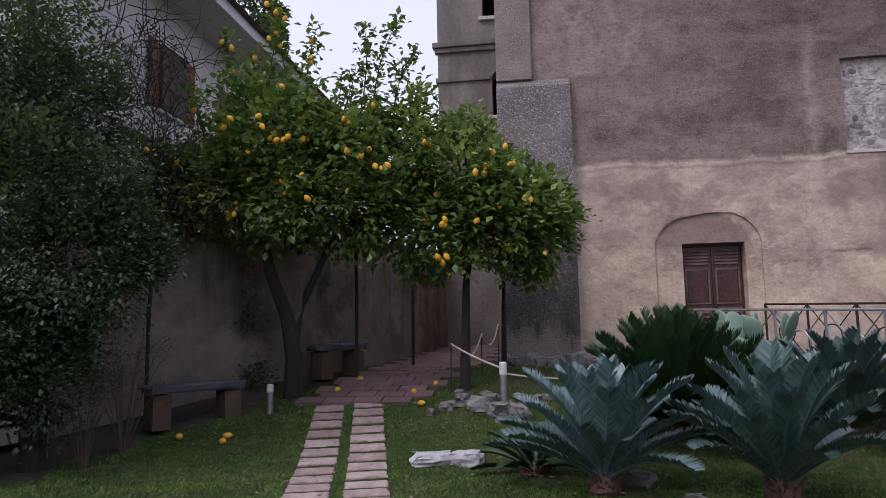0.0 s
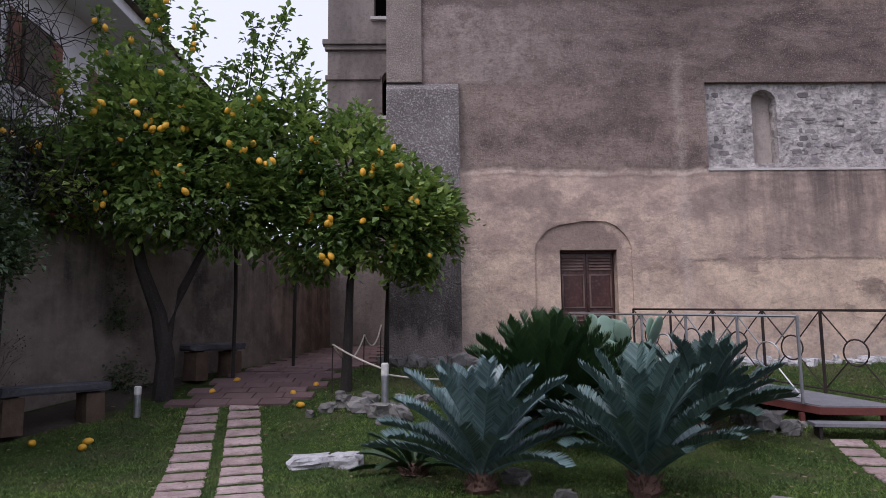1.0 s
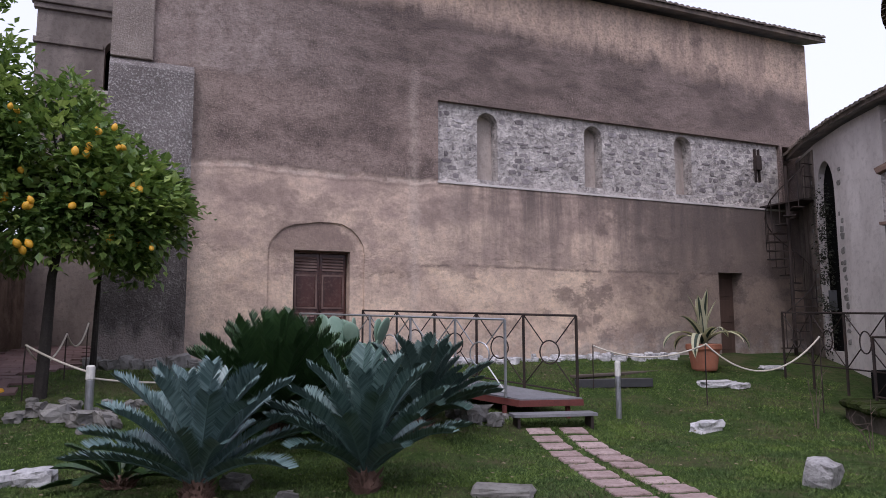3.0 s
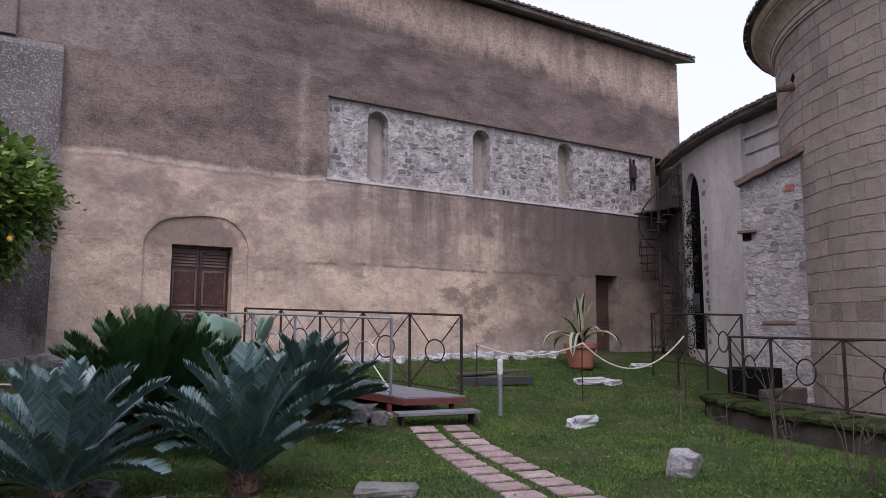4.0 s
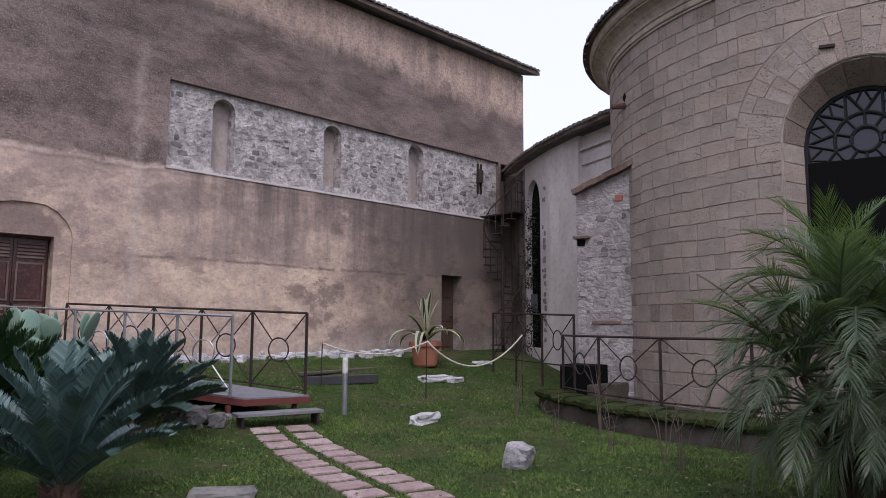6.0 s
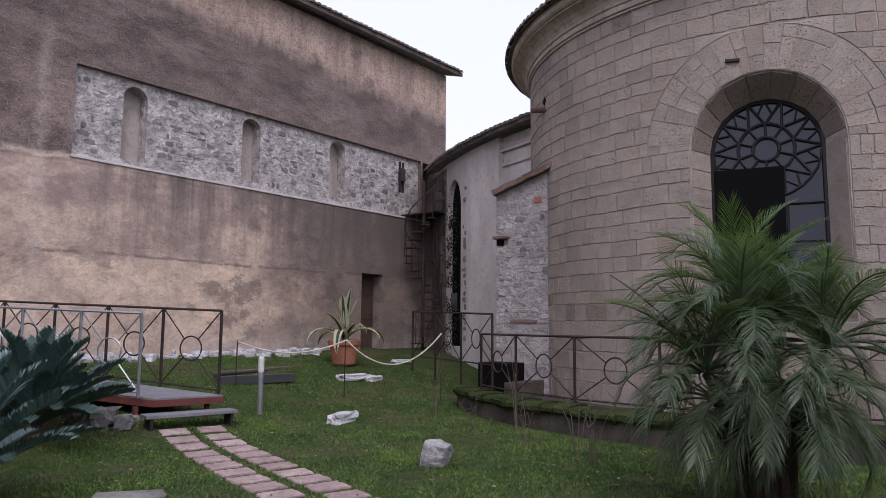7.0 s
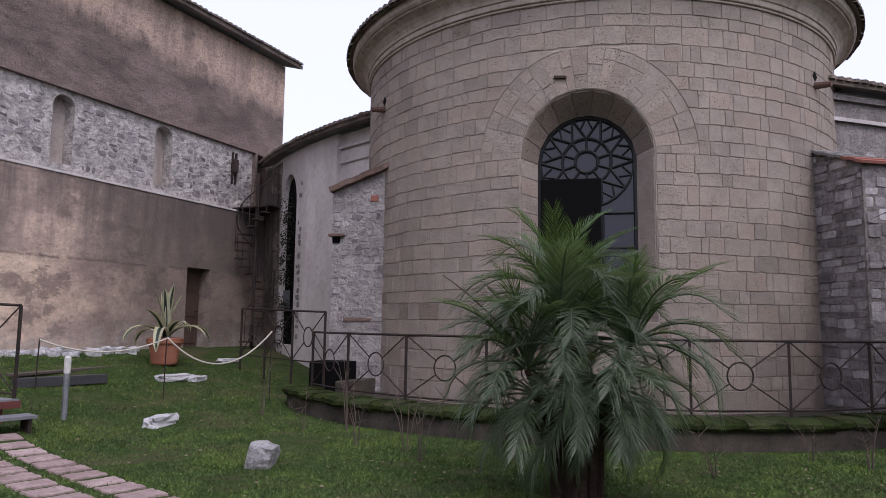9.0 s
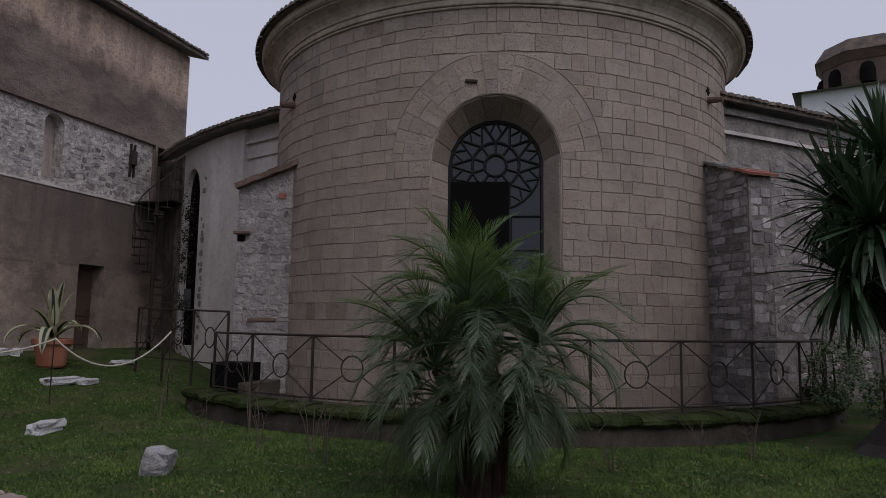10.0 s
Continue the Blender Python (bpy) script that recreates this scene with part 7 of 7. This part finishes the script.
def tile_row(points, name, label, width=0.2, length=0.5, tilt=0.3, outward=None):
    """Half-round eave tiles, one after another along a line of (point, outward direction)."""
    root = thing(name, label, "roof tiles", kind="structure")
    verts = []
    for y in (0, length):
        for a in (0, 45, 90, 135, 180):
            verts.append((0.09 * math.cos(radians(a)), y, 0.08 * math.sin(radians(a)) + tilt * y))
    faces = [(k, k + 1, k + 6, k + 5) for k in range(4)] + [(0, 1, 2, 3, 4)]
    me = bpy.data.meshes.new("tile")
    me.from_pydata(verts, [], faces)
    me.materials.append(ROOF_TILE)
    for p, out in points:
        ob = new("tile", me)
        ob.parent = root
        ob.matrix_basis = pose(p.x, p.y, p.z + random.uniform(-0.012, 0.012), 0, 0, math.degrees(math.atan2(out.y, out.x)) + 90 + random.uniform(-3, 3))


ring = []
for k in range(100):
    a = radians(95 + k * 1.9)
    o = Vector((math.cos(a), math.sin(a), 0))
    ring.append((Vector((AC.x, AC.y, 0)) + o * 6.03 + Vector((0, 0, 7.95)), o))
tile_row(ring, "apse_eave_tiles", "row of weathered half-round tiles on the apse eave")
for line, nm, total in ((SIDE_L, "north_eave_tiles", 7.5), (SIDE_R, "south_eave_tiles", 6.0)):
    pts = []
    u = 0.0
    while u < total:
        p, right = along(line, u)
        pts.append((p - right * 0.38 + Vector((0, 0, 6.6)), -right))
        u += 0.21
    tile_row(pts, nm, "row of weathered half-round tiles on the low curved eave")

# spouts at the sides of the drum
for u in (-4.95, 4.92):
    s = thing("water_spout", "dark rust-brown water spout on the apse", "spout")
    p, q = drum_at(u, 0.05, 6.24), drum_at(u, -0.3, 6.2)
    part("pipe", bar([p, q], [0.075, 0.055], 8), BROWN, s)
    # the hole is a black peg that imitates its shade
    part("hole", bar([drum_at(u, 0.1, 6.42), drum_at(u, -0.012, 6.42)], 0.1, 4), BLACK, s)


# iron cramp in the ring of wedge stones, and old repairs on the north buttress
bm = box(-0.11, 0.11, 0, 0.05, 0, 0.05, 0.008)
bmesh.ops.transform(bm, matrix=Matrix.Rotation(radians(6), 4, "Y"), verts=bm.verts)
for v in bm.verts:
    v.co = drum_at(-0.44 + v.co.x, -0.05 + v.co.y, 5.93 + v.co.z)
part("iron_cramp", bm, IRON, DRUM, "short rusty iron cramp")
NORTH = bpy.data.objects["buttress_north"]
# the putlog hole's shade is a black block on the face
for u, z, w, h, material, nm in ((0.85, 4.2, 0.16, 0.13, BRICK, "red_brick"), (1.2, 4.02, 0.15, 0.1, BRICK, "red_brick"), (0.3, 1.66, 0.6, 0.07, OLD_COPING, "brick_course"), (-0.05, 3.45, 0.34, 0.06, OLD_COPING, "small_coping"), (0.02, 3.31, 0.16, 0.13, BLACK, "putlog_hole")):
    A, d = Vector((12.35, 8.45, 0)), Vector((0.261, -0.965, 0))
    out = Vector((-0.965, -0.261, 0))
    m = Matrix.Translation(A + d * u + Vector((0, 0, z))) @ Matrix(((d.x, -out.x, 0, 0), (d.y, -out.y, 0, 0), (0, 0, 1, 0), (0, 0, 0, 1)))
    deep = 0.12 if nm == "small_coping" else 0.03
    part(nm, box(0, w, -deep, 0.05, 0, h, 0.012, m), material, NORTH)


# ---- grass ----
def grass(name, count, region, h, seed, tint):
    rs = np.random.RandomState(seed)
    verts, faces = [], []
    n = 0
    while n < count:
        r = region[0] + (region[1] - region[0]) * rs.rand() ** 0.8
        a = radians(rs.uniform(region[2], region[3]))
        x, y = r * math.sin(a), r * math.cos(a)
        if y > 14.2 or (KC - Vector((x, y, 0))).length < 7.3 or y - 7.9 > 1.35 * (x + 6.9):
            continue
        if noise.noise(Vector((x * 0.9, y * 0.9, 3))) < -0.28 and rs.rand() < 0.75:
            continue
        k1 = abs((x + 1.72) * 5.95 + (y - 5.2) * 1.5) / 6.14
        k2 = abs((x - 4.2) * 5.2 - (y - 4.0) * 1.47) / 5.4
        if (k1 < 0.52 and k1 > 0.09 and y < 11.2) or (k2 < 0.47 and k2 > 0.09 and y < 9.3) or (y > 11.2 and x < -1.9 + 0.12 * (y - 11.2)):
            if rs.rand() < 0.97:
                continue
        z = ground_z(x, y) - 0.02
        b = rs.uniform(0, math.tau)
        hh = h * rs.uniform(0.5, 1.4)
        w = 0.004 + 0.005 * rs.rand() ** 2
        lean = rs.normal(0, 0.75, 2) * hh
        i = len(verts)
        verts += [(x - w * math.cos(b), y - w * math.sin(b), z), (x + w * math.cos(b), y + w * math.sin(b), z), (x + lean[0], y + lean[1], z + hh)]
        faces.append((i, i + 1, i + 2))
        n += 1
    me = bpy.data.meshes.new(name)
    me.from_pydata(verts, [], faces)
    me.materials.append(tint)
    tagged(new(name, me), "short mown grass blades of the lawn", "grass", kind="stuff")


def grass_material():
    """Blades of many greens: mossy yellow-green stretches, deep green ones, some dry."""
    m, nt, bsdf, pos, geo = start("grass_blade")
    one = geo.outputs["Random Per Island"]
    deep = mix(nt, one, (0.028, 0.056, 0.015), (0.125, 0.185, 0.065))
    moss = mix(nt, one, (0.06, 0.11, 0.016), (0.22, 0.30, 0.08))
    dry = mix(nt, one, (0.07, 0.065, 0.03), (0.19, 0.165, 0.09))
    col = mix(nt, grey_ramp(nt, noise_of(nt, pos, 1.1, 7, 0.7), 0.42, 0.62), deep, moss)
    col = mix(nt, calc(nt, "MULTIPLY", grey_ramp(nt, noise_of(nt, pos, 2.6, 6, 0.7), 0.55, 0.68), 0.7), col, dry)
    nt.links.new(col, bsdf.inputs["Base Color"])
    bsdf.inputs["Roughness"].default_value = 0.65
    return m


GRASS = grass_material()
GRASS.node_tree.nodes["Principled BSDF"].inputs["Specular IOR Level"].default_value = 0.15
grass("grass", 260000, (5.4, 11.5, -44, 112), 0.026, 5, GRASS)
grass("far_grass", 60000, (10.5, 17.5, -36, 60), 0.034, 6, GRASS)


def litter(count):
    """Dry leaves and bits strewn over the lawn."""
    rs = np.random.RandomState(9)
    verts, faces = [], []
    while len(faces) < count:
        a, r = radians(rs.uniform(-32, 100)), rs.uniform(5.5, 17)
        x, y = r * math.sin(a), r * math.cos(a)
        if y > 14.1 or (KC - Vector((x, y, 0))).length < 7.3 or x < -5.8 or (y < 9 and rs.rand() < 0.65):
            continue
        z = ground_z(x, y) + 0.015 + 0.02 * rs.rand()
        b, s = rs.uniform(0, math.tau), rs.uniform(0.012, 0.035)
        c, d = math.cos(b) * s, math.sin(b) * s
        i = len(verts)
        verts += [(x - c, y - d, z), (x + d * 0.5, y - c * 0.5, z + s * 0.3), (x + c, y + d, z + s * 0.2), (x - d * 0.5, y + c * 0.5, z)]
        faces.append((i, i + 1, i + 2, i + 3))
    me = bpy.data.meshes.new("leaf_litter")
    me.from_pydata(verts, [], faces)
    me.materials.append(leaf_material("dry_leaf", (0.10, 0.07, 0.04), (0.30, 0.24, 0.15), 0.8, 0.0))
    tagged(new("leaf_litter", me), "dry leaves strewn over the lawn", "leaf litter", kind="stuff")


litter(2600)
